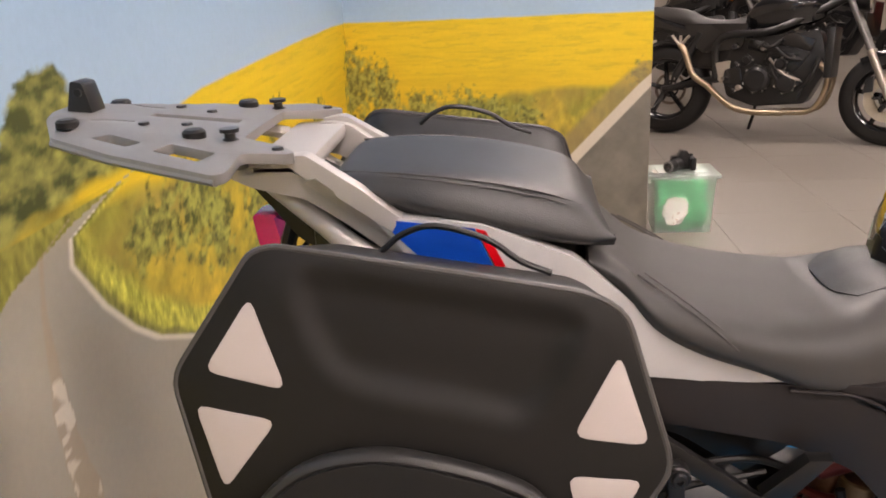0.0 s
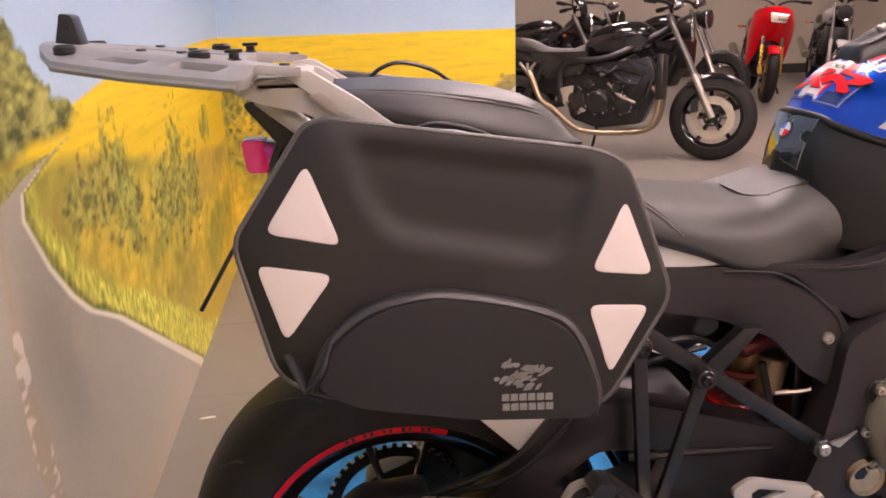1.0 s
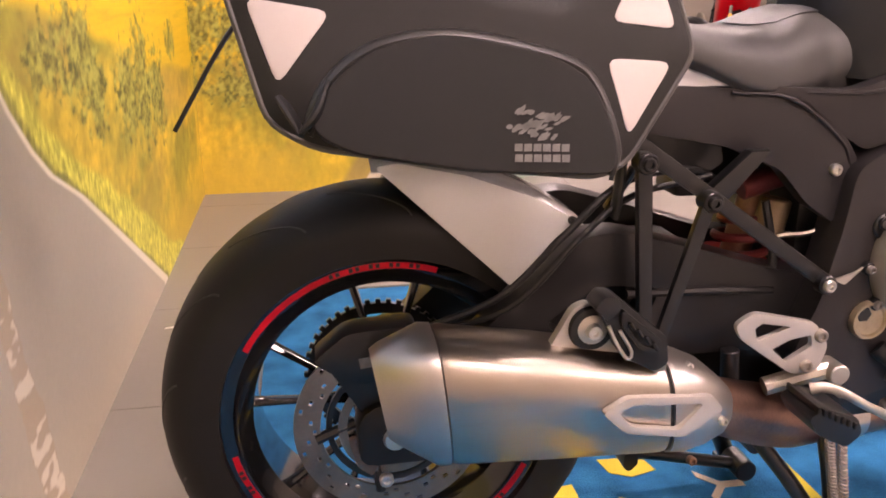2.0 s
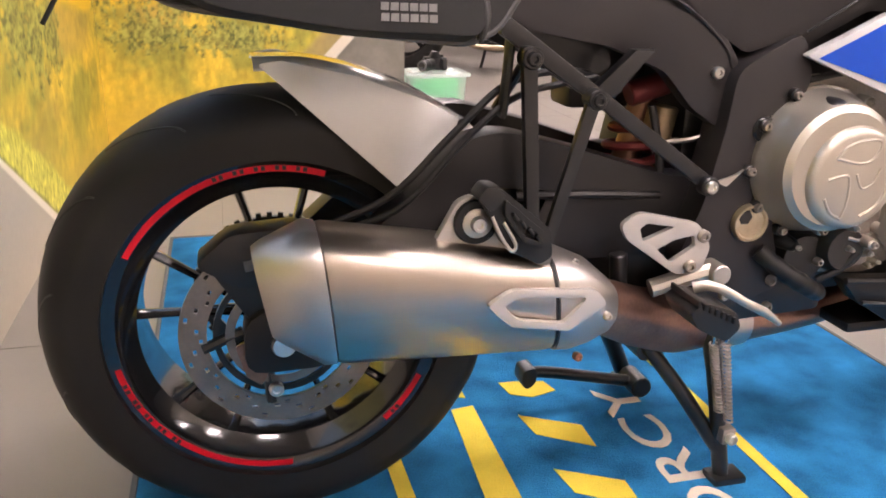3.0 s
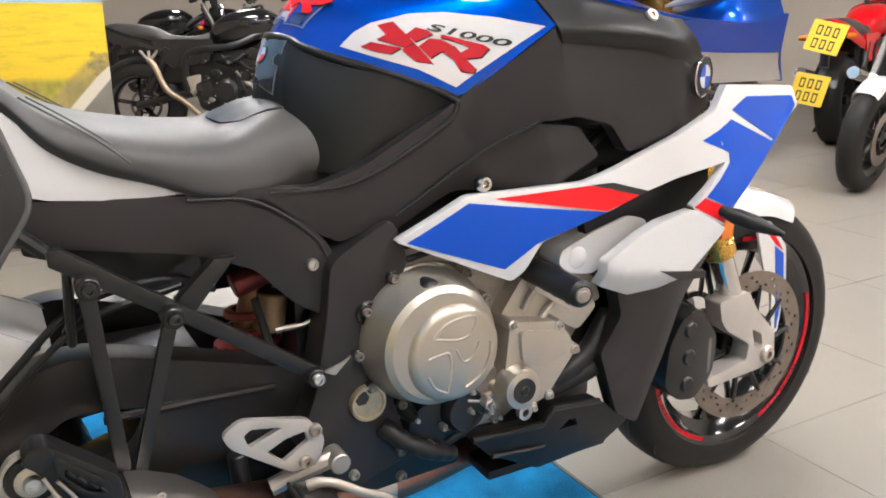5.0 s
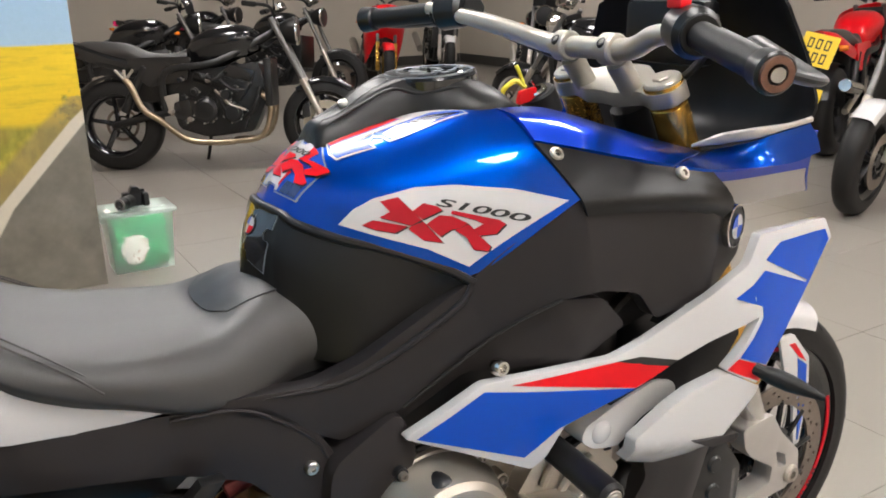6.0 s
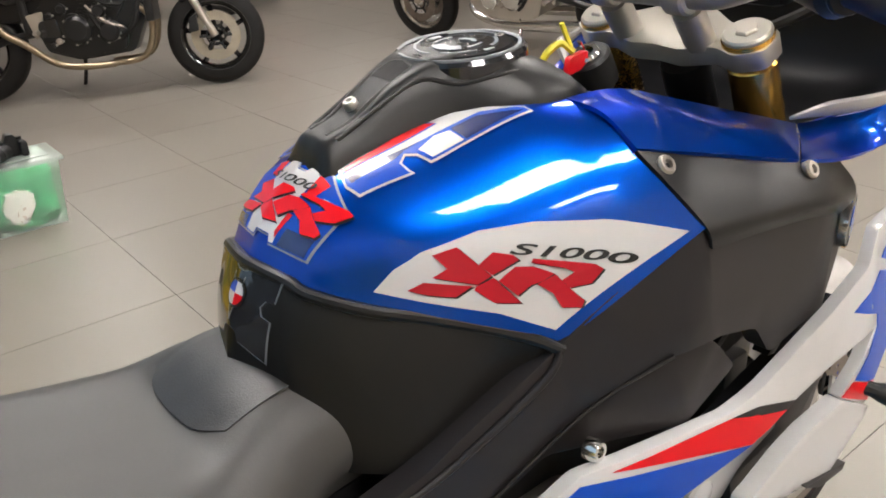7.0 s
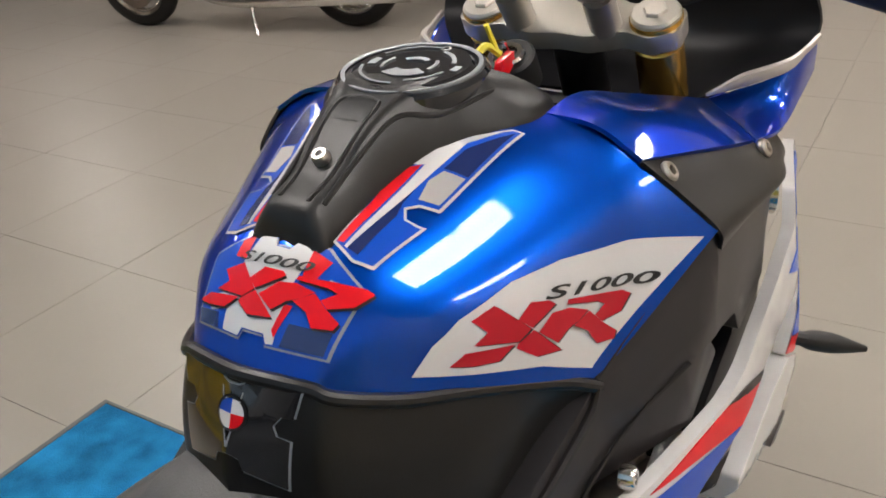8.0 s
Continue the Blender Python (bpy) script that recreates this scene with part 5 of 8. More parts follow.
PAD_MARK = [[(-0.0575 + 0.1135 * a + 0.0275 * c, 0.041 + 0.004 * a + 0.0325 * c) for a, c in poly] for poly in MARK]
for i, poly in enumerate(PAD_MARK):
    pad_graphic("pad_mark_shadow", [(a + 0.0014, c - 0.0014) for a, c in poly], BLACKINK, 0.0030)
    pad_graphic("pad_mark", poly, RED, 0.0033 + 0.00015 * i, "red slanted model mark")
b = text_sheet("S1000", 0.016, shear=0.3)
wd = max(v.co.x for v in b.verts)
for v in b.verts:
    v.co = Vector((-0.0345 + v.co.x / wd * 0.064, 0.0762 + v.co.y * 0.62 + 0.04 * v.co.x / wd * 0.064, 0))
part("pad_number", sticker(tank_tree, b, PAD_O, PAD_U, PAD_V, 0.0040), BLACKINK, tank)

strip = [(0.6815, -0.034), (0.729, -0.037), (0.736, -0.037), (0.769, -0.044), (0.787, -0.050), (0.812, -0.070), (0.840, -0.098), (0.842, -0.108), (0.7425, -0.086), (0.738, -0.072), (0.731, -0.065), (0.724, -0.069), (0.7245, -0.078), (0.7265, -0.084), (0.679, -0.0690), (0.675, -0.054)]


def inset(pts, d):
    """The same outline drawn a little way inside."""
    out = []
    area = sum(a[0] * b_[1] - b_[0] * a[1] for a, b_ in zip(pts, pts[1:] + pts[:1]))
    for p, q, r in zip(pts[-1:] + pts[:-1], pts, pts[1:] + pts[:1]):
        e, f = (Vector(q) - Vector(p)).normalized(), (Vector(r) - Vector(q)).normalized()
        n = Vector((-e.y - f.y, e.x + f.x)) * (1 if area > 0 else -1)
        out.append(tuple(Vector(q) + n.normalized() * d / max(0.5, n.length / 2)))
    return out


def top_graphic(name, pts, material, lift, label=""):
    tank_graphic(name, pts, material, lift, label, origin=(0, 0, 1.15), u=(1, 0, 0), v=(0, 1, 0), fine=0.012)


top_graphic("tank_strip", strip, WHITE, 0.0016, "domed printed strip beside the tank cover")
top_graphic("strip_blue", inset(strip, 0.0020), BLUE_FLAT, 0.0021)
top_graphic("strip_dark", [(0.802, -0.077), (0.836, -0.102), (0.779, -0.090), (0.777, -0.071)], NAVY, 0.0025)
top_graphic("strip_dark", [(0.682, -0.046), (0.681, -0.055), (0.722, -0.062), (0.735, -0.060), (0.752, -0.062)], NAVY, 0.0025)
top_graphic("strip_white", [(0.682, -0.0435), (0.6815, -0.0465), (0.772, -0.066), (0.807, -0.075), (0.838, -0.098), (0.811, -0.072), (0.7866, -0.052), (0.770, -0.047), (0.774, -0.056)], WHITE, 0.0024)
top_graphic("strip_silver", [(0.762, -0.066), (0.775, -0.072), (0.777, -0.089), (0.747, -0.083), (0.743, -0.068)], SILVER, 0.0024)
top_graphic("strip_red", [(0.683, -0.0365), (0.7264, -0.0395), (0.738, -0.0395), (0.766, -0.0455), (0.773, -0.054), (0.684, -0.0420)], RED, 0.0025)

# knee panel under the tank, wrapping round the back, with its dark pad
knee_rows = [
    [(0.600, 0, 0.940), (0.607, -0.040, 0.941), (0.619, -0.070, 0.930), (0.700, -0.135, 0.898), (0.768, -0.174, 0.872), (0.796, -0.190, 0.855)],
    [(0.578, 0, 0.892), (0.590, -0.048, 0.888), (0.607, -0.078, 0.878), (0.690, -0.140, 0.855), (0.755, -0.162, 0.840), (0.786, -0.176, 0.832)],
    [(0.566, 0, 0.835), (0.585, -0.055, 0.825), (0.603, -0.084, 0.815), (0.670, -0.138, 0.800), (0.720, -0.152, 0.805), (0.750, -0.160, 0.806)],
    [(0.560, 0, 0.770), (0.580, -0.060, 0.770), (0.605, -0.090, 0.765), (0.645, -0.128, 0.762), (0.670, -0.138, 0.768), (0.695, -0.142, 0.780)],
]
knee_bm = skin(knee_rows, 6, 6, True, 0)
knee_tree = tree_of(knee_bm)
thicken(knee_bm, 0.004)
knee = part("knee_panel", knee_bm, GRAIN, bike, "dark grained plastic knee panel")
part("knee_lip", tube([(0.797, 0.191, 0.853), (0.766, 0.171, 0.872), (0.705, 0.134, 0.896), (0.655, 0.103, 0.912), (0.620, 0.071, 0.927), (0.613, 0.055, 0.934), (0.606, 0.030, 0.938), (0.602, 0, 0.939), (0.606, -0.030, 0.938), (0.613, -0.055, 0.934), (0.620, -0.071, 0.927), (0.655, -0.103, 0.912), (0.705, -0.134, 0.896), (0.766, -0.171, 0.872), (0.797, -0.191, 0.853)], 0.0058, 10, 6), GRAIN, knee)
KO, KU, KV = (0.585, 0, 0.885), (0, -1, 0), (0.3, 0, 0.954)
half_pad = [(0.004, 0.049), (0.009, 0.051), (0.012, 0.056), (0.052, 0.054), (0.048, 0.034), (0.039, 0.034), (0.034, 0.027), (0.037, 0.020), (0.047, 0.018), (0.045, -0.020), (0.012, -0.012), (0.009, -0.004), (0.004, -0.002)]
kpad = [(a, c) for a, c in half_pad] + [(-a * 1.1, c) for a, c in reversed(half_pad)]
part("pad_edge", sticker(knee_tree, flat_mesh([(a * 1.035, (c - 0.018) * 1.045 + 0.018) for a, c in kpad], (), 0.012), KO, KU, KV, 0.0010), PADLINE, knee)
part("knee_pad", sticker(knee_tree, flat_mesh(kpad, (), 0.012), KO, KU, KV, 0.0016), DARKPAD, knee, "gloss black pad with a silver outline")
part("pad_emblem_ring", sticker(knee_tree, flat_mesh([(0.002 + 0.013 * math.cos(t), 0.029 + 0.013 * math.sin(t)) for t in np.linspace(0, 2 * math.pi, 25)[:-1]]), KO, KU, KV, 0.0024), BLACK, knee)
for q, mt in ((0, WHITE), (90, BLUE_FLAT), (180, WHITE), (270, RED)):
    pts = [(0.002, 0.029)] + [(0.002 + 0.0105 * math.cos(radians(q + 15 * i)), 0.029 + 0.0105 * math.sin(radians(q + 15 * i))) for i in range(7)]
    part("pad_emblem", sticker(knee_tree, flat_mesh(pts), KO, KU, KV, 0.0030), mt, knee)
for a0, c0, a1, c1 in ((-0.009, 0.046, 0.0, 0.004), (0.009, 0.045, 0.0, 0.004), (-0.006, 0.038, 0.008, 0.038)):
    n_ = Vector((c0 - c1, a1 - a0)).normalized() * 0.0005
    part("pad_line", sticker(knee_tree, flat_mesh([(a0 - n_.x, c0 - n_.y), (a1 - n_.x, c1 - n_.y), (a1 + n_.x, c1 + n_.y), (a0 + n_.x, c0 + n_.y)], (), 0.012), KO, KU, KV, 0.0020), PADLINE, knee)

# grey infill panel and blue cowl
panel_rows = [
    [(0.884, -0.190, 1.015), (0.980, -0.214, 0.992), (1.062, -0.237, 0.971), (1.130, -0.249, 0.958)],
    [(0.896, -0.222, 0.985), (0.985, -0.240, 0.970), (1.075, -0.256, 0.952), (1.155, -0.255, 0.932)],
    [(0.909, -0.250, 0.953), (0.990, -0.262, 0.945), (1.090, -0.268, 0.930), (1.175, -0.250, 0.907)],
    [(0.920, -0.250, 0.930), (0.995, -0.254, 0.925), (1.090, -0.255, 0.912), (1.175, -0.238, 0.882)],
]
infill = part("infill_panel", both(skin(panel_rows, 5, 5, False, 0.004)), GRAIN, bike, "grained dark grey infill panel")
for s in (1, -1):
    bolt((0.905, -0.204 * s, 0.999), (0, -0.75 * s, 0.6), 0.0095, "bolt", infill, ALU)
    bolt((1.075, -0.2465 * s, 0.962), (0, -0.85 * s, 0.5), 0.0095, "bolt", infill, ALU)
cowl_rows = [
    [(0.885, -0.105, 1.046), (0.960, -0.105, 1.040), (1.050, -0.115, 1.012), (1.130, -0.132, 0.986), (1.201, -0.160, 0.963)],
    [(0.886, -0.150, 1.040), (0.950, -0.162, 1.030), (1.020, -0.180, 1.008), (1.085, -0.195, 0.985), (1.135, -0.200, 0.969)],
    [(0.884, -0.190, 1.017), (0.940, -0.207, 1.004), (0.985, -0.219, 0.993), (1.030, -0.231, 0.982), (1.068, -0.239, 0.973)],
]
cowl = part("upper_cowl", both(skin(cowl_rows, 5, 5, False, 0.004)), BLUE, bike, "glossy blue upper cowl", sharp=0.9)
beak_rows = [
    [(1.204, -0.160, 0.962), (1.235, -0.222, 0.983), (1.270, -0.240, 0.995), (1.315, -0.251, 1.004)],
    [(1.138, -0.201, 0.967), (1.200, -0.225, 0.965), (1.270, -0.243, 0.975), (1.335, -0.249, 0.985)],
    [(1.071, -0.240, 0.972), (1.150, -0.251, 0.959), (1.285, -0.246, 0.950), (1.351, -0.247, 0.960)],
]
part("cowl_tip", both(skin(beak_rows, 5, 5, False, 0.004)), BLUE, cowl)
part("cowl_lip", both(tube([(1.180, -0.163, 0.974), (1.205, -0.195, 0.986), (1.232, -0.232, 0.997), (1.275, -0.244, 1.003), (1.316, -0.252, 1.010)], 0.006, 8, 5, flat=1.4, radii=[0.0015, 0.006, 0.0055, 0.003, 0.003])), SILVER, cowl, "grey edge of the cowl")
part("inner_panel", skin([[(0.93, 0, 1.035), (0.93, -0.07, 1.036), (0.93, -0.108, 1.040)], [(1.05, 0, 1.000), (1.05, -0.08, 1.004), (1.05, -0.118, 1.010)], [(1.15, 0, 0.960), (1.15, -0.09, 0.966), (1.15, -0.138, 0.978)], [(1.26, 0, 0.930), (1.25, -0.10, 0.936), (1.205, -0.158, 0.958)]], 4, 4, True, 0.004), GRAIN, cowl)
part("dash_shell", skin([[(1.27, 0, 0.93), (1.25, -0.12, 0.938), (1.206, -0.157, 0.960)], [(1.40, 0, 0.97), (1.37, -0.15, 0.98), (1.312, -0.246, 1.002)], [(1.41, 0, 1.12), (1.38, -0.15, 1.10), (1.328, -0.240, 1.065)], [(1.36, 0, 1.24), (1.345, -0.13, 1.21), (1.315, -0.20, 1.16)]], 5, 5, True, 0.004), SMOKE, cowl, "black inner shell of the screen")
part("instrument", box(1.27, 1.31, -0.085, 0.085, 1.07, 1.17, 0.015), SMOKE, cowl)
part("nose_side", both(skin([[(1.195, -0.170, 0.952), (1.33, -0.160, 0.956), (1.50, -0.135, 0.960)], [(1.25, -0.135, 0.905), (1.36, -0.122, 0.897), (1.52, -0.110, 0.892)]], 5, 5, False, 0.004)), BLUE, cowl)
part("nose_lower", both(skin([[(1.27, -0.128, 0.902), (1.38, -0.119, 0.896), (1.522, -0.107, 0.890)], [(1.32, -0.10, 0.845), (1.42, -0.09, 0.842), (1.58, -0.07, 0.838)]], 5, 5, False, 0.004)), CASTGREY, cowl)
part("nose_front", skin([[(1.52, 0, 0.962), (1.502, -0.134, 0.960)], [(1.54, 0, 0.893), (1.523, -0.109, 0.892)], [(1.595, 0, 0.84), (1.583, -0.069, 0.838)]], 4, 4, True, 0.004), BLUE, cowl)

# white wing with its blue and red graphics
wing_outline = [(0.693, 0.674), (0.793, 0.731), (0.962, 0.739), (1.016, 0.757), (1.125, 0.795), (1.190, 0.824), (1.219, 0.861), (1.410, 0.848), (1.425, 0.816), (1.340, 0.752), (1.252, 0.686), (1.211, 0.648), (1.143, 0.685), (1.180, 0.714), (1.213, 0.748), (1.117, 0.732), (1.044, 0.714), (0.950, 0.680), (0.894, 0.658), (0.870, 0.619), (0.850, 0.605)]
wing = part("fairing_wing", both(slab(rounded(wing_outline, 0.006), wing_y, 0.014, fine=0.04, bevel=0.004)), WHITE, bike, "white side fairing with blue and red flashes")


def flash(name, pts, material, parent, lift=0.0012):
    part(name, both(slab(pts, lambda x, z: wing_y(x, z) - lift, 0.0008, fine=0.04)), material, parent)


flash("blue_flash", [(0.792, 0.721), (0.990, 0.695), (0.944, 0.678), (0.886, 0.657), (0.840, 0.624), (0.708, 0.671)], BLUE_FLAT, wing)
flash("red_flash", [(0.826, 0.725), (0.966, 0.734), (1.030, 0.720), (1.045, 0.714), (0.990, 0.696)], RED, wing)
flash("dark_flash", [(0.966, 0.7345), (1.000, 0.736), (1.060, 0.719), (1.045, 0.714)], BLACKINK, wing, 0.0014)
flash("blue_flash", [(1.165, 0.782), (1.229, 0.809), (1.346, 0.764), (1.387, 0.785), (1.318, 0.735), (1.252, 0.689), (1.230, 0.672), (1.170, 0.698), (1.222, 0.744), (1.221, 0.760)], BLUE_FLAT, wing)
flash("blue_flash", [(1.232, 0.823), (1.273, 0.840), (1.408, 0.832), (1.416, 0.816), (1.392, 0.790), (1.350, 0.767)], BLUE_FLAT, wing, 0.0013)
flash("red_flash", [(1.147, 0.685), (1.167, 0.697), (1.228, 0.671), (1.212, 0.652)], RED, wing, 0.0015)
bolt((0.820, -0.2085, 0.743), (0.1, -1, 0.1), 0.0115, "bolt", wing, CHROME, 0.010)
lower = part("lower_fairing", both(slab(rounded([(0.992, 0.621), (0.994, 0.578), (1.057, 0.551), (1.105, 0.559), (1.146, 0.585), (1.212, 0.646), (1.146, 0.682), (1.085, 0.670), (1.049, 0.655)], 0.005), lambda x, z: wing_y(x) - 0.004 + 0.8 * max(0, 0.604 - 0.17 * (x - 0.993) - z), 0.02, fine=0.018, bevel=0.004)), WHITE, bike, "white lower side fairing")
pod = part("fairing_pod", both(slab(rounded([(0.931, 0.618), (0.937, 0.637), (0.985, 0.655), (1.060, 0.674), (1.095, 0.664), (1.103, 0.644), (1.035, 0.624), (1.017, 0.608), (0.998, 0.592), (0.950, 0.601)], 0.012), lambda x, z: -0.240, 0.05, fine=0.05, bevel=0.010)), WHITE, bike, "white rounded fairing pod")
part("pod_round", both(lathe([(0, -0.004), (0.012, -0.003), (0.022, 0.003), (0.024, 0.006), (0, 0.008)], (0.966, -0.240, 0.622), (0, 1, 0), 28)), WHITE, pod)
# added dark sheet that blackens the gap under the wing
part("inner_wing", both(slab([(0.97, 0.70), (1.05, 0.725), (1.22, 0.765), (1.23, 0.70), (1.17, 0.62), (1.00, 0.60)], -0.235, 0.02, bevel=0.003)), SMOKE, wing)
slider = part("crash_bobbin", rod((0.905, -0.20, 0.606), (0.888, -0.352, 0.612), 0.0185, n=24, bevel=0.005), SOFTRUBBER, bike, "black crash bobbin")
part("bobbin_end", lathe([(0, 0.003), (0.006, 0.003), (0.007, 0.002), (0.010, 0.002), (0.011, 0.0), (0, 0.0)], (0.888, -0.352, 0.612), (-0.1, -1, 0), 24), ALUDIRTY, slider)
part("radiator_shroud", both(slab(rounded([(1.060, 0.575), (1.120, 0.620), (1.318, 0.604), (1.270, 0.55), (1.217, 0.499), (1.170, 0.40), (1.125, 0.300), (1.08, 0.33), (1.04, 0.443), (1.08, 0.50)], 0.01), lambda x, z: -0.215 + 0.20 * max(0, x - 1.18), 0.03, fine=0.06, bevel=0.005)), DKPLASTIC, bike, "matt black radiator shroud")
part("shroud_fin", both(slab(rounded([(1.087, 0.594), (1.179, 0.581), (1.175, 0.571), (1.123, 0.575)], 0.003), -0.292, 0.05, bevel=0.004)), DKPLASTIC, lower)
part("radiator", box(1.12, 1.17, -0.16, 0.16, 0.36, 0.68, 0.01), BLACK, bike, "black radiator")
part("wheel_arch", box(1.10, 1.24, -0.13, 0.13, 0.60, 0.90, 0.03), BLACK, bike)
for s in (1, -1):
    ind = part("indicator", tube([(1.205, -0.292 * s, 0.672), (1.225, -0.315 * s, 0.662), (1.257, -0.364 * s, 0.645)], 0.012, 12, 4, radii=[0.008, 0.013, 0.013, 0.004]), SOFTRUBBER, bike, "black ribbed front indicator")
    part("indicator_stem", tube([(1.19, -0.27 * s, 0.68), (1.21, -0.298 * s, 0.670)], 0.009, 10, 1), SOFTRUBBER, ind)

# belly pan
belly = part("belly_pan", both(slab(rounded([(0.805, 0.352), (0.935, 0.343), (0.953, 0.368), (1.052, 0.356), (1.122, 0.300), (1.078, 0.264), (0.944, 0.253), (0.84, 0.314)], 0.006), lambda x, z: -0.205 + 0.25 * max(0, 0.33 - z), 0.03, [[(0.972, 0.322), (0.990, 0.337), (1.004, 0.336), (1.010, 0.322)]], fine=0.06, bevel=0.004)), GRAIN, bike, "black plastic belly pan")
part("belly_lip", both(tube([(0.806, -0.208, 0.352), (0.935, -0.208, 0.344), (0.955, -0.208, 0.367), (1.048, -0.208, 0.357)], 0.0055, 8, 1)), GRAIN, belly)
part("belly_floor", box(0.86, 1.10, -0.17, 0.17, 0.245, 0.262, 0.006), GRAIN, belly)
part("belly_edge", both(tube([(0.842, -0.207, 0.314), (0.90, -0.203, 0.305), (0.945, -0.20, 0.300)], 0.004, 6, 1)), GRAIN, belly)

# ---- engine
engine = part("engine", slab(rounded([(0.63, 0.60), (0.70, 0.64), (0.86, 0.645), (0.90, 0.60), (1.02, 0.60), (1.06, 0.52), (0.98, 0.40), (0.88, 0.345), (0.70, 0.36), (0.63, 0.44)], 0.02), -0.165, 0.33, bevel=0.008), ALUDIRTY, bike, "cast aluminium four-cylinder engine")
CX, CZ_ = 0.742, 0.528
cov = part("clutch_cover", lathe([(0, -0.073), (0.078, -0.073), (0.087, -0.066), (0.092, -0.048), (0.096, -0.030), (0.100, -0.024), (0.101, -0.012), (0.104, -0.010), (0.104, 0.01), (0, 0.01)], (CX, -0.165, CZ_), (0, 1, 0), 72), ENGINE, engine, "satin aluminium clutch cover")
DX, DZ = CX + 0.015, CZ_ - 0.011
boss = part("cover_boss", lathe([(0, -0.084), (0.060, -0.083), (0.067, -0.0805), (0.071, -0.075), (0.073, -0.060), (0, -0.060)], (DX, -0.165, DZ), (0, 1, 0), 64), ENGINE, cov)
YC = -0.2482
for pts in ([(-0.036, 0.030), (-0.020, 0.046), (0.004, 0.053), (0.030, 0.050), (0.022, 0.028), (0.000, 0.022), (-0.036, 0.030)], [(-0.045, 0.002), (-0.024, 0.006), (-0.012, 0.002), (-0.010, -0.030), (-0.016, -0.052)], [(-0.046, -0.024), (-0.034, -0.044), (-0.016, -0.054)], [(-0.002, 0.008), (0.010, -0.012), (0.026, -0.006), (0.036, 0.014)], [(0.014, -0.052), (0.038, -0.038), (0.052, -0.012), (0.054, 0.010)]):
    part("cover_rib", tube([(DX + a, YC + 0.0004 + 0.25 * max(0, math.hypot(a, c) - 0.055), DZ + c) for a, c in pts], 0.0024, 8, 5), ENGINE, boss)
filler = part("oil_filler", lathe([(0, -0.012), (0.014, -0.012), (0.018, -0.008), (0.020, 0.0), (0.020, 0.03), (0, 0.03)], (CX - 0.010, -0.216, CZ_ + 0.074), (0, 1, 0), 24), BLACK, engine, "black oil filler cap")
part("filler_grip", box(CX - 0.024, CX + 0.004, -0.231, -0.226, CZ_ + 0.0715, CZ_ + 0.0765, 0.001), ALUDIRTY, filler)
for a in (150, 118, 185, 215, 247, 285, 318, 345, 20, 50):
    x, z = CX + 0.106 * math.cos(radians(a)), CZ_ + 0.106 * math.sin(radians(a))
    part("boss", rod((x, -0.16, z), (x, -0.188, z), 0.009, n=14), BLACK if 100 < a < 260 else ALU, cov)
    bolt((x, -0.188, z), (0, -1, 0), 0.0065, "bolt", cov, ALUDIRTY)
# a shallow black plug stands in for a shaded round recess
part("cover_recess", rod((0.655, -0.17, 0.575), (0.655, -0.183, 0.575), 0.018), BLACK, cov)
gear = part("pulse_cover", slab(rounded([(0.862, 0.535), (0.952, 0.520), (0.986, 0.468), (0.930, 0.398), (0.890, 0.392), (0.850, 0.415), (0.855, 0.470)], 0.014), -0.222, 0.06, bevel=0.006), ALU, engine, "cast aluminium timing cover")
part("cover_step", slab(rounded([(0.875, 0.520), (0.945, 0.508), (0.968, 0.470), (0.915, 0.455), (0.880, 0.470)], 0.010), -0.230, 0.02, bevel=0.005), ALU, gear)
part("hub_ring", lathe([(0, -0.020), (0.019, -0.020), (0.020, -0.022), (0.030, -0.020), (0.033, -0.010), (0.033, 0.01), (0, 0.01)], (0.872, -0.225, 0.434), (0, 1, 0), 32), ALU, gear)
part("hub_plug", lathe([(0, -0.004), (0.006, -0.004), (0.008, -0.002), (0.019, -0.003), (0.020, 0.004), (0, 0.004)], (0.872, -0.2455, 0.434), (0, 1, 0), 24), BLACK, gear)
for x, z in ((0.866, 0.530), (0.950, 0.514), (0.982, 0.468), (0.935, 0.402), (0.848, 0.43), (0.905, 0.388), (0.828, 0.412), (0.90, 0.60)):
    part("boss", rod((x, -0.17, z), (x, -0.224, z), 0.0085, n=14), ALU, gear)
    bolt((x, -0.224, z), (0, -1, 0), 0.0055, "bolt", gear, BOLT)
part("drain_eye", lathe([(0.006, 0.0), (0.012, 0.0), (0.012, 0.01), (0.006, 0.01), (0.006, 0.0)], (0.890, -0.226, 0.384), (0, 1, 0), 20), BOLT, gear)
part("cylinder_block", slab(rounded([(0.86, 0.535), (0.90, 0.590), (0.99, 0.585), (1.045, 0.520), (1.010, 0.485), (0.955, 0.515)], 0.010), -0.195, 0.05, bevel=0.006), ALU, engine)
head = part("cylinder_head", slab(rounded([(0.895, 0.61), (0.915, 0.632), (1.045, 0.565), (1.060, 0.525), (1.040, 0.520), (0.96, 0.575)], 0.008), -0.185, 0.04, bevel=0.004), ALUDIRTY, engine)
# black blocks between aluminium ones stand in for the shade in the slots
for i in range(5):
    t = i / 4
    part("head_slot", box(0.925 + 0.095 * t, 0.940 + 0.095 * t, -0.190, -0.175, 0.590 - 0.055 * t, 0.606 - 0.055 * t, 0.003), BLACK if i % 2 else ALU, head)
rail_at = lambda t, w: (0.912 + 0.080 * t + 0.55 * w, 0.584 - 0.052 * t + 0.84 * w)
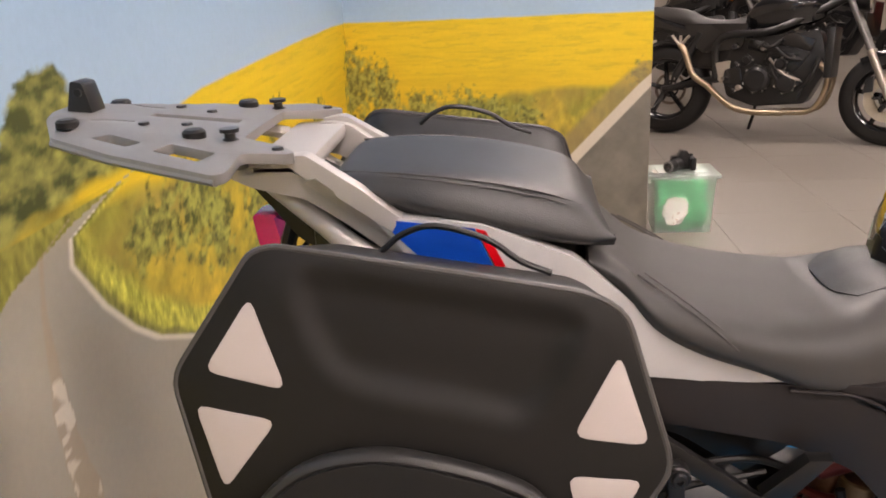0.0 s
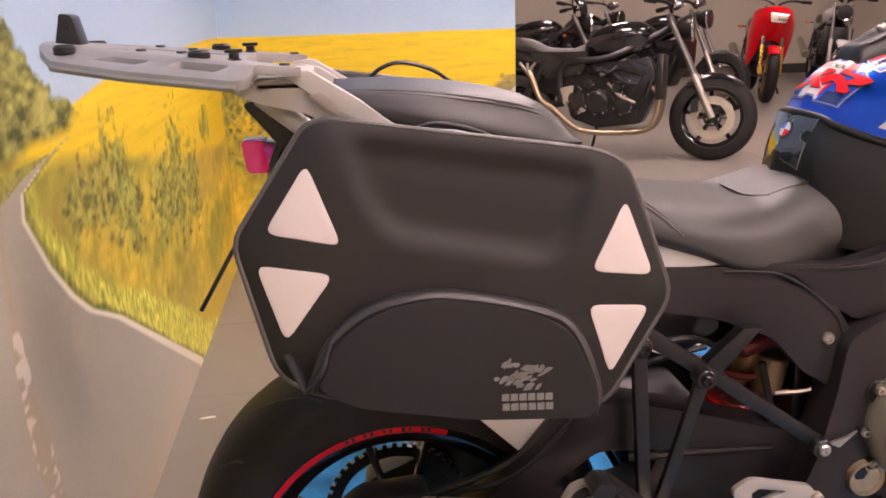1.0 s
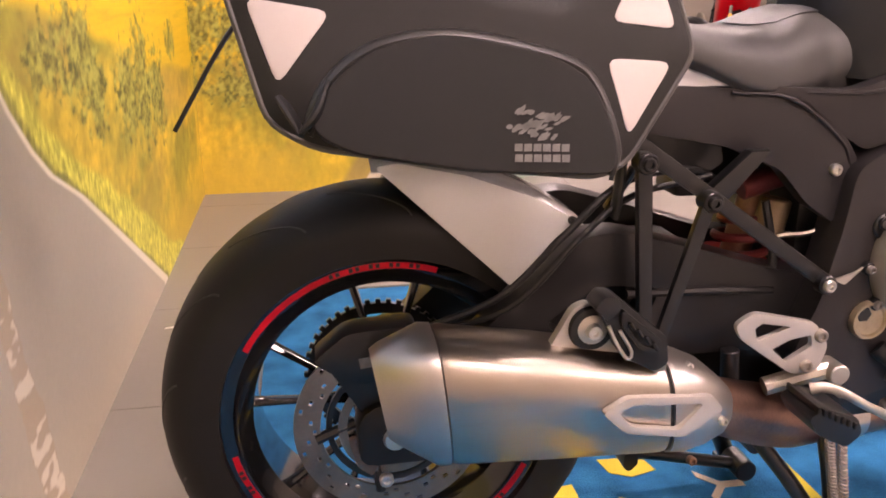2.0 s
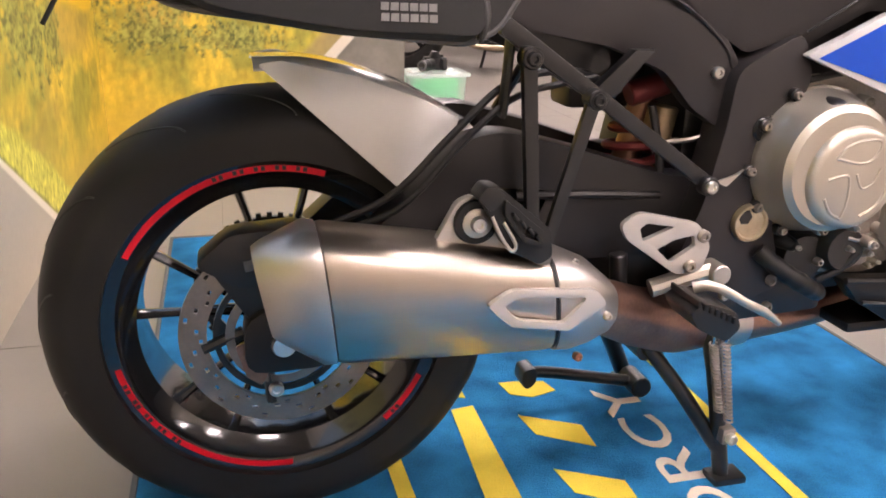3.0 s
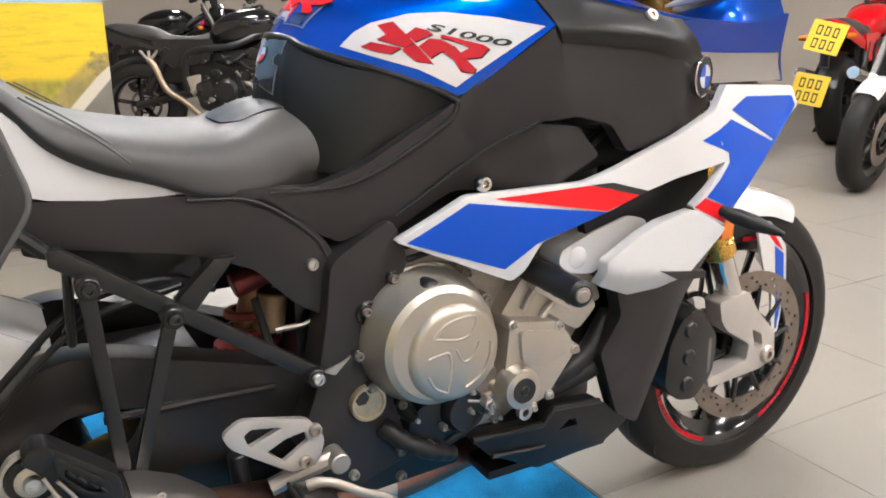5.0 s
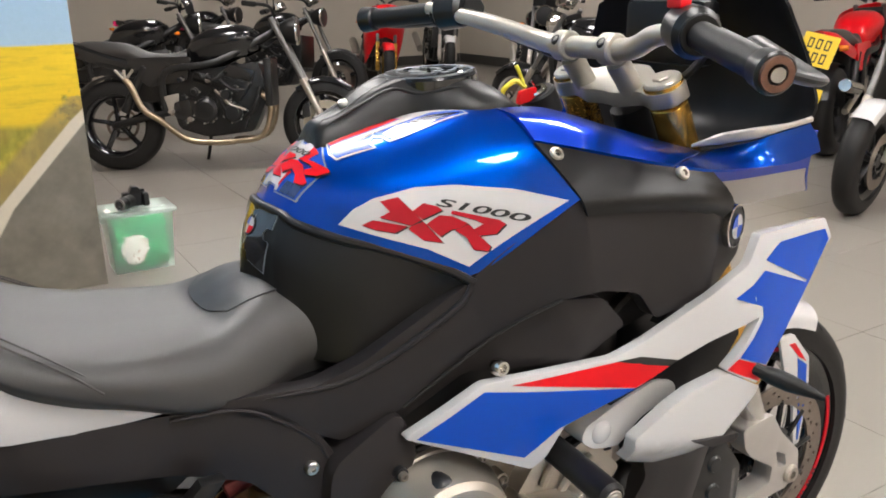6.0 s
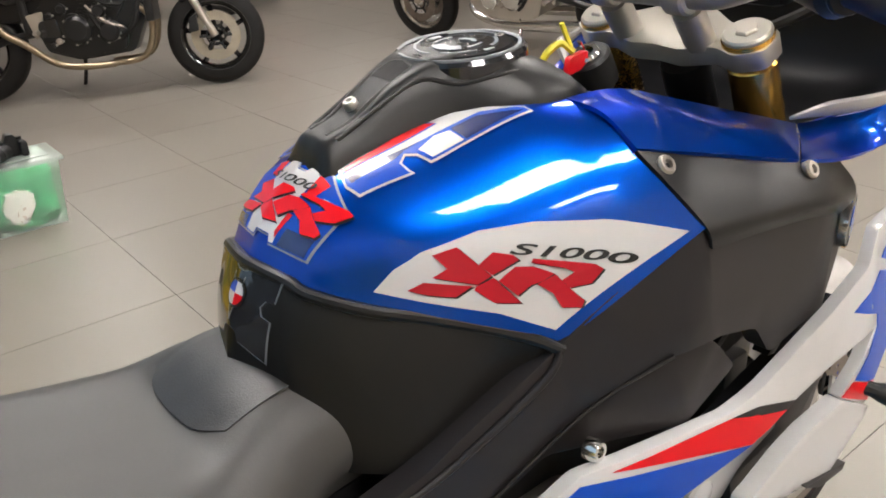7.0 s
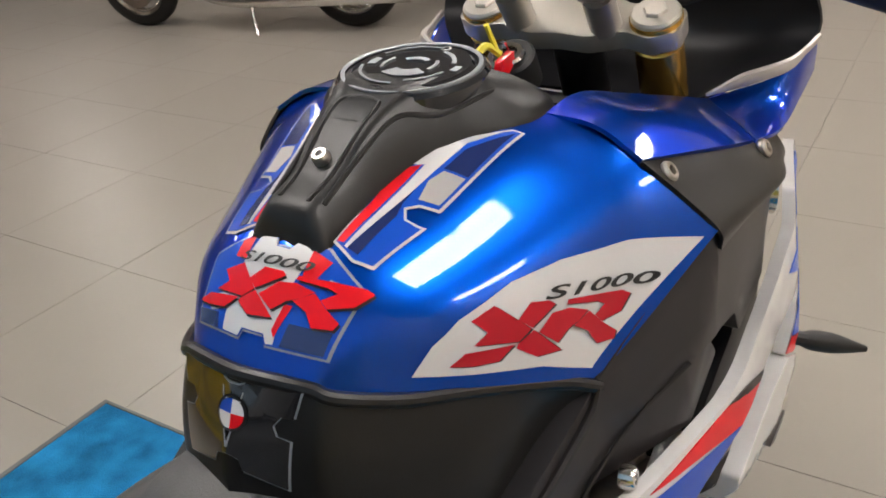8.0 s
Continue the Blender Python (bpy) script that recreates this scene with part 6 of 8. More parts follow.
part("coil_rail", slab(rounded([rail_at(0, 0.012), rail_at(1, 0.012), rail_at(1, -0.010), rail_at(0, -0.010)], 0.003), -0.216, 0.024, [[rail_at(0.06 + 0.31 * i, 0.006), rail_at(0.29 + 0.31 * i, 0.006), rail_at(0.29 + 0.31 * i, -0.004), rail_at(0.06 + 0.31 * i, -0.004)] for i in range(3)], bevel=0.0015), ALU, head)
# added black sheet that darkens the rail's slots
part("coil_rail_back", slab([rail_at(0.02, 0.009), rail_at(0.98, 0.009), rail_at(0.98, -0.007), rail_at(0.02, -0.007)], -0.204, 0.006), BLACK, head)
part("coil_hose", tube([(0.86, -0.19, 0.63), (0.90, -0.215, 0.60), (0.95, -0.21, 0.60), (0.99, -0.19, 0.615)], 0.006, 8), SOFTRUBBER, engine)
part("sump_casting", slab(rounded([(0.792, 0.440), (0.830, 0.470), (0.862, 0.450), (0.866, 0.392), (0.835, 0.370), (0.795, 0.386)], 0.008), -0.198, 0.05, bevel=0.006), ALUDIRTY, engine)
for x, z, r in ((0.804, 0.434, 0.009), (0.822, 0.458, 0.009), (0.803, 0.402, 0.007), (0.836, 0.394, 0.009), (0.852, 0.380, 0.007), (0.712, 0.412, 0.009)):
    part("casting_boss", lathe([(0, -0.022), (r * 0.55, -0.022), (r * 0.6, -0.016), (r, -0.012), (r * 1.5, 0.02), (0, 0.02)], (x, -0.190, z), (0, 1, 0), 18), ALUDIRTY if x > 0.75 else BLACK, engine)
    bolt((x, -0.211, z), (0, -1, 0), r * 0.45, "bolt", engine, BOLT)
for pts in ([(0.845, 0.52), (0.838, 0.49), (0.842, 0.46)], [(0.93, 0.52), (0.955, 0.545), (0.985, 0.56)], [(0.90, 0.54), (0.915, 0.565), (0.95, 0.58)], [(0.80, 0.418), (0.825, 0.412), (0.85, 0.42)]):
    part("casting_rib", tube([(a, -0.200, c) for a, c in pts], 0.006, 8, 3), ALU, engine)
part("wire_loom", tube([(0.72, -0.172, 0.640), (0.78, -0.178, 0.650), (0.86, -0.180, 0.640), (0.93, -0.185, 0.62)], 0.005, 8), SOFTRUBBER, engine)
part("water_pump", lathe([(0, -0.05), (0.030, -0.05), (0.038, -0.035), (0.040, 0.0), (0, 0.0)], (0.80, -0.155, 0.40), (0, 1, 0), 28), BLACK, engine, "black water pump")
part("oil_filter", lathe([(0, -0.03), (0.034, -0.028), (0.040, -0.015), (0.040, 0.01), (0, 0.01)], (0.745, -0.16, 0.385), (0, 1, 0), 28), BLACK, engine)
# the first, ribbed tube stands in for a ribbed black box
for pts, r in (([(0.672, -0.18, 0.40), (0.70, -0.20, 0.375), (0.74, -0.20, 0.350), (0.785, -0.18, 0.325)], 0.0150), ([(0.77, -0.19, 0.35), (0.80, -0.20, 0.370), (0.82, -0.205, 0.395)], 0.006), ([(0.95, -0.18, 0.40), (1.02, -0.19, 0.43), (1.09, -0.17, 0.49)], 0.016), ([(0.97, -0.17, 0.38), (1.06, -0.18, 0.41), (1.10, -0.17, 0.44)], 0.018)):
    part("coolant_hose", tube(pts, r, 12, 6, radii=[r * (1.0 if i % 2 else 0.82) for i in range(13)] if r == 0.0150 else None), SOFTRUBBER, engine)
for x, z in ((0.762, 0.382), (0.815, 0.377), (0.74, 0.36), (0.85, 0.372)):
    bolt((x, -0.196, z), (0, -1, 0), 0.006, "bolt", engine, ALUDIRTY, 0.008)


# ---- seats and tail
rider_rows = []
for x, pts in ((0.215, [(0, .920), (.08, .918), (.115, .914), (.132, .906), (.125, .898)]), (0.252, [(0, .890), (.09, .895), (.128, .898), (.147, .885), (.140, .870)]), (0.290, [(0, .864), (.10, .866), (.136, .863), (.151, .842), (.142, .826)]), (0.34, [(0, .848), (.105, .846), (.142, .836), (.152, .812), (.141, .796)]),
                (0.40, [(0, .836), (.105, .833), (.146, .815), (.153, .788), (.142, .775)]), (0.46, [(0, .829), (.100, .826), (.142, .803), (.149, .764), (.138, .750)]), (0.51, [(0, .828), (.09, .826), (.132, .800), (.142, .758), (.13, .742)]), (0.560, [(0, .849), (.072, .843), (.112, .812), (.126, .764), (.115, .742)]), (0.598, [(0, .860), (.058, .850), (.096, .820), (.110, .776), (.100, .744)]), (0.640, [(0, .866), (.053, .853), (.093, .822), (.106, .782), (.095, .745)])):
    rider_rows.append([(x, -y, z) for y, z in pts])
seat = part("rider_seat", skin(rider_rows, 7, 6, True, 0.006), LEATHER, bike, "black vinyl rider seat with stitched edges", sharp=1.2)
flap_rows = [[(0.508, 0, 0.831), (0.512, -0.042, 0.831), (0.530, -0.070, 0.835)], [(0.55, 0, 0.850), (0.552, -0.045, 0.848), (0.566, -0.070, 0.8465)], [(0.600, 0, 0.864), (0.600, -0.04, 0.859), (0.606, -0.066, 0.850)]]
part("seat_flap", skin(flap_rows, 4, 4, True, 0.003), LEATHER2, seat, "smooth grey seat nose flap")
part("stitch", both(tube([(0.270, -0.118, 0.884), (0.305, -0.132, 0.861), (0.345, -0.146, 0.833), (0.375, -0.153, 0.806)], 0.0013, 6)), PIPING, seat)
part("stitch", both(tube([(0.278, -0.112, 0.884), (0.313, -0.127, 0.861), (0.353, -0.142, 0.832), (0.383, -0.1505, 0.806)], 0.0011, 6)), PIPING, seat)
pil_rows = []
for x, pts in ((-0.078, [(0, .985), (.045, .984), (.058, .982), (.06, .978), (.055, .972)]), (-0.055, [(0, 1.006), (.06, 1.005), (.095, 1.002), (.108, .994), (.100, .984)]), (0.02, [(0, 1.006), (.085, 1.005), (.118, .999), (.133, .977), (.12, .962)]), (0.10, [(0, .999), (.09, .998), (.124, .989), (.143, .959), (.125, .943)]),
                (0.165, [(0, .988), (.09, .986), (.126, .975), (.145, .943), (.125, .929)]), (0.212, [(0, .972), (.085, .970), (.122, .960), (.143, .935), (.125, .922)]), (0.243, [(0, .922), (.08, .926), (.115, .931), (.137, .934), (.12, .920)])):
    pil_rows.append([(x, -y, z) for y, z in pts])
pillion = part("pillion_seat", skin(pil_rows, 7, 6, True, 0.006), LEATHER2, bike, "dark grey vinyl pillion seat with stitched edge", sharp=1.2)
part("stitch", both(tube([(-0.06, -0.090, 1.004), (0.02, -0.110, 1.003), (0.10, -0.117, 0.994), (0.165, -0.119, 0.981), (0.208, -0.116, 0.965)], 0.0012, 6)), PIPING, pillion)
part("stitch", both(tube([(-0.06, -0.095, 1.002), (0.02, -0.116, 1.000), (0.10, -0.123, 0.990), (0.165, -0.125, 0.977), (0.208, -0.122, 0.961)], 0.0011, 6)), PIPING, pillion)

tailp = slab(rounded([(-0.02, 0.965), (0.10, 0.955), (0.20, 0.915), (0.250, 0.872), (0.290, 0.832), (0.340, 0.803), (0.400, 0.781), (0.458, 0.768), (0.460, 0.760), (0.36, 0.760), (0.281, 0.770), (0.20, 0.80), (0.06, 0.87)], 0.006), lambda x, z: -0.147 + 0.06 * max(0, 0.1 - x) + 0.07 * min(0.13, max(0, x - 0.20)), 0.02, fine=0.03, bevel=0.005)
tail = part("tail_panel", both(tailp), WHITE, bike, "white tail panel with a blue and red flash")
part("blue_flash", both(slab([(-0.012, 0.962), (0.092, 0.951), (0.115, 0.900), (0.03, 0.92)], lambda x, z: -0.1482 + 0.06 * max(0, 0.1 - x), 0.0008, fine=0.04)), BLUE_FLAT, tail)
part("red_flash", both(slab([(0.093, 0.951), (0.104, 0.948), (0.124, 0.908), (0.116, 0.902)], lambda x, z: -0.1484 + 0.06 * max(0, 0.1 - x), 0.0008)), RED, tail)
rail = slab(rounded([(-0.185, 1.012), (-0.108, 1.028), (-0.078, 1.022), (-0.002, 0.965), (0.060, 0.915), (0.040, 0.900), (-0.002, 0.918), (-0.046, 0.950), (-0.094, 0.982), (-0.150, 0.995)], 0.010), lambda x, z: -0.125 - 0.10 * max(0, x + 0.05), 0.028, bevel=0.008)
rails = part("grab_rail", both(rail), CASTGREY, bike, "grey cast tail frame with grab rails")
part("rail_groove", both(slab([(-0.09, 1.003), (-0.078, 1.008), (0.03, 0.928), (0.022, 0.922)], -0.137, 0.004)), CASTCAP, rails)
part("rail_upper", both(slab(rounded([(-0.120, 1.030), (-0.088, 1.033), (-0.030, 0.996), (0.045, 0.938), (0.052, 0.926), (0.038, 0.924), (-0.036, 0.974), (-0.094, 1.010)], 0.006), lambda x, z: -0.133 - 0.12 * max(0, x + 0.09) + 0.7 * max(0, x - 0.005), 0.022, fine=0.04, bevel=0.006, segments=3)), CASTGREY, rails)
part("rail_cross", box(-0.155, -0.085, -0.125, 0.125, 1.005, 1.025, 0.008), CASTGREY, rails)
part("rail_lower", both(tube([(-0.15, -0.08, 1.00), (-0.09, -0.10, 0.955), (-0.03, -0.12, 0.915), (0.05, -0.13, 0.89)], 0.013, 12, 5)), CASTGREY, rails)
part("tail_cover", both(slab(rounded([(-0.178, 0.990), (-0.13, 0.998), (-0.07, 0.965), (0.0, 0.90), (-0.06, 0.880), (-0.12, 0.915), (-0.15, 0.955)], 0.01), -0.060, 0.06, bevel=0.012)), BLACK, bike, "black tail underside")
lens = part("tail_light", slab(rounded([(-0.186, 0.938), (-0.155, 0.938), (-0.148, 0.895), (-0.180, 0.895)], 0.006), -0.030, 0.06, bevel=0.006), REDLENS, bike, "red tail light lens")
part("lens_side", slab(rounded([(-0.158, 0.936), (-0.142, 0.930), (-0.136, 0.898), (-0.150, 0.896)], 0.004), -0.034, 0.068, bevel=0.004), PINKLENS, lens)
part("plate_holder", tube([(-0.12, -0.02, 0.90), (-0.19, -0.02, 0.82), (-0.262, -0.02, 0.705)], 0.0032, 8, 3, flat=1.0), BLACK, bike, "thin black number plate holder")
part("plate_holder_arm", tube([(-0.13, -0.03, 0.94), (-0.145, -0.035, 0.89), (-0.14, -0.03, 0.86)], 0.010, 8, 3), BLACK, bike)

# luggage rack
RT = lambda x: 1.036 - 0.108 * (x + 0.10)


def rack_fall(x, y):
    """The plate's outer edges are bent downwards."""
    return 0.36 * max(0.0, abs(y) - (0.046 + 0.484 * (x + 0.388))) if x < -0.12 else 0.0


half = [(-0.415, 0.0), (-0.412, -0.05), (-0.388, -0.092), (-0.30, -0.140), (-0.165, -0.200), (-0.152, -0.195), (-0.148, -0.165), (-0.100, -0.150), (-0.095, -0.142), (-0.115, -0.115), (-0.165, -0.088), (-0.166, 0.0)]
outline = [(x, y) for x, y in half] + [(x, -y) for x, y in half[-2:0:-1]]
slots = []
for s in (1, -1):
    slots += [[(-0.336, -0.102 * s), (-0.284, -0.128 * s), (-0.268, -0.122 * s), (-0.314, -0.098 * s)], [(-0.250, -0.142 * s), (-0.190, -0.171 * s), (-0.174, -0.158 * s), (-0.232, -0.131 * s)], [(-0.352, -0.060 * s), (-0.330, -0.050 * s), (-0.306, -0.050 * s), (-0.306, -0.045 * s), (-0.332, -0.045 * s), (-0.355, -0.056 * s)]]
slots += [[(-0.305, -0.009), (-0.195, -0.011), (-0.195, 0.011), (-0.305, 0.009)]]
rb = flat_mesh(rounded(outline, 0.008), [rounded(s_, 0.004) for s_ in slots], 0.022)
ret = bmesh.ops.extrude_face_region(rb, geom=list(rb.faces))
for v in [g for g in ret["geom"] if isinstance(g, bmesh.types.BMVert)]:
    v.co.z = 0.011
bmesh.ops.recalc_face_normals(rb, faces=rb.faces)
chamfer(rb, 0.0015, 2, 0.8)
for v in rb.verts:
    v.co.z += RT(v.co.x) - 0.009 - rack_fall(v.co.x, v.co.y)
rack = part("luggage_rack", rb, RACK, bike, "grey anodised aluminium luggage rack")
part("rack_skirt", both(tube([(x, y + 0.004, RT(x) - 0.006 - rack_fall(x, y)) for x, y in half[2:5]], 0.005, 8, 1)), RACK, rack)
for x, y in ((-0.375, -0.072), (-0.375, 0.072), (-0.215, -0.105), (-0.215, 0.105)):
    part("rubber_stop", lathe([(0, 0.010), (0.010, 0.010), (0.013, 0.007), (0.013, 0.0), (0, 0.0)], (x, y, RT(x) + 0.001 - rack_fall(x, y)), (0, 0, 1), 20), SOFTRUBBER, rack)
for x, y in ((-0.175, -0.105), (-0.175, 0.105)):
    part("knob", lathe([(0, 0.013), (0.011, 0.013), (0.011, 0.009), (0.006, 0.008), (0.006, 0.003), (0.010, 0.0), (0, 0.0)], (x, y, RT(x) + 0.002), (0, 0, 1), 16), BLACK, rack)
for x, y in ((-0.29, -0.06), (-0.29, 0.06), (-0.115, -0.135), (-0.115, 0.135), (-0.245, 0.045), (-0.245, -0.045)):
    part("screw", lathe([(0, 0.003), (0.006, 0.003), (0.007, 0.0), (0, 0.0)], (x, y, RT(x) + 0.002), (0, 0, 1), 12), BLACK, rack)
tb = slab(rounded([(-0.402, 1.066), (-0.370, 1.066), (-0.378, 1.103), (-0.392, 1.106)], 0.004), -0.018, 0.036, bevel=0.003)
tower = part("lock_bracket", tb, BLACK, rack, "black upright lock bracket")
part("bracket_hole", rod((-0.384, -0.021, 1.092), (-0.384, -0.017, 1.092), 0.005), SOFTRUBBER, tower)
part("rack_support", both(tube([(-0.16, -0.09, 1.015), (-0.26, -0.07, 1.040), (-0.33, -0.06, 1.048)], 0.009, 10, 3)), SILVER, rack)

# ---- front end
cap_top = Vector((1.181, -0.104, 1.046))
axle = Vector((FX, 0, FZ))
down = (Vector((FX - 0.030, -0.104, FZ)) - cap_top).normalized()
fork = part("front_fork", tube([Vector((1.21, 0, 1.01)), Vector((1.21, 0, 1.01)) + down * 0.25], 0.03, 16, 1), BLACK, bike, "gold upside-down front fork")
for s in (1, -1):
    f = lambda v: Vector((v.x, v.y * s, v.z))
    p = lambda d: f(cap_top + down * d)
    part("fork_tube", rod(p(0.02), p(0.56), 0.0275, n=24), GOLD, fork, "gold anodised fork tube")
    part("fork_lower", rod(p(0.555), p(0.70), 0.0225, n=24), CHROME, fork)
    part("fork_collar", rod(p(0.54), p(0.575), 0.031, n=24), GOLD, fork)
    part("cap_ring", lathe([(0, 0.009), (0.0285, 0.009), (0.029, 0.007), (0.029, -0.02), (0, -0.02)], p(-0.004), -down, 32), GOLD, fork)
    part("fork_cap", lathe([(0, 0.015), (0.025, 0.015), (0.0275, 0.0125), (0.0275, 0.0085), (0, 0.0085)], p(-0.004), -down, 32), CHAMPAGNE, fork)
    part("cap_hex", lathe([(0, 0.019), (0.012, 0.019), (0.0135, 0.0175), (0.0135, 0.014), (0, 0.014)], p(-0.004), -down, 6), ALU, fork)
    foot = slab(rounded([(1.402, 0.435), (1.480, 0.445), (1.510, 0.400), (1.566, 0.345), (1.572, 0.295), (1.540, 0.272), (1.392, 0.262), (1.385, 0.282), (1.490, 0.298), (1.495, 0.332), (1.430, 0.372), (1.412, 0.395)], 0.008), -0.128, 0.040, [rounded([(1.500, 0.362), (1.528, 0.348), (1.534, 0.322), (1.512, 0.322)], 0.005)], bevel=0.006)
    if s < 0:
        foot = both_only(foot)
    part("fork_foot", foot, SILVER, fork, "silver cast fork foot")
    part("axle_end", lathe([(0.008, -0.004), (0.015, -0.004), (0.019, 0.0), (0.019, 0.02), (0.008, 0.02), (0.008, -0.004)], (FX, -0.132 * s, FZ), (0, s, 0), 24), ALU, fork)
    cb = slab(rounded([(1.266, 0.300), (1.272, 0.375), (1.300, 0.425), (1.345, 0.440), (1.392, 0.375), (1.388, 0.300), (1.345, 0.255), (1.300, 0.262)], 0.014), -0.136, 0.078, bevel=0.010)
    if s < 0:
        cb = both_only(cb)
    fc = part("front_caliper", cb, BLACK, fork, "black four-piston brake caliper")
    part("caliper_print", slab([(1.372, 0.372), (1.380, 0.373), (1.380, 0.302), (1.373, 0.302)], -0.1362 * s if s > 0 else 0.1355, 0.0008), GREYPRINT, fc)
    for dz in (0.29, 0.345, 0.40):
        part("piston_boss", lathe([(0, -0.006), (0.013, -0.006), (0.016, -0.002), (0.016, 0.004), (0, 0.004)], (1.322, -0.135 * s, dz), (0, s, 0), 18), BLACK, fc)
    part("brake_line", tube([f(Vector((1.32, -0.10, 0.43))), f(Vector((1.33, -0.11, 0.52))), f(Vector((1.34, -0.09, 0.60)))], 0.005, 8), SOFTRUBBER, fc)
    part("reflector", box(1.375, 1.405, (-0.142 if s > 0 else 0.130), (-0.130 if s > 0 else 0.142), 0.565, 0.605, 0.004), AMBER, fork)
triple = slab(rounded([(1.150, 0.0), (1.146, -0.035), (1.16, -0.075), (1.150, -0.105), (1.165, -0.134), (1.20, -0.134), (1.214, -0.105), (1.205, -0.07), (1.23, -0.03), (1.23, 0.03), (1.205, 0.07), (1.214, 0.105), (1.20, 0.134), (1.165, 0.134), (1.150, 0.105), (1.16, 0.075), (1.146, 0.035)], 0.008), 0.0, 0.024, [], bevel=0.005)
moved(triple, Matrix.Translation((0, 0, 0)) @ Matrix(((1, 0, 0, 0), (0, 0, 1, 0), (0, -1, 0, 0), (0, 0, 0, 1))))
moved(triple, Matrix.Translation((1.176, 0, 1.053)) @ Matrix.Rotation(radians(26), 4, "Y").inverted() @ Matrix.Translation((-1.181, 0, 0)))
tc = part("top_yoke", triple, CHAMPAGNE, bike, "cast silver top yoke")
part("steering_nut", lathe([(0.012, 0.010), (0.020, 0.010), (0.026, 0.004), (0.026, -0.004), (0.012, -0.004), (0.012, 0.010)], Vector((1.186, 0, 1.046)), -down, 28), CHROME, tc)
part("stem_bore", rod(Vector((1.186, 0, 1.040)), Vector((1.184, 0, 1.048)), 0.012), BLACK, tc)
for y in (-0.052, 0.052):
    part("riser", tube([(1.165, y, 1.045), (1.135, y, 1.085)], 0.018, 16, 1), CHAMPAGNE, tc)
    part("bar_clamp", rod((1.122, y - 0.014, 1.104), (1.122, y + 0.014, 1.104), 0.023, n=24), CHAMPAGNE, tc)
    bolt((1.106, y, 1.112), (-0.7, 0, 0.7), 0.009, "bolt", tc, BLACK)
bar = part("handlebar", tube([(1.022, 0.30, 1.160), (1.075, 0.19, 1.135), (1.122, 0.09, 1.106), (1.122, 0, 1.104), (1.122, -0.09, 1.106), (1.090, -0.17, 1.128), (1.068, -0.24, 1.135)], 0.0155, 16, 6, radii=[0.011, 0.0145, 0.016, 0.016, 0.016, 0.0145, 0.011]), CHAMPAGNE, bike, "silver tapered handlebar")
for s in (1, -1):
    g0, g1 = Vector((1.070, -0.265 * s, 1.133)), Vector((1.010, -0.405 * s, 1.110))
    gd = (g1 - g0).normalized()
    if s < 0:
        g0, g1 = Vector((1.040, 0.30, 1.152)), Vector((0.985, 0.425, 1.140))
        gd = (g1 - g0).normalized()
    part("grip", rod(g0, g1, 0.0175, n=24), SOFTRUBBER, bar, "black rubber grip")
    part("grip_flange", rod(g0 - gd * 0.006, g0, 0.026, n=24), SOFTRUBBER, bar)
    end = part("bar_end", rod(g1, g1 + gd * 0.030, 0.021, 0.023, n=24), BLACK, bar, "black bar end weight")
    part("bar_end_ring", lathe([(0.011, 0.002), (0.018, 0.002), (0.019, -0.001), (0.011, -0.001), (0.011, 0.002)], g1 + gd * 0.031, gd, 28), HEATED, end)
    part("bar_end_bolt", lathe([(0, 0.003), (0.008, 0.003), (0.009, 0.0), (0, 0.0)], g1 + gd * 0.031, gd, 20), CHROME, end)
    hs = part("switchgear", rod(g0 - gd * 0.060, g0 - gd * 0.005, 0.030, 0.032, n=20, bevel=0.008), BLACK, bar, "black handlebar switch housing")
    if s > 0:
        part("kill_switch", box(-0.010, 0.010, -0.012, 0.012, 0.0, 0.014, 0.004), RED, hs).matrix_basis = Matrix.Translation(g0 - gd * 0.045 + Vector((-0.014, 0, 0.024)))
    part("cable", tube([g0 - gd * 0.04 + Vector((0.02, 0, -0.01)), g0 - gd * 0.09 + Vector((0.06, 0.0, -0.05)), (1.24, -0.06 * s, 1.04)], 0.006, 8), SOFTRUBBER, hs)
    lv = tube([g0 + Vector((0.045, 0, 0.0)) - gd * 0.03, g0 + Vector((0.060, 0, -0.006)) + gd * 0.05, g1 + Vector((0.050, 0, -0.010)) + gd * 0.02], 0.008, 10, 5, flat=0.6)
    part("lever", lv, BLACK, bar, "black hand lever")
    part("lever_perch", rod(g0 - gd * 0.075, g0 + Vector((0.045, 0, 0)) - gd * 0.03, 0.018), BLACK, bar)
    part("hand_guard", tube([g1 + gd * 0.022 + Vector((0.006, 0, 0)), g1 + gd * 0.03 + Vector((0.06, 0, -0.01)), g1 + Vector((0.10, 0.03 * s, -0.01)), g0 + Vector((0.10, 0, -0.01))], 0.014, 12, 6, flat=0.5), BLACK, bar)
lock = part("ignition_lock", rod((1.05, 0, 1.010), (1.03, 0, 1.046), 0.026, n=24), SOFTRUBBER, bike, "black ignition lock")
part("lock_ring", lathe([(0.010, 0.003), (0.015, 0.003), (0.017, 0.0), (0.010, 0.0)], (1.028, 0, 1.047), (-0.45, 0, 0.9), 24), CHROME, lock)
key = thing("ignition_key", "steel key with a red and yellow plastic tag, in the lock", "key")
part("key_blade", tube([(1.030, 0, 1.045), (1.020, 0.002, 1.062)], 0.004, 8, 1, flat=0.4), CHROME, key)
part("key_tag", slab(rounded([(0.990, 1.030), (1.020, 1.036), (1.022, 1.054), (0.994, 1.050)], 0.004), -0.010, 0.008, bevel=0.002), RED, key, "red plastic tag")
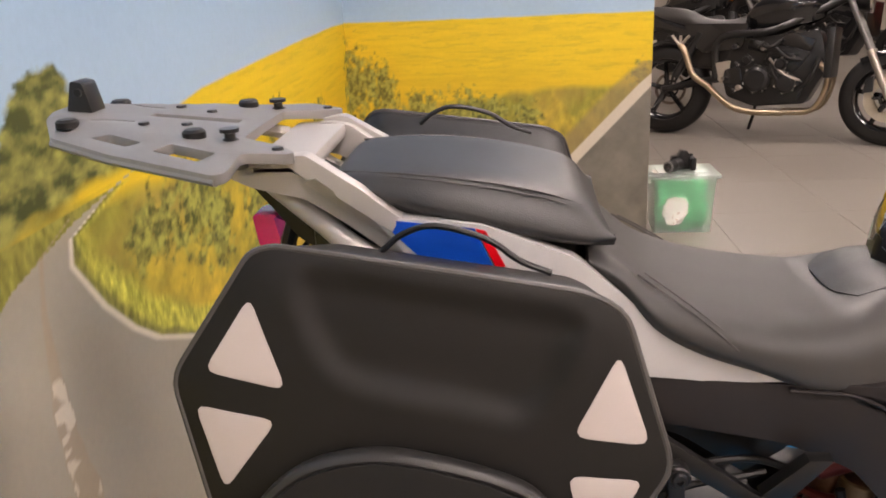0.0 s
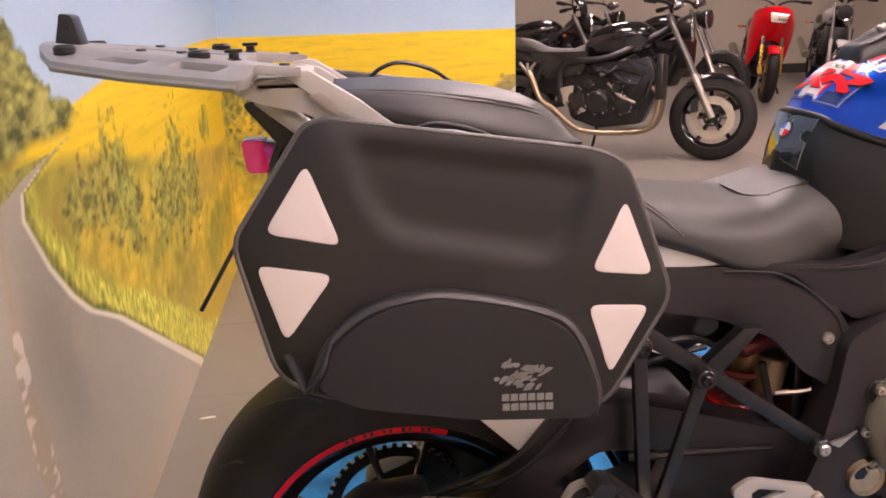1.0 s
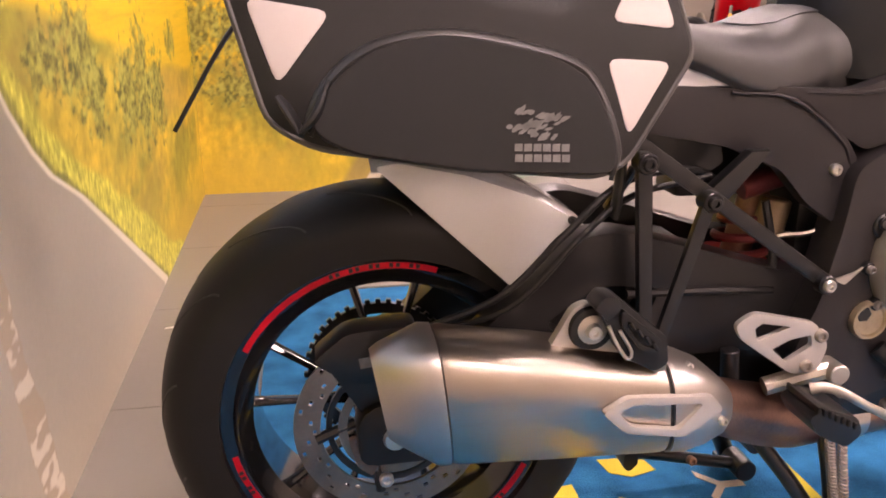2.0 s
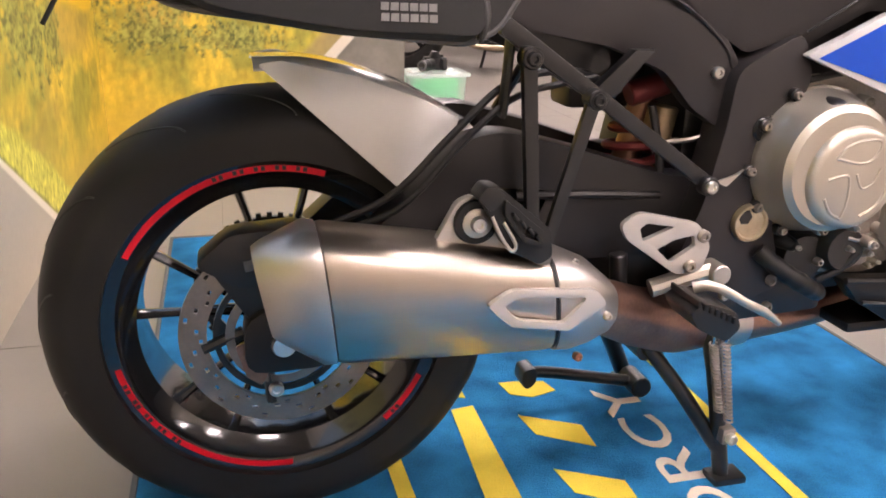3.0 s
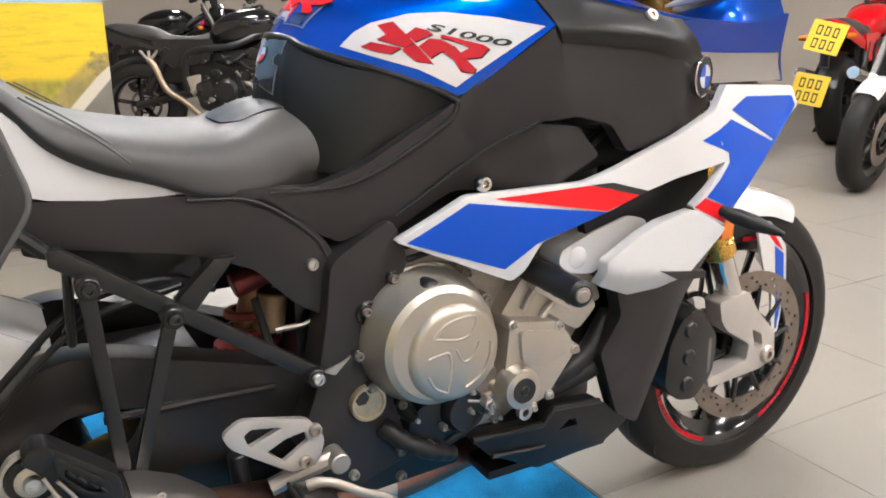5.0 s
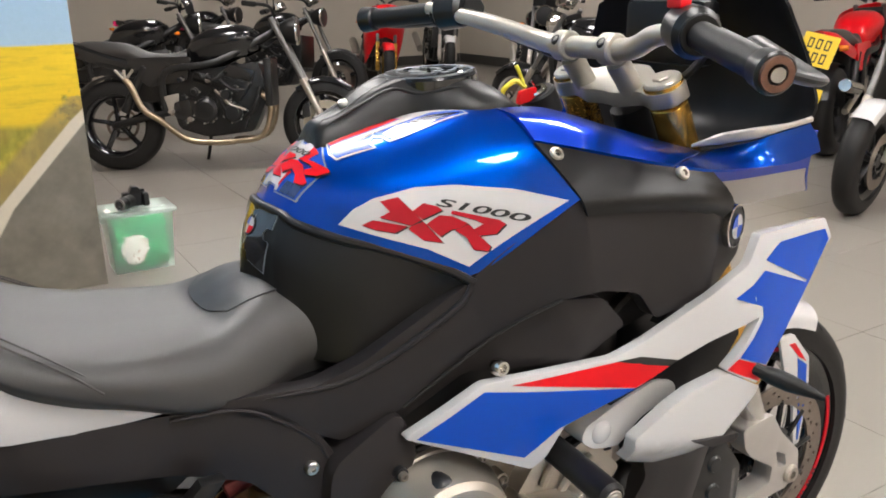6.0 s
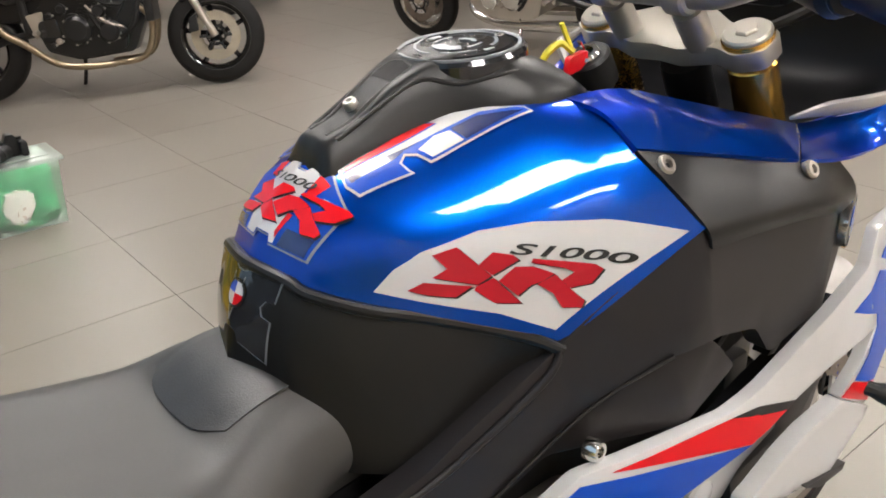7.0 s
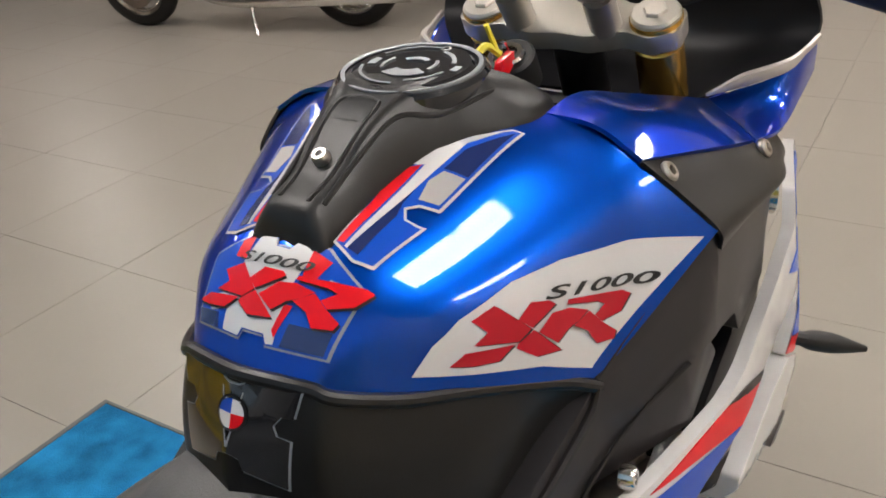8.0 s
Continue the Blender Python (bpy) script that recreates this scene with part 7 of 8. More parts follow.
part("key_cord", tube([(1.010, 0.000, 1.052), (1.000, 0.010, 1.062), (0.985, 0.015, 1.054), (0.978, 0.020, 1.040)], 0.004, 6), YELLOW, key, "yellow cord")
part("key_cord", tube([(1.008, 0.002, 1.055), (1.004, 0.006, 1.070), (0.998, 0.008, 1.084)], 0.003, 6), YELLOW, key)

front_wheel = wheel("front_wheel", FX, FZ, 0.300, 0.060, 0.233, 0.050, bike, "worn black front tyre")
tape(front_wheel, 0.2215, -0.0500, FX, FZ, [(179, 251), (296, 378), (57, 92)])
spokes(FX, FZ, 0.04, 0.190, -0.012, front_wheel, 5, 54, 15, 0.010)
part("hub", lathe([(0, -0.07), (0.03, -0.07), (0.04, -0.05), (0.04, 0.05), (0.03, 0.07), (0, 0.07)], (FX, 0, FZ), (0, 1, 0), 32), GLOSSBLACK, front_wheel)
for y in (-0.078, 0.073):
    part("brake_disc", drilled_disc(0.118, 0.160, y, FX, FZ, 0.005, 112, 8), DISC, front_wheel, "drilled steel brake disc")
    part("disc_carrier", hoop(0.060, 0.072, y, 0.006, FX, FZ, 0, 360, 40), BLACK, front_wheel)
    for i in range(10):
        a = radians(36 * i)
        part("carrier_arm", tube([(FX + 0.066 * math.cos(a), y + 0.002, FZ + 0.066 * math.sin(a)), (FX + 0.124 * math.cos(a + 0.12), y + 0.002, FZ + 0.124 * math.sin(a + 0.12))], 0.006, 6, 1), BLACK, front_wheel)
fr = []
for t in (64, 80, 96, 112, 128):
    a = radians(t)
    r = 0.318
    fr.append([(FX + (r - d) * math.cos(a), -y, FZ + (r - d) * math.sin(a)) for y, d in ((0, -0.002), (0.035, 0.004), (0.058, 0.022), (0.066, 0.048))])
fender = part("front_fender", skin(fr, 6, 4, True, 0.003), WHITE, bike, "white front mudguard with a blue blade")
for s in (1, -1):
    bl = slab(rounded([(1.545, 0.560), (1.585, 0.560), (1.640, 0.500), (1.652, 0.420), (1.640, 0.300), (1.625, 0.300), (1.610, 0.40), (1.575, 0.47)], 0.006), -0.076, 0.006, fine=0.06, bevel=0.002)
    part("fender_blade", bl if s > 0 else both_only(bl), WHITE, fender)
    b2 = slab([(1.605, 0.505), (1.634, 0.485), (1.643, 0.420), (1.636, 0.32), (1.632, 0.32), (1.622, 0.41)], -0.0772, 0.001)
    part("blue_flash", b2 if s > 0 else both_only(b2), BLUE_FLAT, fender)
    b3 = slab([(1.575, 0.540), (1.592, 0.540), (1.632, 0.492), (1.607, 0.508)], -0.0772, 0.001)
    part("red_flash", b3 if s > 0 else both_only(b3), RED, fender)

# ---- soft-shell panniers on the carrier
def depth_in(poly, a, c):
    """How far a point lies inside a polygon; negative outside."""
    best, odd = 9.0, False
    for (x0, y0), (x1, y1) in zip(poly, poly[1:] + poly[:1]):
        dx, dy = x1 - x0, y1 - y0
        k = min(1.0, max(0.0, ((a - x0) * dx + (c - y0) * dy) / (dx * dx + dy * dy + 1e-12)))
        best = min(best, math.hypot(a - x0 - k * dx, c - y0 - k * dy))
        if (y0 > c) != (y1 > c) and a < x0 + (c - y0) / (y1 - y0) * dx:
            odd = not odd
    return best if odd else -best


def pannier(side, label):
    u, v = Vector((1, -0.03, 0)).normalized(), Vector((0, 0.25, 1)).normalized()
    n = u.cross(v).normalized()
    o = Vector((0.05, -0.39, 0.85))
    m = Matrix(((u.x, -n.x, v.x, o.x), (u.y, -n.y, v.y, o.y), (u.z, -n.z, v.z, o.z), (0, 0, 0, 1)))
    top = thing("pannier", label, "pannier", None, "panniers")

    def add(name, bm, material, parent, text=""):
        moved(bm, m)
        return part(name, bm if side > 0 else both_only(bm), material, parent, text)

    octo = [(-0.213, 0.045), (-0.140, 0.152), (-0.120, 0.157), (0.142, 0.116), (0.171, 0.100), (0.207, -0.028), (0.140, -0.125), (0.112, -0.138), (0.0, -0.126), (-0.140, -0.105), (-0.179, -0.082)]
    tris = [[(-0.140, 0.116), (-0.183, 0.052), (-0.111, 0.036)], [(-0.193, 0.023), (-0.120, 0.010), (-0.169, -0.052)], [(0.165, 0.068), (0.126, -0.001), (0.189, -0.008)], [(0.121, -0.033), (0.184, -0.037), (0.140, -0.104)]]
    recess = [(-0.102, 0.138), (-0.094, 0.085), (-0.066, 0.044), (0.0, 0.030), (0.085, 0.012), (0.108, 0.030), (0.137, 0.090), (0.126, 0.100)]
    pocket = [(-0.145, -0.092), (-0.128, -0.058), (-0.095, -0.030), (-0.055, -0.018), (-0.01, -0.017), (0.065, -0.034), (0.100, -0.055), (0.120, -0.110), (0.116, -0.137), (0.0, -0.131), (-0.11, -0.112)]
    rim_line, dip = rounded(octo, 0.016), rounded(recess, 0.024)

    def face_y(a, c):
        """The moulded front: crowned in the middle, softly sunk at the recess."""
        crown = min(1.0, max(0.0, depth_in(rim_line, a, c) / 0.05))
        sink = min(1.0, max(0.0, depth_in(dip, a, c) / 0.024 + 0.35))
        return 0.003 - 0.006 * crown * (2 - crown) + 0.0075 * sink * sink * (3 - 2 * sink)

    shell = slab(rounded(octo, 0.014), 0.012, 0.185, bevel=0.012)
    for w_ in shell.verts:
        if w_.co.y > 0.1:
            w_.co.x *= 0.95
            w_.co.z *= 0.92 if w_.co.z > 0 else 0.55
    add("shell", shell, FABRIC, top)
    add("face", slab(rim_line, face_y, 0.014, fine=0.010, bevel=0.005, segments=3), FABRIC, top)
    for t in tris:
        add("reflective_panel", slab(rounded(t, 0.012), lambda a, c: face_y(a, c) - 0.0010, 0.003, fine=0.014, bevel=0.0008), REFLECT, top, "pale pinkish-grey reflective triangle")
    loop = [(a, 0.005, c) for a, c in rounded(octo, 0.016)]
    add("edge_piping", tube(loop + [loop[0]], 0.0032, 8, 1, closed=False), PIPING, top, "grey edge piping")
    pk = add("pocket", slab(rounded(pocket, 0.02), -0.030, 0.032, bevel=0.016, segments=4), FABRICDARK, top, "black zipped outer pocket")
    arch = [(a * 1.01, -0.016, c) for a, c in pocket[:9]]
    add("zip", tube(arch, 0.0095, 12, 5, flat=0.8, radii=[0.005, 0.009, 0.0105, 0.0105, 0.0095, 0.008, 0.005]), ZIPTAPE, pk, "padded zip cover")
    add("zip_seam", tube([(a * 0.975, y - 0.0085, c - 0.005) for a, y, c in arch], 0.0022, 6, 5), FABRICDARK, pk)
    add("zip_pull", tube([(-0.126, -0.022, -0.052), (-0.136, -0.030, -0.078), (-0.150, -0.030, -0.094)], 0.0075, 10, 4, flat=0.55, radii=[0.005, 0.008, 0.007, 0.004]), SOFTRUBBER, pk)
    add("zip_pull", tube([(-0.168, -0.010, -0.062), (-0.158, -0.016, -0.078), (-0.150, -0.026, -0.096)], 0.0075, 10, 4, flat=0.55, radii=[0.005, 0.008, 0.007, 0.004]), SOFTRUBBER, pk)
    # the printed emblem and lettering, as plain bars and patches
    rnd = random.Random(5)
    for i in range(46):
        ang, rad = rnd.uniform(0, 2 * math.pi), math.sqrt(rnd.random())
        a, c = 0.047 + 0.027 * rad * math.cos(ang), -0.091 + 0.011 * rad * math.sin(ang) + 0.004 * math.cos(ang * 3)
        w, h = rnd.uniform(0.0030, 0.0062), rnd.uniform(0.0012, 0.0022)
        tlt = 0.5 + rnd.uniform(-0.5, 0.5)
        pts = [(a + p * w * math.cos(tlt) - q * h * math.sin(tlt), c + p * w * math.sin(tlt) + q * h * math.cos(tlt)) for p, q in ((-1, 0), (-0.4, -1), (0.5, -0.8), (1, 0), (0.4, 0.9), (-0.5, 0.8))]
        add("emblem_patch", slab(pts, -0.0312, 0.0008), GREYPRINT, pk)
    for c0, count in ((-0.1145, 6), (-0.1235, 6)):
        for i in range(count):
            a = 0.028 + 0.0082 * i
            add("lettering_bar", slab([(a, c0 - 0.0003 * i), (a + 0.0068, c0 - 0.0003 * (i + 1)), (a + 0.0072, c0 + 0.0062 - 0.0003 * i), (a + 0.0006, c0 + 0.0062 - 0.0003 * i)], -0.0312, 0.0008), GREYPRINT, pk)
    deep, up = (0.15, 0.0) if side > 0 else (0.07, 0.022)
    add("carry_handle", tube([(-0.055, deep, 0.138 + up), (-0.032, deep, 0.156 + up), (0.0, deep, 0.164 + up), (0.05, deep, 0.151 + up), (0.085, deep, 0.128 + up), (0.115, deep, 0.116 + up)], 0.0055, 10, 6, flat=0.6), SOFTRUBBER, top, "black carry handle")
    return top


pannier(1, "black soft-shell pannier with pale triangular panels, outer pocket")
pannier(-1, "black soft-shell pannier behind the seat, seen from above")


# ---- the other motorcycles of the showroom
FORKLEG = surface("dull_alloy_fork_leg", (0.19, 0.185, 0.18), 0.4, 0.8, 0.2, 10, 300, 0.1)

def other_bike(label, m, paint, accent, rim, seat_mat=None, fairing=False, naked=True, cruiser=False, exhaust="low", plate=False, screen=False, disc=DISC, pipes=HEATED, wires=False, group="showroom motorcycles"):
    """A road motorcycle at rest: rear axle over the origin of its pose, front ahead along x."""
    t = thing("parked_motorcycle", label, "motorcycle", m, group)
    wb, r = (1.62, 0.315) if cruiser else (1.43, 0.31)
    fx = wb
    for name, cx, half, rr in (("rear_wheel", 0.0, 0.088, r), ("front_wheel", fx, 0.060, 0.300)):
        cz = rr
        w = part(name, lathe([(0.212, -half * 0.7), (0.218, -half * 0.72), (0.205, -half * 0.66), (0.186, -half * 0.4), (0.182, 0), (0.186, half * 0.4), (0.205, half * 0.66), (0.218, half * 0.72)], (cx, 0, cz), (0, 1, 0), 48), rim, t)
        prof = [(0.212, -half * 0.72)]
        for i in range(13):
            a = math.pi * i / 12
            prof.append((0.215 + (rr - 0.215) * math.sin(a) ** 0.62, -half * math.copysign(abs(math.cos(a)) ** 0.8, math.cos(a))))
        prof.append((0.212, half * 0.72))
        part("tyre", lathe(prof, (cx, 0, cz), (0, 1, 0), 56), RUBBER, w)
        part("hub", rod((cx, -0.07, cz), (cx, 0.07, cz), 0.035, n=20), rim, w)
        for i in range(24 if wires else 5):
            a = 2 * math.pi * i / (24 if wires else 5) + 0.3
            rs = 0.003 if wires else 0.024
            part("spoke", tube([(cx + 0.03 * math.cos(a), 0.02 * (-1) ** i, cz + 0.03 * math.sin(a)), (cx + 0.19 * math.cos(a + 0.12), 0, cz + 0.19 * math.sin(a + 0.12))], rs, 6, 1, flat=0.7), rim if not wires else CHROME, w)
        for y in ((-0.075, 0.070) if cx else (0.07,)):
            part("brake_disc", hoop(0.095, 0.150 if cx else 0.115, y, 0.005, cx, cz, 0, 360, 40), disc if cx else DISC, w)
            part("disc_carrier", hoop(0.05, 0.062, y, 0.006, cx, cz, 0, 360, 30), BLACK, w)
            for i in range(6):
                a = radians(60 * i)
                part("carrier_arm", tube([(cx + 0.055 * math.cos(a), y, cz + 0.055 * math.sin(a)), (cx + 0.10 * math.cos(a), y, cz + 0.10 * math.sin(a))], 0.009, 6, 1), BLACK, w)
    head = Vector((fx - (0.55 if cruiser else 0.32), 0, 0.98))
    ax = Vector((fx, 0, 0.30))
    fk = part("front_fork", rod(head + Vector((0, -0.10, -0.02)), head + Vector((0, 0.10, -0.02)), 0.028), BLACK, t)
    for s in (-1, 1):
        o = Vector((0, 0.10 * s, 0))
        k = (ax - head)
        part("fork_tube", rod(head + o + k * -0.04, head + o + k * 0.60, 0.019, n=16), FORKLEG, fk)
        part("fork_lower", rod(head + o + k * 0.56, head + o + k * 1.0, 0.024, n=16), ALU if not fairing else GOLD, fk)
        part("caliper", slab(rounded([(fx - 0.155, 0.33), (fx - 0.145, 0.42), (fx - 0.10, 0.44), (fx - 0.095, 0.34)], 0.01), -0.115 if s < 0 else 0.065, 0.05, bevel=0.006), BLACK, fk)
        g0 = head + Vector((-0.02, 0.14 * s, 0.10))
        bar_end = head + Vector((-0.14 if not cruiser else -0.30, 0.38 * s, 0.10 if not cruiser else 0.16))
        part("handlebar", tube([head + Vector((0, 0.02 * s, 0.05)), g0, bar_end], 0.012, 10, 4), CHROME if cruiser else BLACK, fk)
        part("grip", rod(bar_end - (bar_end - g0).normalized() * 0.12, bar_end, 0.018, n=14), SOFTRUBBER, fk)
        if naked or cruiser:
            part("mirror_stem", tube([g0, g0 + Vector((0.0, 0.05 * s, 0.16))], 0.005, 6, 1), BLACK, fk)
            part("mirror", rod(g0 + Vector((0.01, 0.07 * s, 0.18)), g0 + Vector((-0.01, 0.07 * s, 0.18)), 0.05, n=20), BLACK, fk)
    arc = []
    for d in (50, 75, 100, 130):
        a = radians(d)
        arc.append([(fx + (0.315 - q) * math.cos(a), -y, 0.30 + (0.315 - q) * math.sin(a)) for y, q in ((0, 0), (0.05, 0.008), (0.068, 0.04))])
    part("front_fender", skin(arc, 4, 3, True, 0.003), accent, t)
    # engine with fins, covers, bolts
    ex = 0.62 if not cruiser else 0.70
    core = -0.17 if cruiser else -0.105
    eng = part("engine", slab(rounded([(ex - 0.18, 0.28), (ex - 0.24, 0.48), (ex - 0.10, 0.66), (ex + 0.37, 0.72), (ex + 0.44, 0.50), (ex + 0.32, 0.25), (ex, 0.22)], 0.03), core, -2 * core, bevel=0.012), BLACK if not cruiser else ALU, t, "dark finned engine" if not cruiser else "polished engine")
    if not cruiser:
        for s in (-1, 1):
            y = lambda d: d if s < 0 else -d - 0.05
            part("crankcase", slab(rounded([(ex - 0.18, 0.30), (ex - 0.16, 0.45), (ex - 0.02, 0.50), (ex + 0.20, 0.46), (ex + 0.31, 0.38), (ex + 0.28, 0.27), (ex + 0.02, 0.235)], 0.03), y(-0.160), 0.05, bevel=0.010), BLACK, eng)
            part("cylinder_block", slab(rounded([(ex + 0.02, 0.49), (ex + 0.24, 0.45), (ex + 0.33, 0.58), (ex + 0.13, 0.63)], 0.015), y(-0.140), 0.05, bevel=0.008), BLACK, eng)
            part("cylinder_head", slab(rounded([(ex + 0.11, 0.64), (ex + 0.33, 0.585), (ex + 0.36, 0.66), (ex + 0.20, 0.70)], 0.015), y(-0.150), 0.05, bevel=0.008), GLOSSBLACK, eng)
            part("gearbox_cover", slab(rounded([(ex - 0.20, 0.37), (ex - 0.19, 0.46), (ex - 0.09, 0.48), (ex - 0.07, 0.38), (ex - 0.13, 0.33)], 0.02), y(-0.172), 0.05, bevel=0.010), GLOSSBLACK, eng)
            part("throttle_body", rod((ex - 0.06, 0.11 * s, 0.63), (ex + 0.06, 0.12 * s, 0.60), 0.032, n=18), BLACK, eng)
            part("water_hose", tube([(ex + 0.26, 0.15 * s, 0.33), (ex + 0.35, 0.17 * s, 0.42), (ex + 0.39, 0.15 * s, 0.55)], 0.016, 10, 5), SOFTRUBBER, eng)
    for i in range(6):
        part("cylinder_fin", box(ex + 0.03 + 0.012 * i, ex + 0.23 + 0.012 * i, -0.150, 0.150, 0.500 + 0.021 * i, 0.508 + 0.021 * i, 0.002), BLACK if not cruiser else CHROME, eng)
    for cx, cz, rr in ((ex + 0.02, 0.40, 0.085), (ex + 0.20, 0.38, 0.065), (ex + 0.16, 0.50, 0.04)):
        for s in (-1, 1):
            part("engine_cover", lathe([(0, 0.05), (rr * 0.7, 0.048), (rr * 0.95, 0.03), (rr, 0.0), (0, 0)], (cx, 0.165 * s, cz), (0, s, 0), 28), BLACK if not cruiser else CHROME, eng)
            for i in range(6):
                a = radians(60 * i + 20)
                bolt((cx + rr * 1.0 * math.cos(a), 0.175 * s, cz + rr * 1.0 * math.sin(a)), (0, s, 0), 0.008, "bolt", eng, BOLT)
    rnd = random.Random(7)
    for s in (-1, 1):
        for i in range(16):
            cx, cz, rr = rnd.uniform(ex - 0.16, ex + 0.32), rnd.uniform(0.30, 0.66), rnd.uniform(0.012, 0.034)
            part("casing_boss", lathe([(0, 0.030), (rr * 0.6, 0.030), (rr * 0.7, 0.022), (rr, 0.020), (rr, 0.0), (0, 0)], (cx, 0.168 * s, cz), (0, s, 0), 16), BLACK if i % 4 else ALUDIRTY, eng)
            bolt((cx + rr * 1.2, 0.178 * s, cz), (0, s, 0), 0.007, "bolt", eng, BOLT)
        for i in range(5):
            p = Vector((rnd.uniform(ex - 0.2, ex + 0.2), 0.185 * s, rnd.uniform(0.45, 0.75)))
            q = p + Vector((rnd.uniform(0.05, 0.2), 0, rnd.uniform(-0.16, 0.06)))
            part("hose", tube([p, (p + q) / 2 + Vector((0, 0.02 * s, -0.03)), q], rnd.uniform(0.007, 0.013), 8, 4), SOFTRUBBER if i else ALUDIRTY, eng)
        part("frame_tube", tube([head + Vector((0, 0.03 * s, -0.06)), (ex + 0.10, 0.15 * s, 0.72), (0.38, 0.14 * s, 0.66), (0.36, 0.13 * s, 0.40)], 0.020, 10, 5, flat=1.2), BLACK, t)
        part("swingarm", tube([(0.40, 0.10 * s, 0.40), (0.2, 0.11 * s, 0.36), (0.0, 0.11 * s, r)], 0.024, 10, 4), BLACK if not fairing else ALU, t)
        part("footrest", rod((0.42, 0.15 * s, 0.40), (0.42, 0.26 * s, 0.40), 0.013), ALU, t)
        part("footrest_plate", slab(rounded([(0.36, 0.50), (0.46, 0.52), (0.45, 0.40), (0.40, 0.36)], 0.012), 0.15 * s - 0.005, 0.01, bevel=0.003), ALU, t)
        part("shock", rod((0.08, 0.12 * s, 0.40), (0.24, 0.12 * s, 0.70), 0.028), BLACK, t)
    part("side_stand", tube([(ex - 0.02, 0.13, 0.30), (ex - 0.06, 0.24, 0.14), (ex - 0.10, 0.30, 0.012)], 0.012, 8, 3), CHROME if cruiser else BLACK, t)
    part("stand_foot", box(ex - 0.13, ex - 0.07, 0.275, 0.325, 0.004, 0.016, 0.003), CHROME if cruiser else BLACK, t)
    part("battery_box", box(0.14, ex - 0.12, -0.10, 0.10, 0.46, 0.74, 0.03), BLACK, t)
    for s in (-1, 1):
        part("side_cover", slab(rounded([(0.12, 0.76), (ex - 0.06, 0.76), (ex - 0.10, 0.60), (0.26, 0.56), (0.18, 0.64)], 0.03), 0.13 * s - 0.01, 0.02, bevel=0.006), paint, t)
    part("rear_hugger", lathe([(0.325, -0.07), (0.338, -0.03), (0.338, 0.03), (0.325, 0.07)], (0, 0, r), (0, 1, 0), 20, None, -160, -40), BLACK, t)
    part("radiator", box(ex + 0.42, ex + 0.47, -0.17, 0.17, 0.42, 0.74, 0.01), BLACK, t)
    # tank, seat, tail
    tx = ex
    rows = []
    for x, w, zt, zb in ((tx - 0.12, 0.05, 0.80, 0.74), (tx - 0.05, 0.11, 0.90, 0.73), (tx + 0.10, 0.16, 0.96, 0.74), (tx + 0.28, 0.15, 0.97, 0.76), (tx + 0.38, 0.07, 0.92, 0.80)):
        rows.append([(x, 0, zt), (x, -w * 0.6, zt - 0.015), (x, -w, (zt + zb) / 2 + 0.02), (x, -w * 0.75, zb)])
    part("fuel_tank", skin(rows, 5, 5, True, 0.004), paint, t)
    rows = []
    for x, w, zt, zb in ((-0.22, 0.05, 0.87, 0.80), (-0.12, 0.09, 0.88, 0.76), (0.10, 0.12, 0.86, 0.74), (0.25, 0.13, 0.80, 0.70), (0.42, 0.11, 0.79, 0.68), (tx - 0.10, 0.08, 0.82, 0.70)):
        zt -= 0.10 if cruiser else 0
        rows.append([(x, 0, zt), (x, -w * 0.7, zt - 0.008), (x, -w, (zt + zb) / 2), (x, -w * 0.8, zb - (0.08 if cruiser else 0))])
    part("seat", skin(rows, 5, 5, True, 0.004), seat_mat or LEATHER, t)
    rows = []
    for x, w, zt, zb in ((-0.34, 0.04, 0.88, 0.84), (-0.2, 0.10, 0.86, 0.76), (0.05, 0.13, 0.78, 0.68), (0.35, 0.135, 0.70, 0.62)):
        zt -= 0.08 if cruiser else 0
        rows.append([(x, 0, zt), (x, -w * 0.8, zt - 0.01), (x, -w, zt - 0.05), (x, -w * 0.9, zb - (0.08 if cruiser else 0))])
    part("tail", skin(rows, 4, 4, True, 0.004), paint, t)
    part("tail_light", box(-0.37, -0.33, -0.05, 0.05, 0.80, 0.86, 0.008), REDLENS, t)
    part("rear_fender", tube([(-0.20, 0, 0.76), (-0.33, 0, 0.70), (-0.36, 0, 0.56)], 0.03, 10, 4, flat=1.6), BLACK, t)
    for s in (-1, 1):
        part("indicator", tube([(-0.30, 0.06 * s, 0.76), (-0.31, 0.14 * s, 0.76)], 0.008, 8, 1), BLACK, t)
        part("indicator_lens", rod((-0.31, 0.13 * s, 0.76), (-0.31, 0.185 * s, 0.76), 0.022, 0.016, n=16), AMBER, t)
    if plate:
        for px, py, pz, roll in ((-0.42, -0.02, 0.76, 16), (-0.40, 0.08, 0.42, 12)):
            pb = part("number_plate", slab(rounded([(-0.115, -0.105), (0.115, -0.105), (0.115, 0.105), (-0.115, 0.105)], 0.008), 0.0, 0.004), PLATE, t, "yellow rear number plate")
            pb.matrix_basis = Matrix.Translation((px, py, pz)) @ Matrix.Rotation(radians(18), 4, "Y") @ Matrix.Rotation(radians(roll), 4, "X") @ Matrix.Rotation(radians(-90), 4, "Z")
            part("plate_bracket", tube([(px + 0.02, py, pz + 0.02), (-0.20, 0, 0.74)], 0.012, 8, 1), BLACK, t)
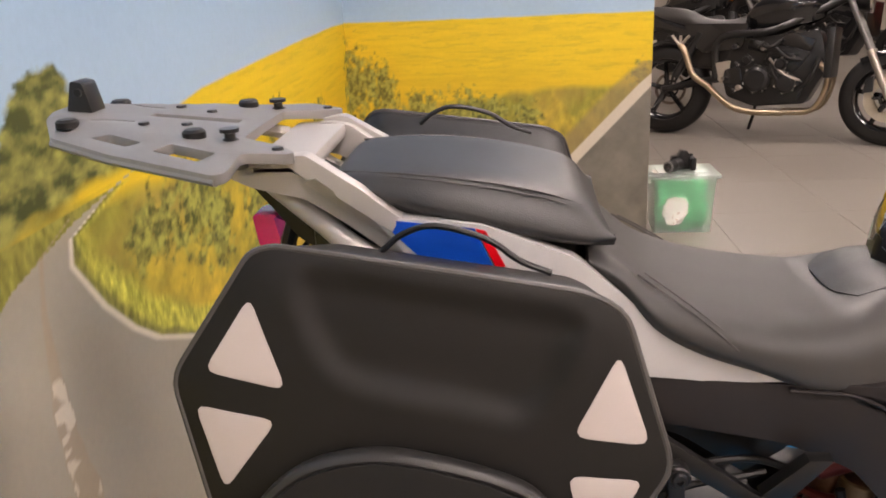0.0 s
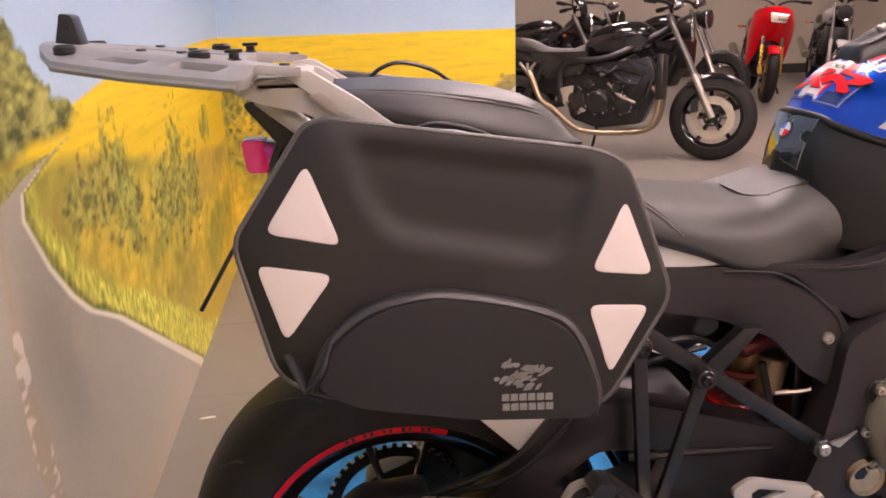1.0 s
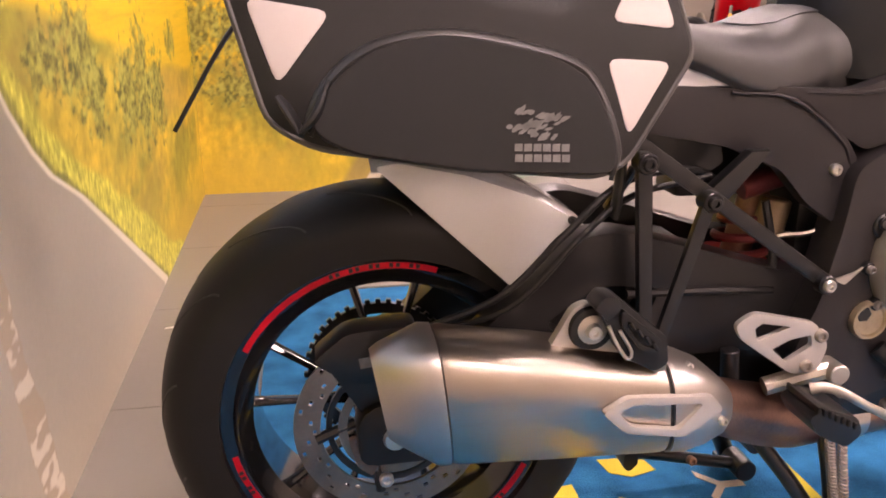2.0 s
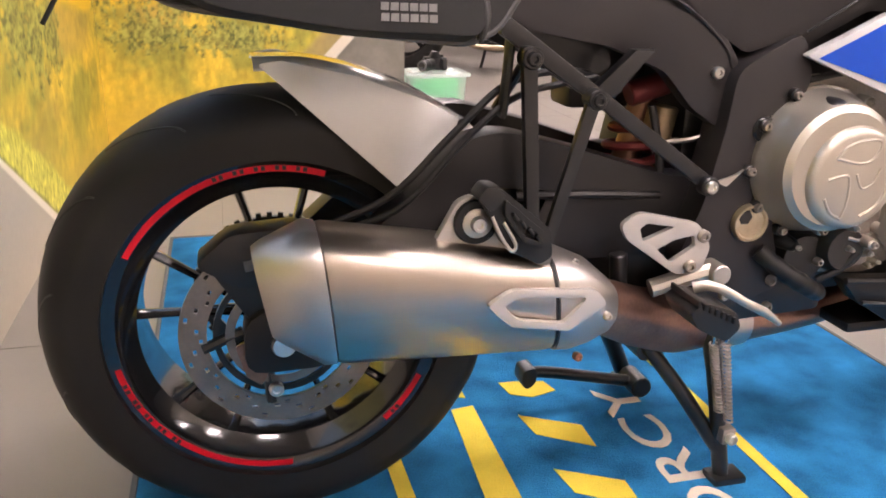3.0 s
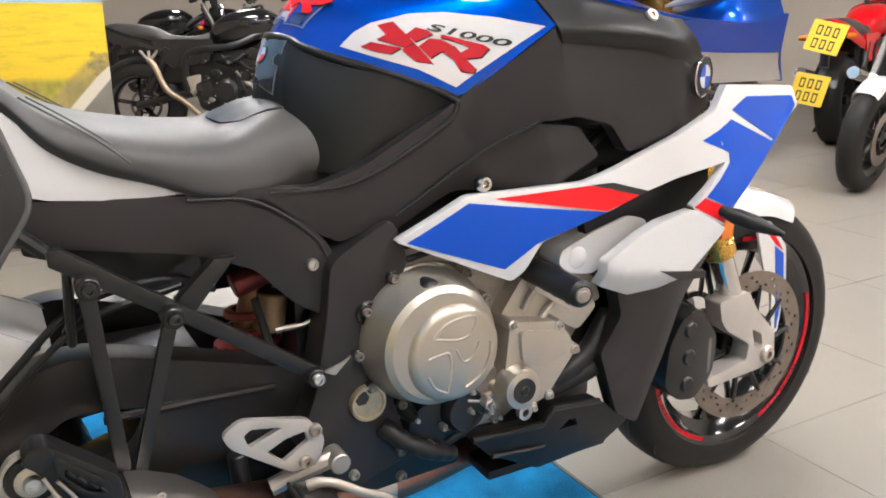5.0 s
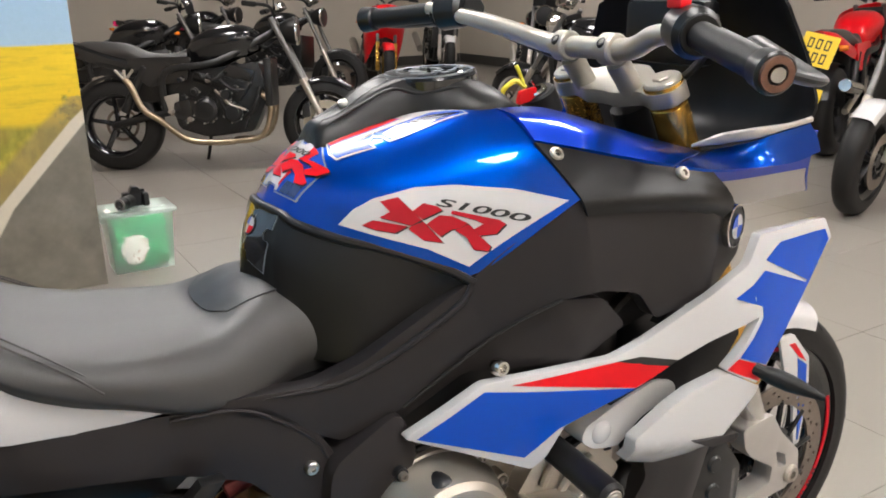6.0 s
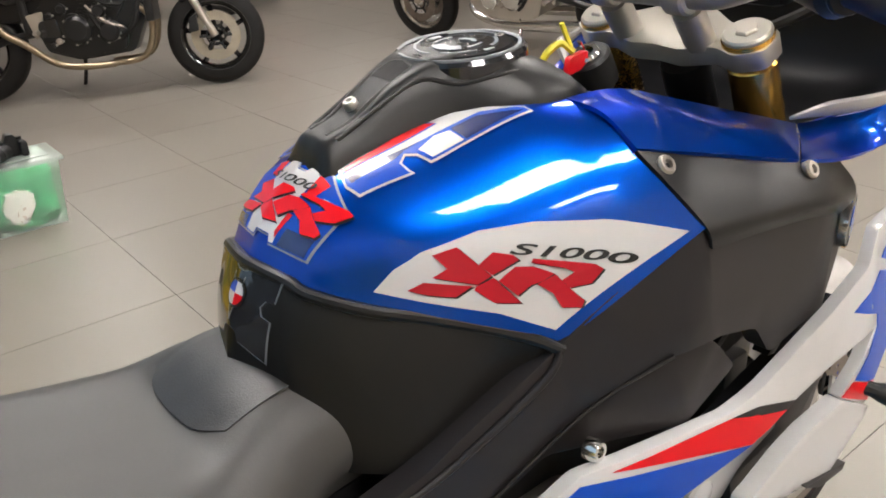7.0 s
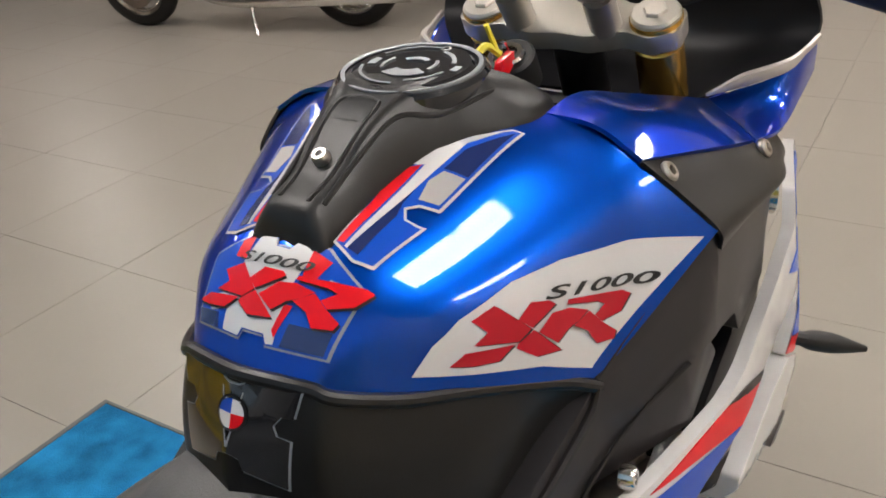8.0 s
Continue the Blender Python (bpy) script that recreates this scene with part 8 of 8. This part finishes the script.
            for row, i in itertools.product((0.030, -0.060), range(3)):
                part("plate_bar", slab([(-0.075 + 0.055 * i, row - 0.024), (-0.040 + 0.055 * i, row - 0.024), (-0.040 + 0.055 * i, row + 0.042), (-0.075 + 0.055 * i, row + 0.042)], -0.0012, 0.001, [[(-0.067 + 0.055 * i, row - 0.014), (-0.048 + 0.055 * i, row - 0.014), (-0.048 + 0.055 * i, row + 0.032), (-0.067 + 0.055 * i, row + 0.032)]]), BLACKINK, pb)
        for s in (-1, 1):
            part("silencer", rod((-0.30, 0.17 * s, 0.52), (0.10, 0.16 * s, 0.46), 0.045, n=24), CHROME, t)
    if fairing:
        rows = [[(fx - 0.10, 0, 1.02), (fx - 0.16, -0.12, 1.00), (fx - 0.32, -0.20, 0.96), (fx - 0.50, -0.20, 0.90)], [(fx + 0.02, 0, 0.90), (fx - 0.08, -0.14, 0.88), (fx - 0.28, -0.22, 0.80), (fx - 0.55, -0.22, 0.74)], [(fx - 0.05, 0, 0.78), (fx - 0.14, -0.12, 0.74), (fx - 0.34, -0.21, 0.58), (fx - 0.62, -0.20, 0.52)], [(fx - 0.20, 0, 0.66), (fx - 0.24, -0.10, 0.60), (fx - 0.42, -0.18, 0.36), (fx - 0.80, -0.17, 0.30)]]
        part("fairing", skin(rows, 5, 5, True, 0.004), accent, t)
        part("headlight", slab(rounded([(-0.08, -0.05), (0.08, -0.05), (0.10, 0.05), (-0.10, 0.05)], 0.02), 0, 0.03, bevel=0.008), CHROME, t).matrix_basis = Matrix.Translation((fx + 0.015, 0, 0.90)) @ Matrix.Rotation(radians(90), 4, "Z")
    else:
        hl = part("headlight", lathe([(0, -0.10), (0.06, -0.09), (0.09, -0.02), (0.095, 0.02), (0.085, 0.03), (0.0, 0.04)], head + Vector((0.13, 0, -0.06)), (1, 0, 0), 28), CHROME if not naked else BLACK, t)
        part("headlight_rim", lathe([(0.080, 0.025), (0.090, 0.032), (0.097, 0.026), (0.097, 0.015)], head + Vector((0.13, 0, -0.06)), (1, 0, 0), 28), CHROME, hl)
        for s in (-1, 1):
            part("instrument", rod(head + Vector((0.05, 0.05 * s, 0.08)), head + Vector((0.03, 0.05 * s, 0.12)), 0.042, n=24), CHROME, t)
    if exhaust == "low":
        for y in (-0.14, -0.10, 0.10, 0.14):
            part("header_pipe", tube([(ex + 0.38, y, 0.52), (ex + 0.45, y, 0.42), (ex + 0.38, y, 0.22), (ex + 0.15, y * 1.0, 0.185)], 0.019, 12, 5), pipes, t)
        part("exhaust_pipe", tube([(ex + 0.20, -0.14, 0.185), (0.62, -0.15, 0.185), (0.48, -0.16, 0.22), (0.33, -0.17, 0.34), (0.22, -0.175, 0.42), (0.16, -0.18, 0.56), (0.12, -0.18, 0.62)], 0.021, 14, 6), pipes, t, "bare metal exhaust pipe with no silencer")
        for d in (-0.06, 0.0, 0.06):
            part("hanger", tube([(0.12, -0.18, 0.61), (0.12 + d, -0.185, 0.68)], 0.010, 8, 1), ALU, t)
    elif exhaust == "chrome":
        for y in (-0.16, 0.16):
            part("exhaust_pipe", tube([(ex + 0.30, y * 0.7, 0.45), (ex + 0.36, y, 0.30), (ex + 0.1, y * 1.1, 0.22), (0.2, y * 1.15, 0.24), (-0.45, y * 1.15, 0.27)], 0.04, 16, 5, radii=[0.022, 0.024, 0.03, 0.045, 0.05]), CHROME, t)
    elif exhaust == "side":
        part("silencer", rod((0.30, -0.20, 0.36), (-0.22, -0.22, 0.52), 0.05, n=24), ALU, t)
    if screen:
        part("screen", skin([[(head.x + 0.12, 0, 1.00), (head.x + 0.06, -0.12, 1.0)], [(head.x + 0.10, 0, 1.12), (head.x + 0.03, -0.12, 1.10)], [(head.x + 0.0, 0, 1.26), (head.x - 0.06, -0.10, 1.22)]], 4, 4, True, 0.003), SMOKE, t)
    return t


def parked(rear, front, lean=6.0):
    """The pose of a bike that leans on its stand, from where its two wheels stand."""
    a = math.atan2(front[1] - rear[1], front[0] - rear[0])
    return Matrix.Translation((rear[0], rear[1], 0)) @ Matrix.Rotation(a, 4, "Z") @ Matrix.Rotation(radians(-lean), 4, "X")


BRASSY = surface("straw_tinted_pipe", (0.40, 0.32, 0.22), 0.3, 0.95, 0.25, 9, 200, 0.05)
GOLDRIM = surface("gold_cast_wheel", (0.42, 0.27, 0.07), 0.35, 0.6, 0.1, 8, 200, 0.05)
BEIGEDISC = surface("worn_pale_disc", (0.42, 0.37, 0.29), 0.40, 0.6, 0.2, 12, 200, 0.1)
GREYPAINT = surface("grey_white_paint", (0.42, 0.40, 0.38), 0.3, 0.0, 0.08, 4, 300, 0.03, coat=0.6)
other_bike("black naked roadster with a bare copper-coloured exhaust", parked((1.29, 5.12), (2.56, 4.46)), GLOSSBLACK, GLOSSBLACK, GLOSSBLACK, disc=BEIGEDISC, pipes=BRASSY)
other_bike("red and white sports bike with gold wheels", parked((5.05, 8.90), (4.60, 7.60)), GREYPAINT, RED, GOLDRIM, fairing=True, naked=False, exhaust="side")
other_bike("grey trail bike with spoked wheels", parked((6.35, 9.60), (5.85, 8.35)), GREYPAINT, WHITE, CHROME, wires=True, exhaust="side")
other_bike("black naked bike parked behind the others", parked((2.75, 7.95), (3.70, 7.00)), GLOSSBLACK, BLACK, GLOSSBLACK, exhaust="side")
other_bike("black roadster parked in the row behind", parked((1.05, 6.75), (2.35, 6.35)), GLOSSBLACK, GLOSSBLACK, GLOSSBLACK, exhaust="side", screen=True)
other_bike("black motorcycle in the far row", parked((2.4, 9.6), (3.3, 8.7)), GLOSSBLACK, GLOSSBLACK, BLACK, exhaust="side")
other_bike("black cruiser with chrome pipes on its side stand", parked((4.75, 3.00), (4.34, 4.62), 8), GLOSSBLACK, GLOSSBLACK, CHROME, cruiser=True, naked=False, exhaust="chrome", wires=True)
other_bike("black tourer with silver engine covers", parked((5.9, 6.6), (5.15, 5.50)), GLOSSBLACK, BLACK, ALU, exhaust="side", screen=True, disc=BEIGEDISC)
other_bike("red sports bike with two yellow number plates", parked((5.62, 2.66), (6.95, 3.18), 4), RED, RED, BLACK, fairing=True, naked=False, plate=True, exhaust="none")
other_bike("blue and white naked bike with a dark tyre", parked((5.75, 1.93), (4.36, 1.60), 5), BLUE, WHITE, BLACK, exhaust="side", disc=DISC)

# ---- storage tub by the partition, with a camera on its lid
tub = thing("storage_tub", "clear plastic storage tub of green padding with lid", "tub")
TX, TY = 0.935, 2.82
walls = loft([[Vector((TX + sx * w, TY + sy * d, z)) for sx, sy in ((-1, -1), (1, -1), (1, 1), (-1, 1))] for w, d, z in ((0.125, 0.085, 0.003), (0.140, 0.100, 0.265), (0.136, 0.096, 0.265), (0.121, 0.081, 0.006))], (True, True))
chamfer(walls, 0.012, 3)
part("tub_body", walls, CLEAR, tub, "frosted clear tub wall").visible_shadow = False
part("tub_lid", join(box(TX - 0.158, TX + 0.158, TY - 0.118, TY + 0.118, 0.262, 0.280, 0.007), box(TX - 0.115, TX + 0.115, TY - 0.08, TY + 0.08, 0.280, 0.286, 0.003)), CLEAR, tub, "frosted clear lid").visible_shadow = False
for sx in (-1, 1):
    part("lid_clip", box(TX + sx * 0.146 - 0.008, TX + sx * 0.146 + 0.008, TY - 0.03, TY + 0.03, 0.225, 0.275, 0.004), CLEAR, tub)
pad_ = thing("packing_foam", "crumpled green padding inside the tub", "padding")
fb = bmesh.new()
bmesh.ops.create_icosphere(fb, subdivisions=4, radius=1)
for v in fb.verts:
    k = 1 + 0.25 * noise.noise(v.co * 3) + 0.22 * noise.noise(v.co * 8)
    v.co = Vector((TX + 0.112 * max(-1, min(1, v.co.x * k * 1.5)), TY + 0.074 * max(-1, min(1, v.co.y * k * 1.15)), 0.125 + 0.115 * max(-1, min(1, v.co.z * k * 1.4))))
part("foam", fb, GREEN, pad_)
paper = thing("crumpled_paper", "crumpled white paper against the tub wall", "paper")
pb_ = bmesh.new()
bmesh.ops.create_icosphere(pb_, subdivisions=4, radius=1)
for v in pb_.verts:
    k = 1 + 0.4 * noise.noise(v.co * 1.7) + 0.45 * noise.noise(v.co * 5)
    v.co = Vector((TX - 0.03 + 0.045 * v.co.x * k + 0.03 * v.co.z, TY - 0.080 + 0.010 * v.co.y + 0.004 * noise.noise(v.co * 9), 0.105 + 0.055 * v.co.z * k - 0.03 * v.co.x))
part("sheet", pb_, PAPER, paper)
photo = thing("photo_camera", "black photo camera with a lens, on the tub lid", "camera")
CXB, CYB, CZB = TX - 0.01, TY - 0.01, 0.286
part("camera_body", box(CXB - 0.070, CXB + 0.075, CYB - 0.022, CYB + 0.045, CZB, CZB + 0.088, 0.016, segments=3), BLACK, photo)
part("prism", slab(rounded([(CXB - 0.030, CZB + 0.080), (CXB + 0.046, CZB + 0.080), (CXB + 0.030, CZB + 0.122), (CXB - 0.010, CZB + 0.126)], 0.008), CYB - 0.022, 0.058, bevel=0.006), BLACK, photo)
part("grip", box(CXB + 0.044, CXB + 0.084, CYB - 0.058, CYB + 0.01, CZB, CZB + 0.084, 0.015, segments=3), SOFTRUBBER, photo)
part("mode_dial", rod((CXB + 0.056, CYB + 0.01, CZB + 0.086), (CXB + 0.056, CYB + 0.01, CZB + 0.100), 0.016, n=20), BLACK, photo)
lens_ = part("lens", rod((CXB - 0.02, CYB - 0.02, CZB + 0.040), (CXB - 0.105, CYB - 0.10, CZB + 0.038), 0.039, 0.037, n=28), SOFTRUBBER, photo)
part("zoom_ring", lathe([(0.030, -0.012), (0.0405, -0.010), (0.0405, 0.010), (0.030, 0.012)], (CXB - 0.066, CYB - 0.063, CZB + 0.039), (-0.73, -0.68, 0), 28), BLACK, lens_)
part("lens_ring", lathe([(0.026, 0.002), (0.036, 0.002), (0.038, -0.006), (0.026, -0.004)], (CXB - 0.107, CYB - 0.102, CZB + 0.038), (-0.73, -0.68, 0), 28), GREYPRINT, lens_)
part("lens_glass", lathe([(0, 0.003), (0.014, 0.002), (0.027, -0.003), (0, -0.004)], (CXB - 0.107, CYB - 0.102, CZB + 0.038), (-0.73, -0.68, 0), 24), DARKPAD, lens_)
shrink = Matrix.Translation((CXB + 0.01, CYB, CZB)) @ Matrix.Scale(0.70, 4) @ Matrix.Translation((-CXB, -CYB, -CZB))
for ob in photo.children_recursive:
    ob.data.transform(shrink)
card = thing("paper_label", "small white paper label on the tub lid", "label")
part("paper", box(TX - 0.135, TX - 0.075, TY - 0.07, TY + 0.0, 0.2815, 0.2825), PAPER, card)
scrap = thing("paper_scrap", "small torn white scrap on the floor", "paper")
part("paper", slab([(-0.500, 0.0), (-0.455, 0.004), (-0.458, 0.016), (-0.480, 0.013), (-0.497, 0.009)], 0, 0.001), PAPER, scrap).matrix_basis = Matrix.Translation((0, 1.06, 0.002)) @ Matrix.Rotation(radians(-90), 4, "X")

# ---- floor tiles, one by one
PITCH, JX, JY = 0.6065, 1.1265, 0.0
tb_ = box(-0.3024, 0.3024, -0.3024, 0.3024, -0.010, 0.0, 0.0007, segments=1)
finish(tb_)
tile_mesh = bpy.data.meshes.new("tile")
tb_.to_mesh(tile_mesh)
tb_.free()
tile_mesh.materials.append(TILE)
far = []
cells = [(JX + PITCH * (i + 0.5), JY + PITCH * (j + 0.5)) for i in range(-3, 11) for j in range(-7, 19)]
cells.sort(key=lambda c: math.hypot(c[0] - 1.0, c[1] - 1.0))
for n, (x, y) in enumerate(cells):
    if n < 300:
        tl = new("tile", tile_mesh)
        tl.parent = floor
        tl.location = (x, y, 0.00012 * math.sin(17.0 * n))
    else:
        far.append((x, y))
bm = bmesh.new()
for x, y in far:
    box(x - 0.3015, x + 0.3015, y - 0.3015, y + 0.3015, -0.008, 0.0, 0.0, bm)
tagged(part("far_tiles", bm, TILE, floor), "greige floor tiles far off", kind="stuff")
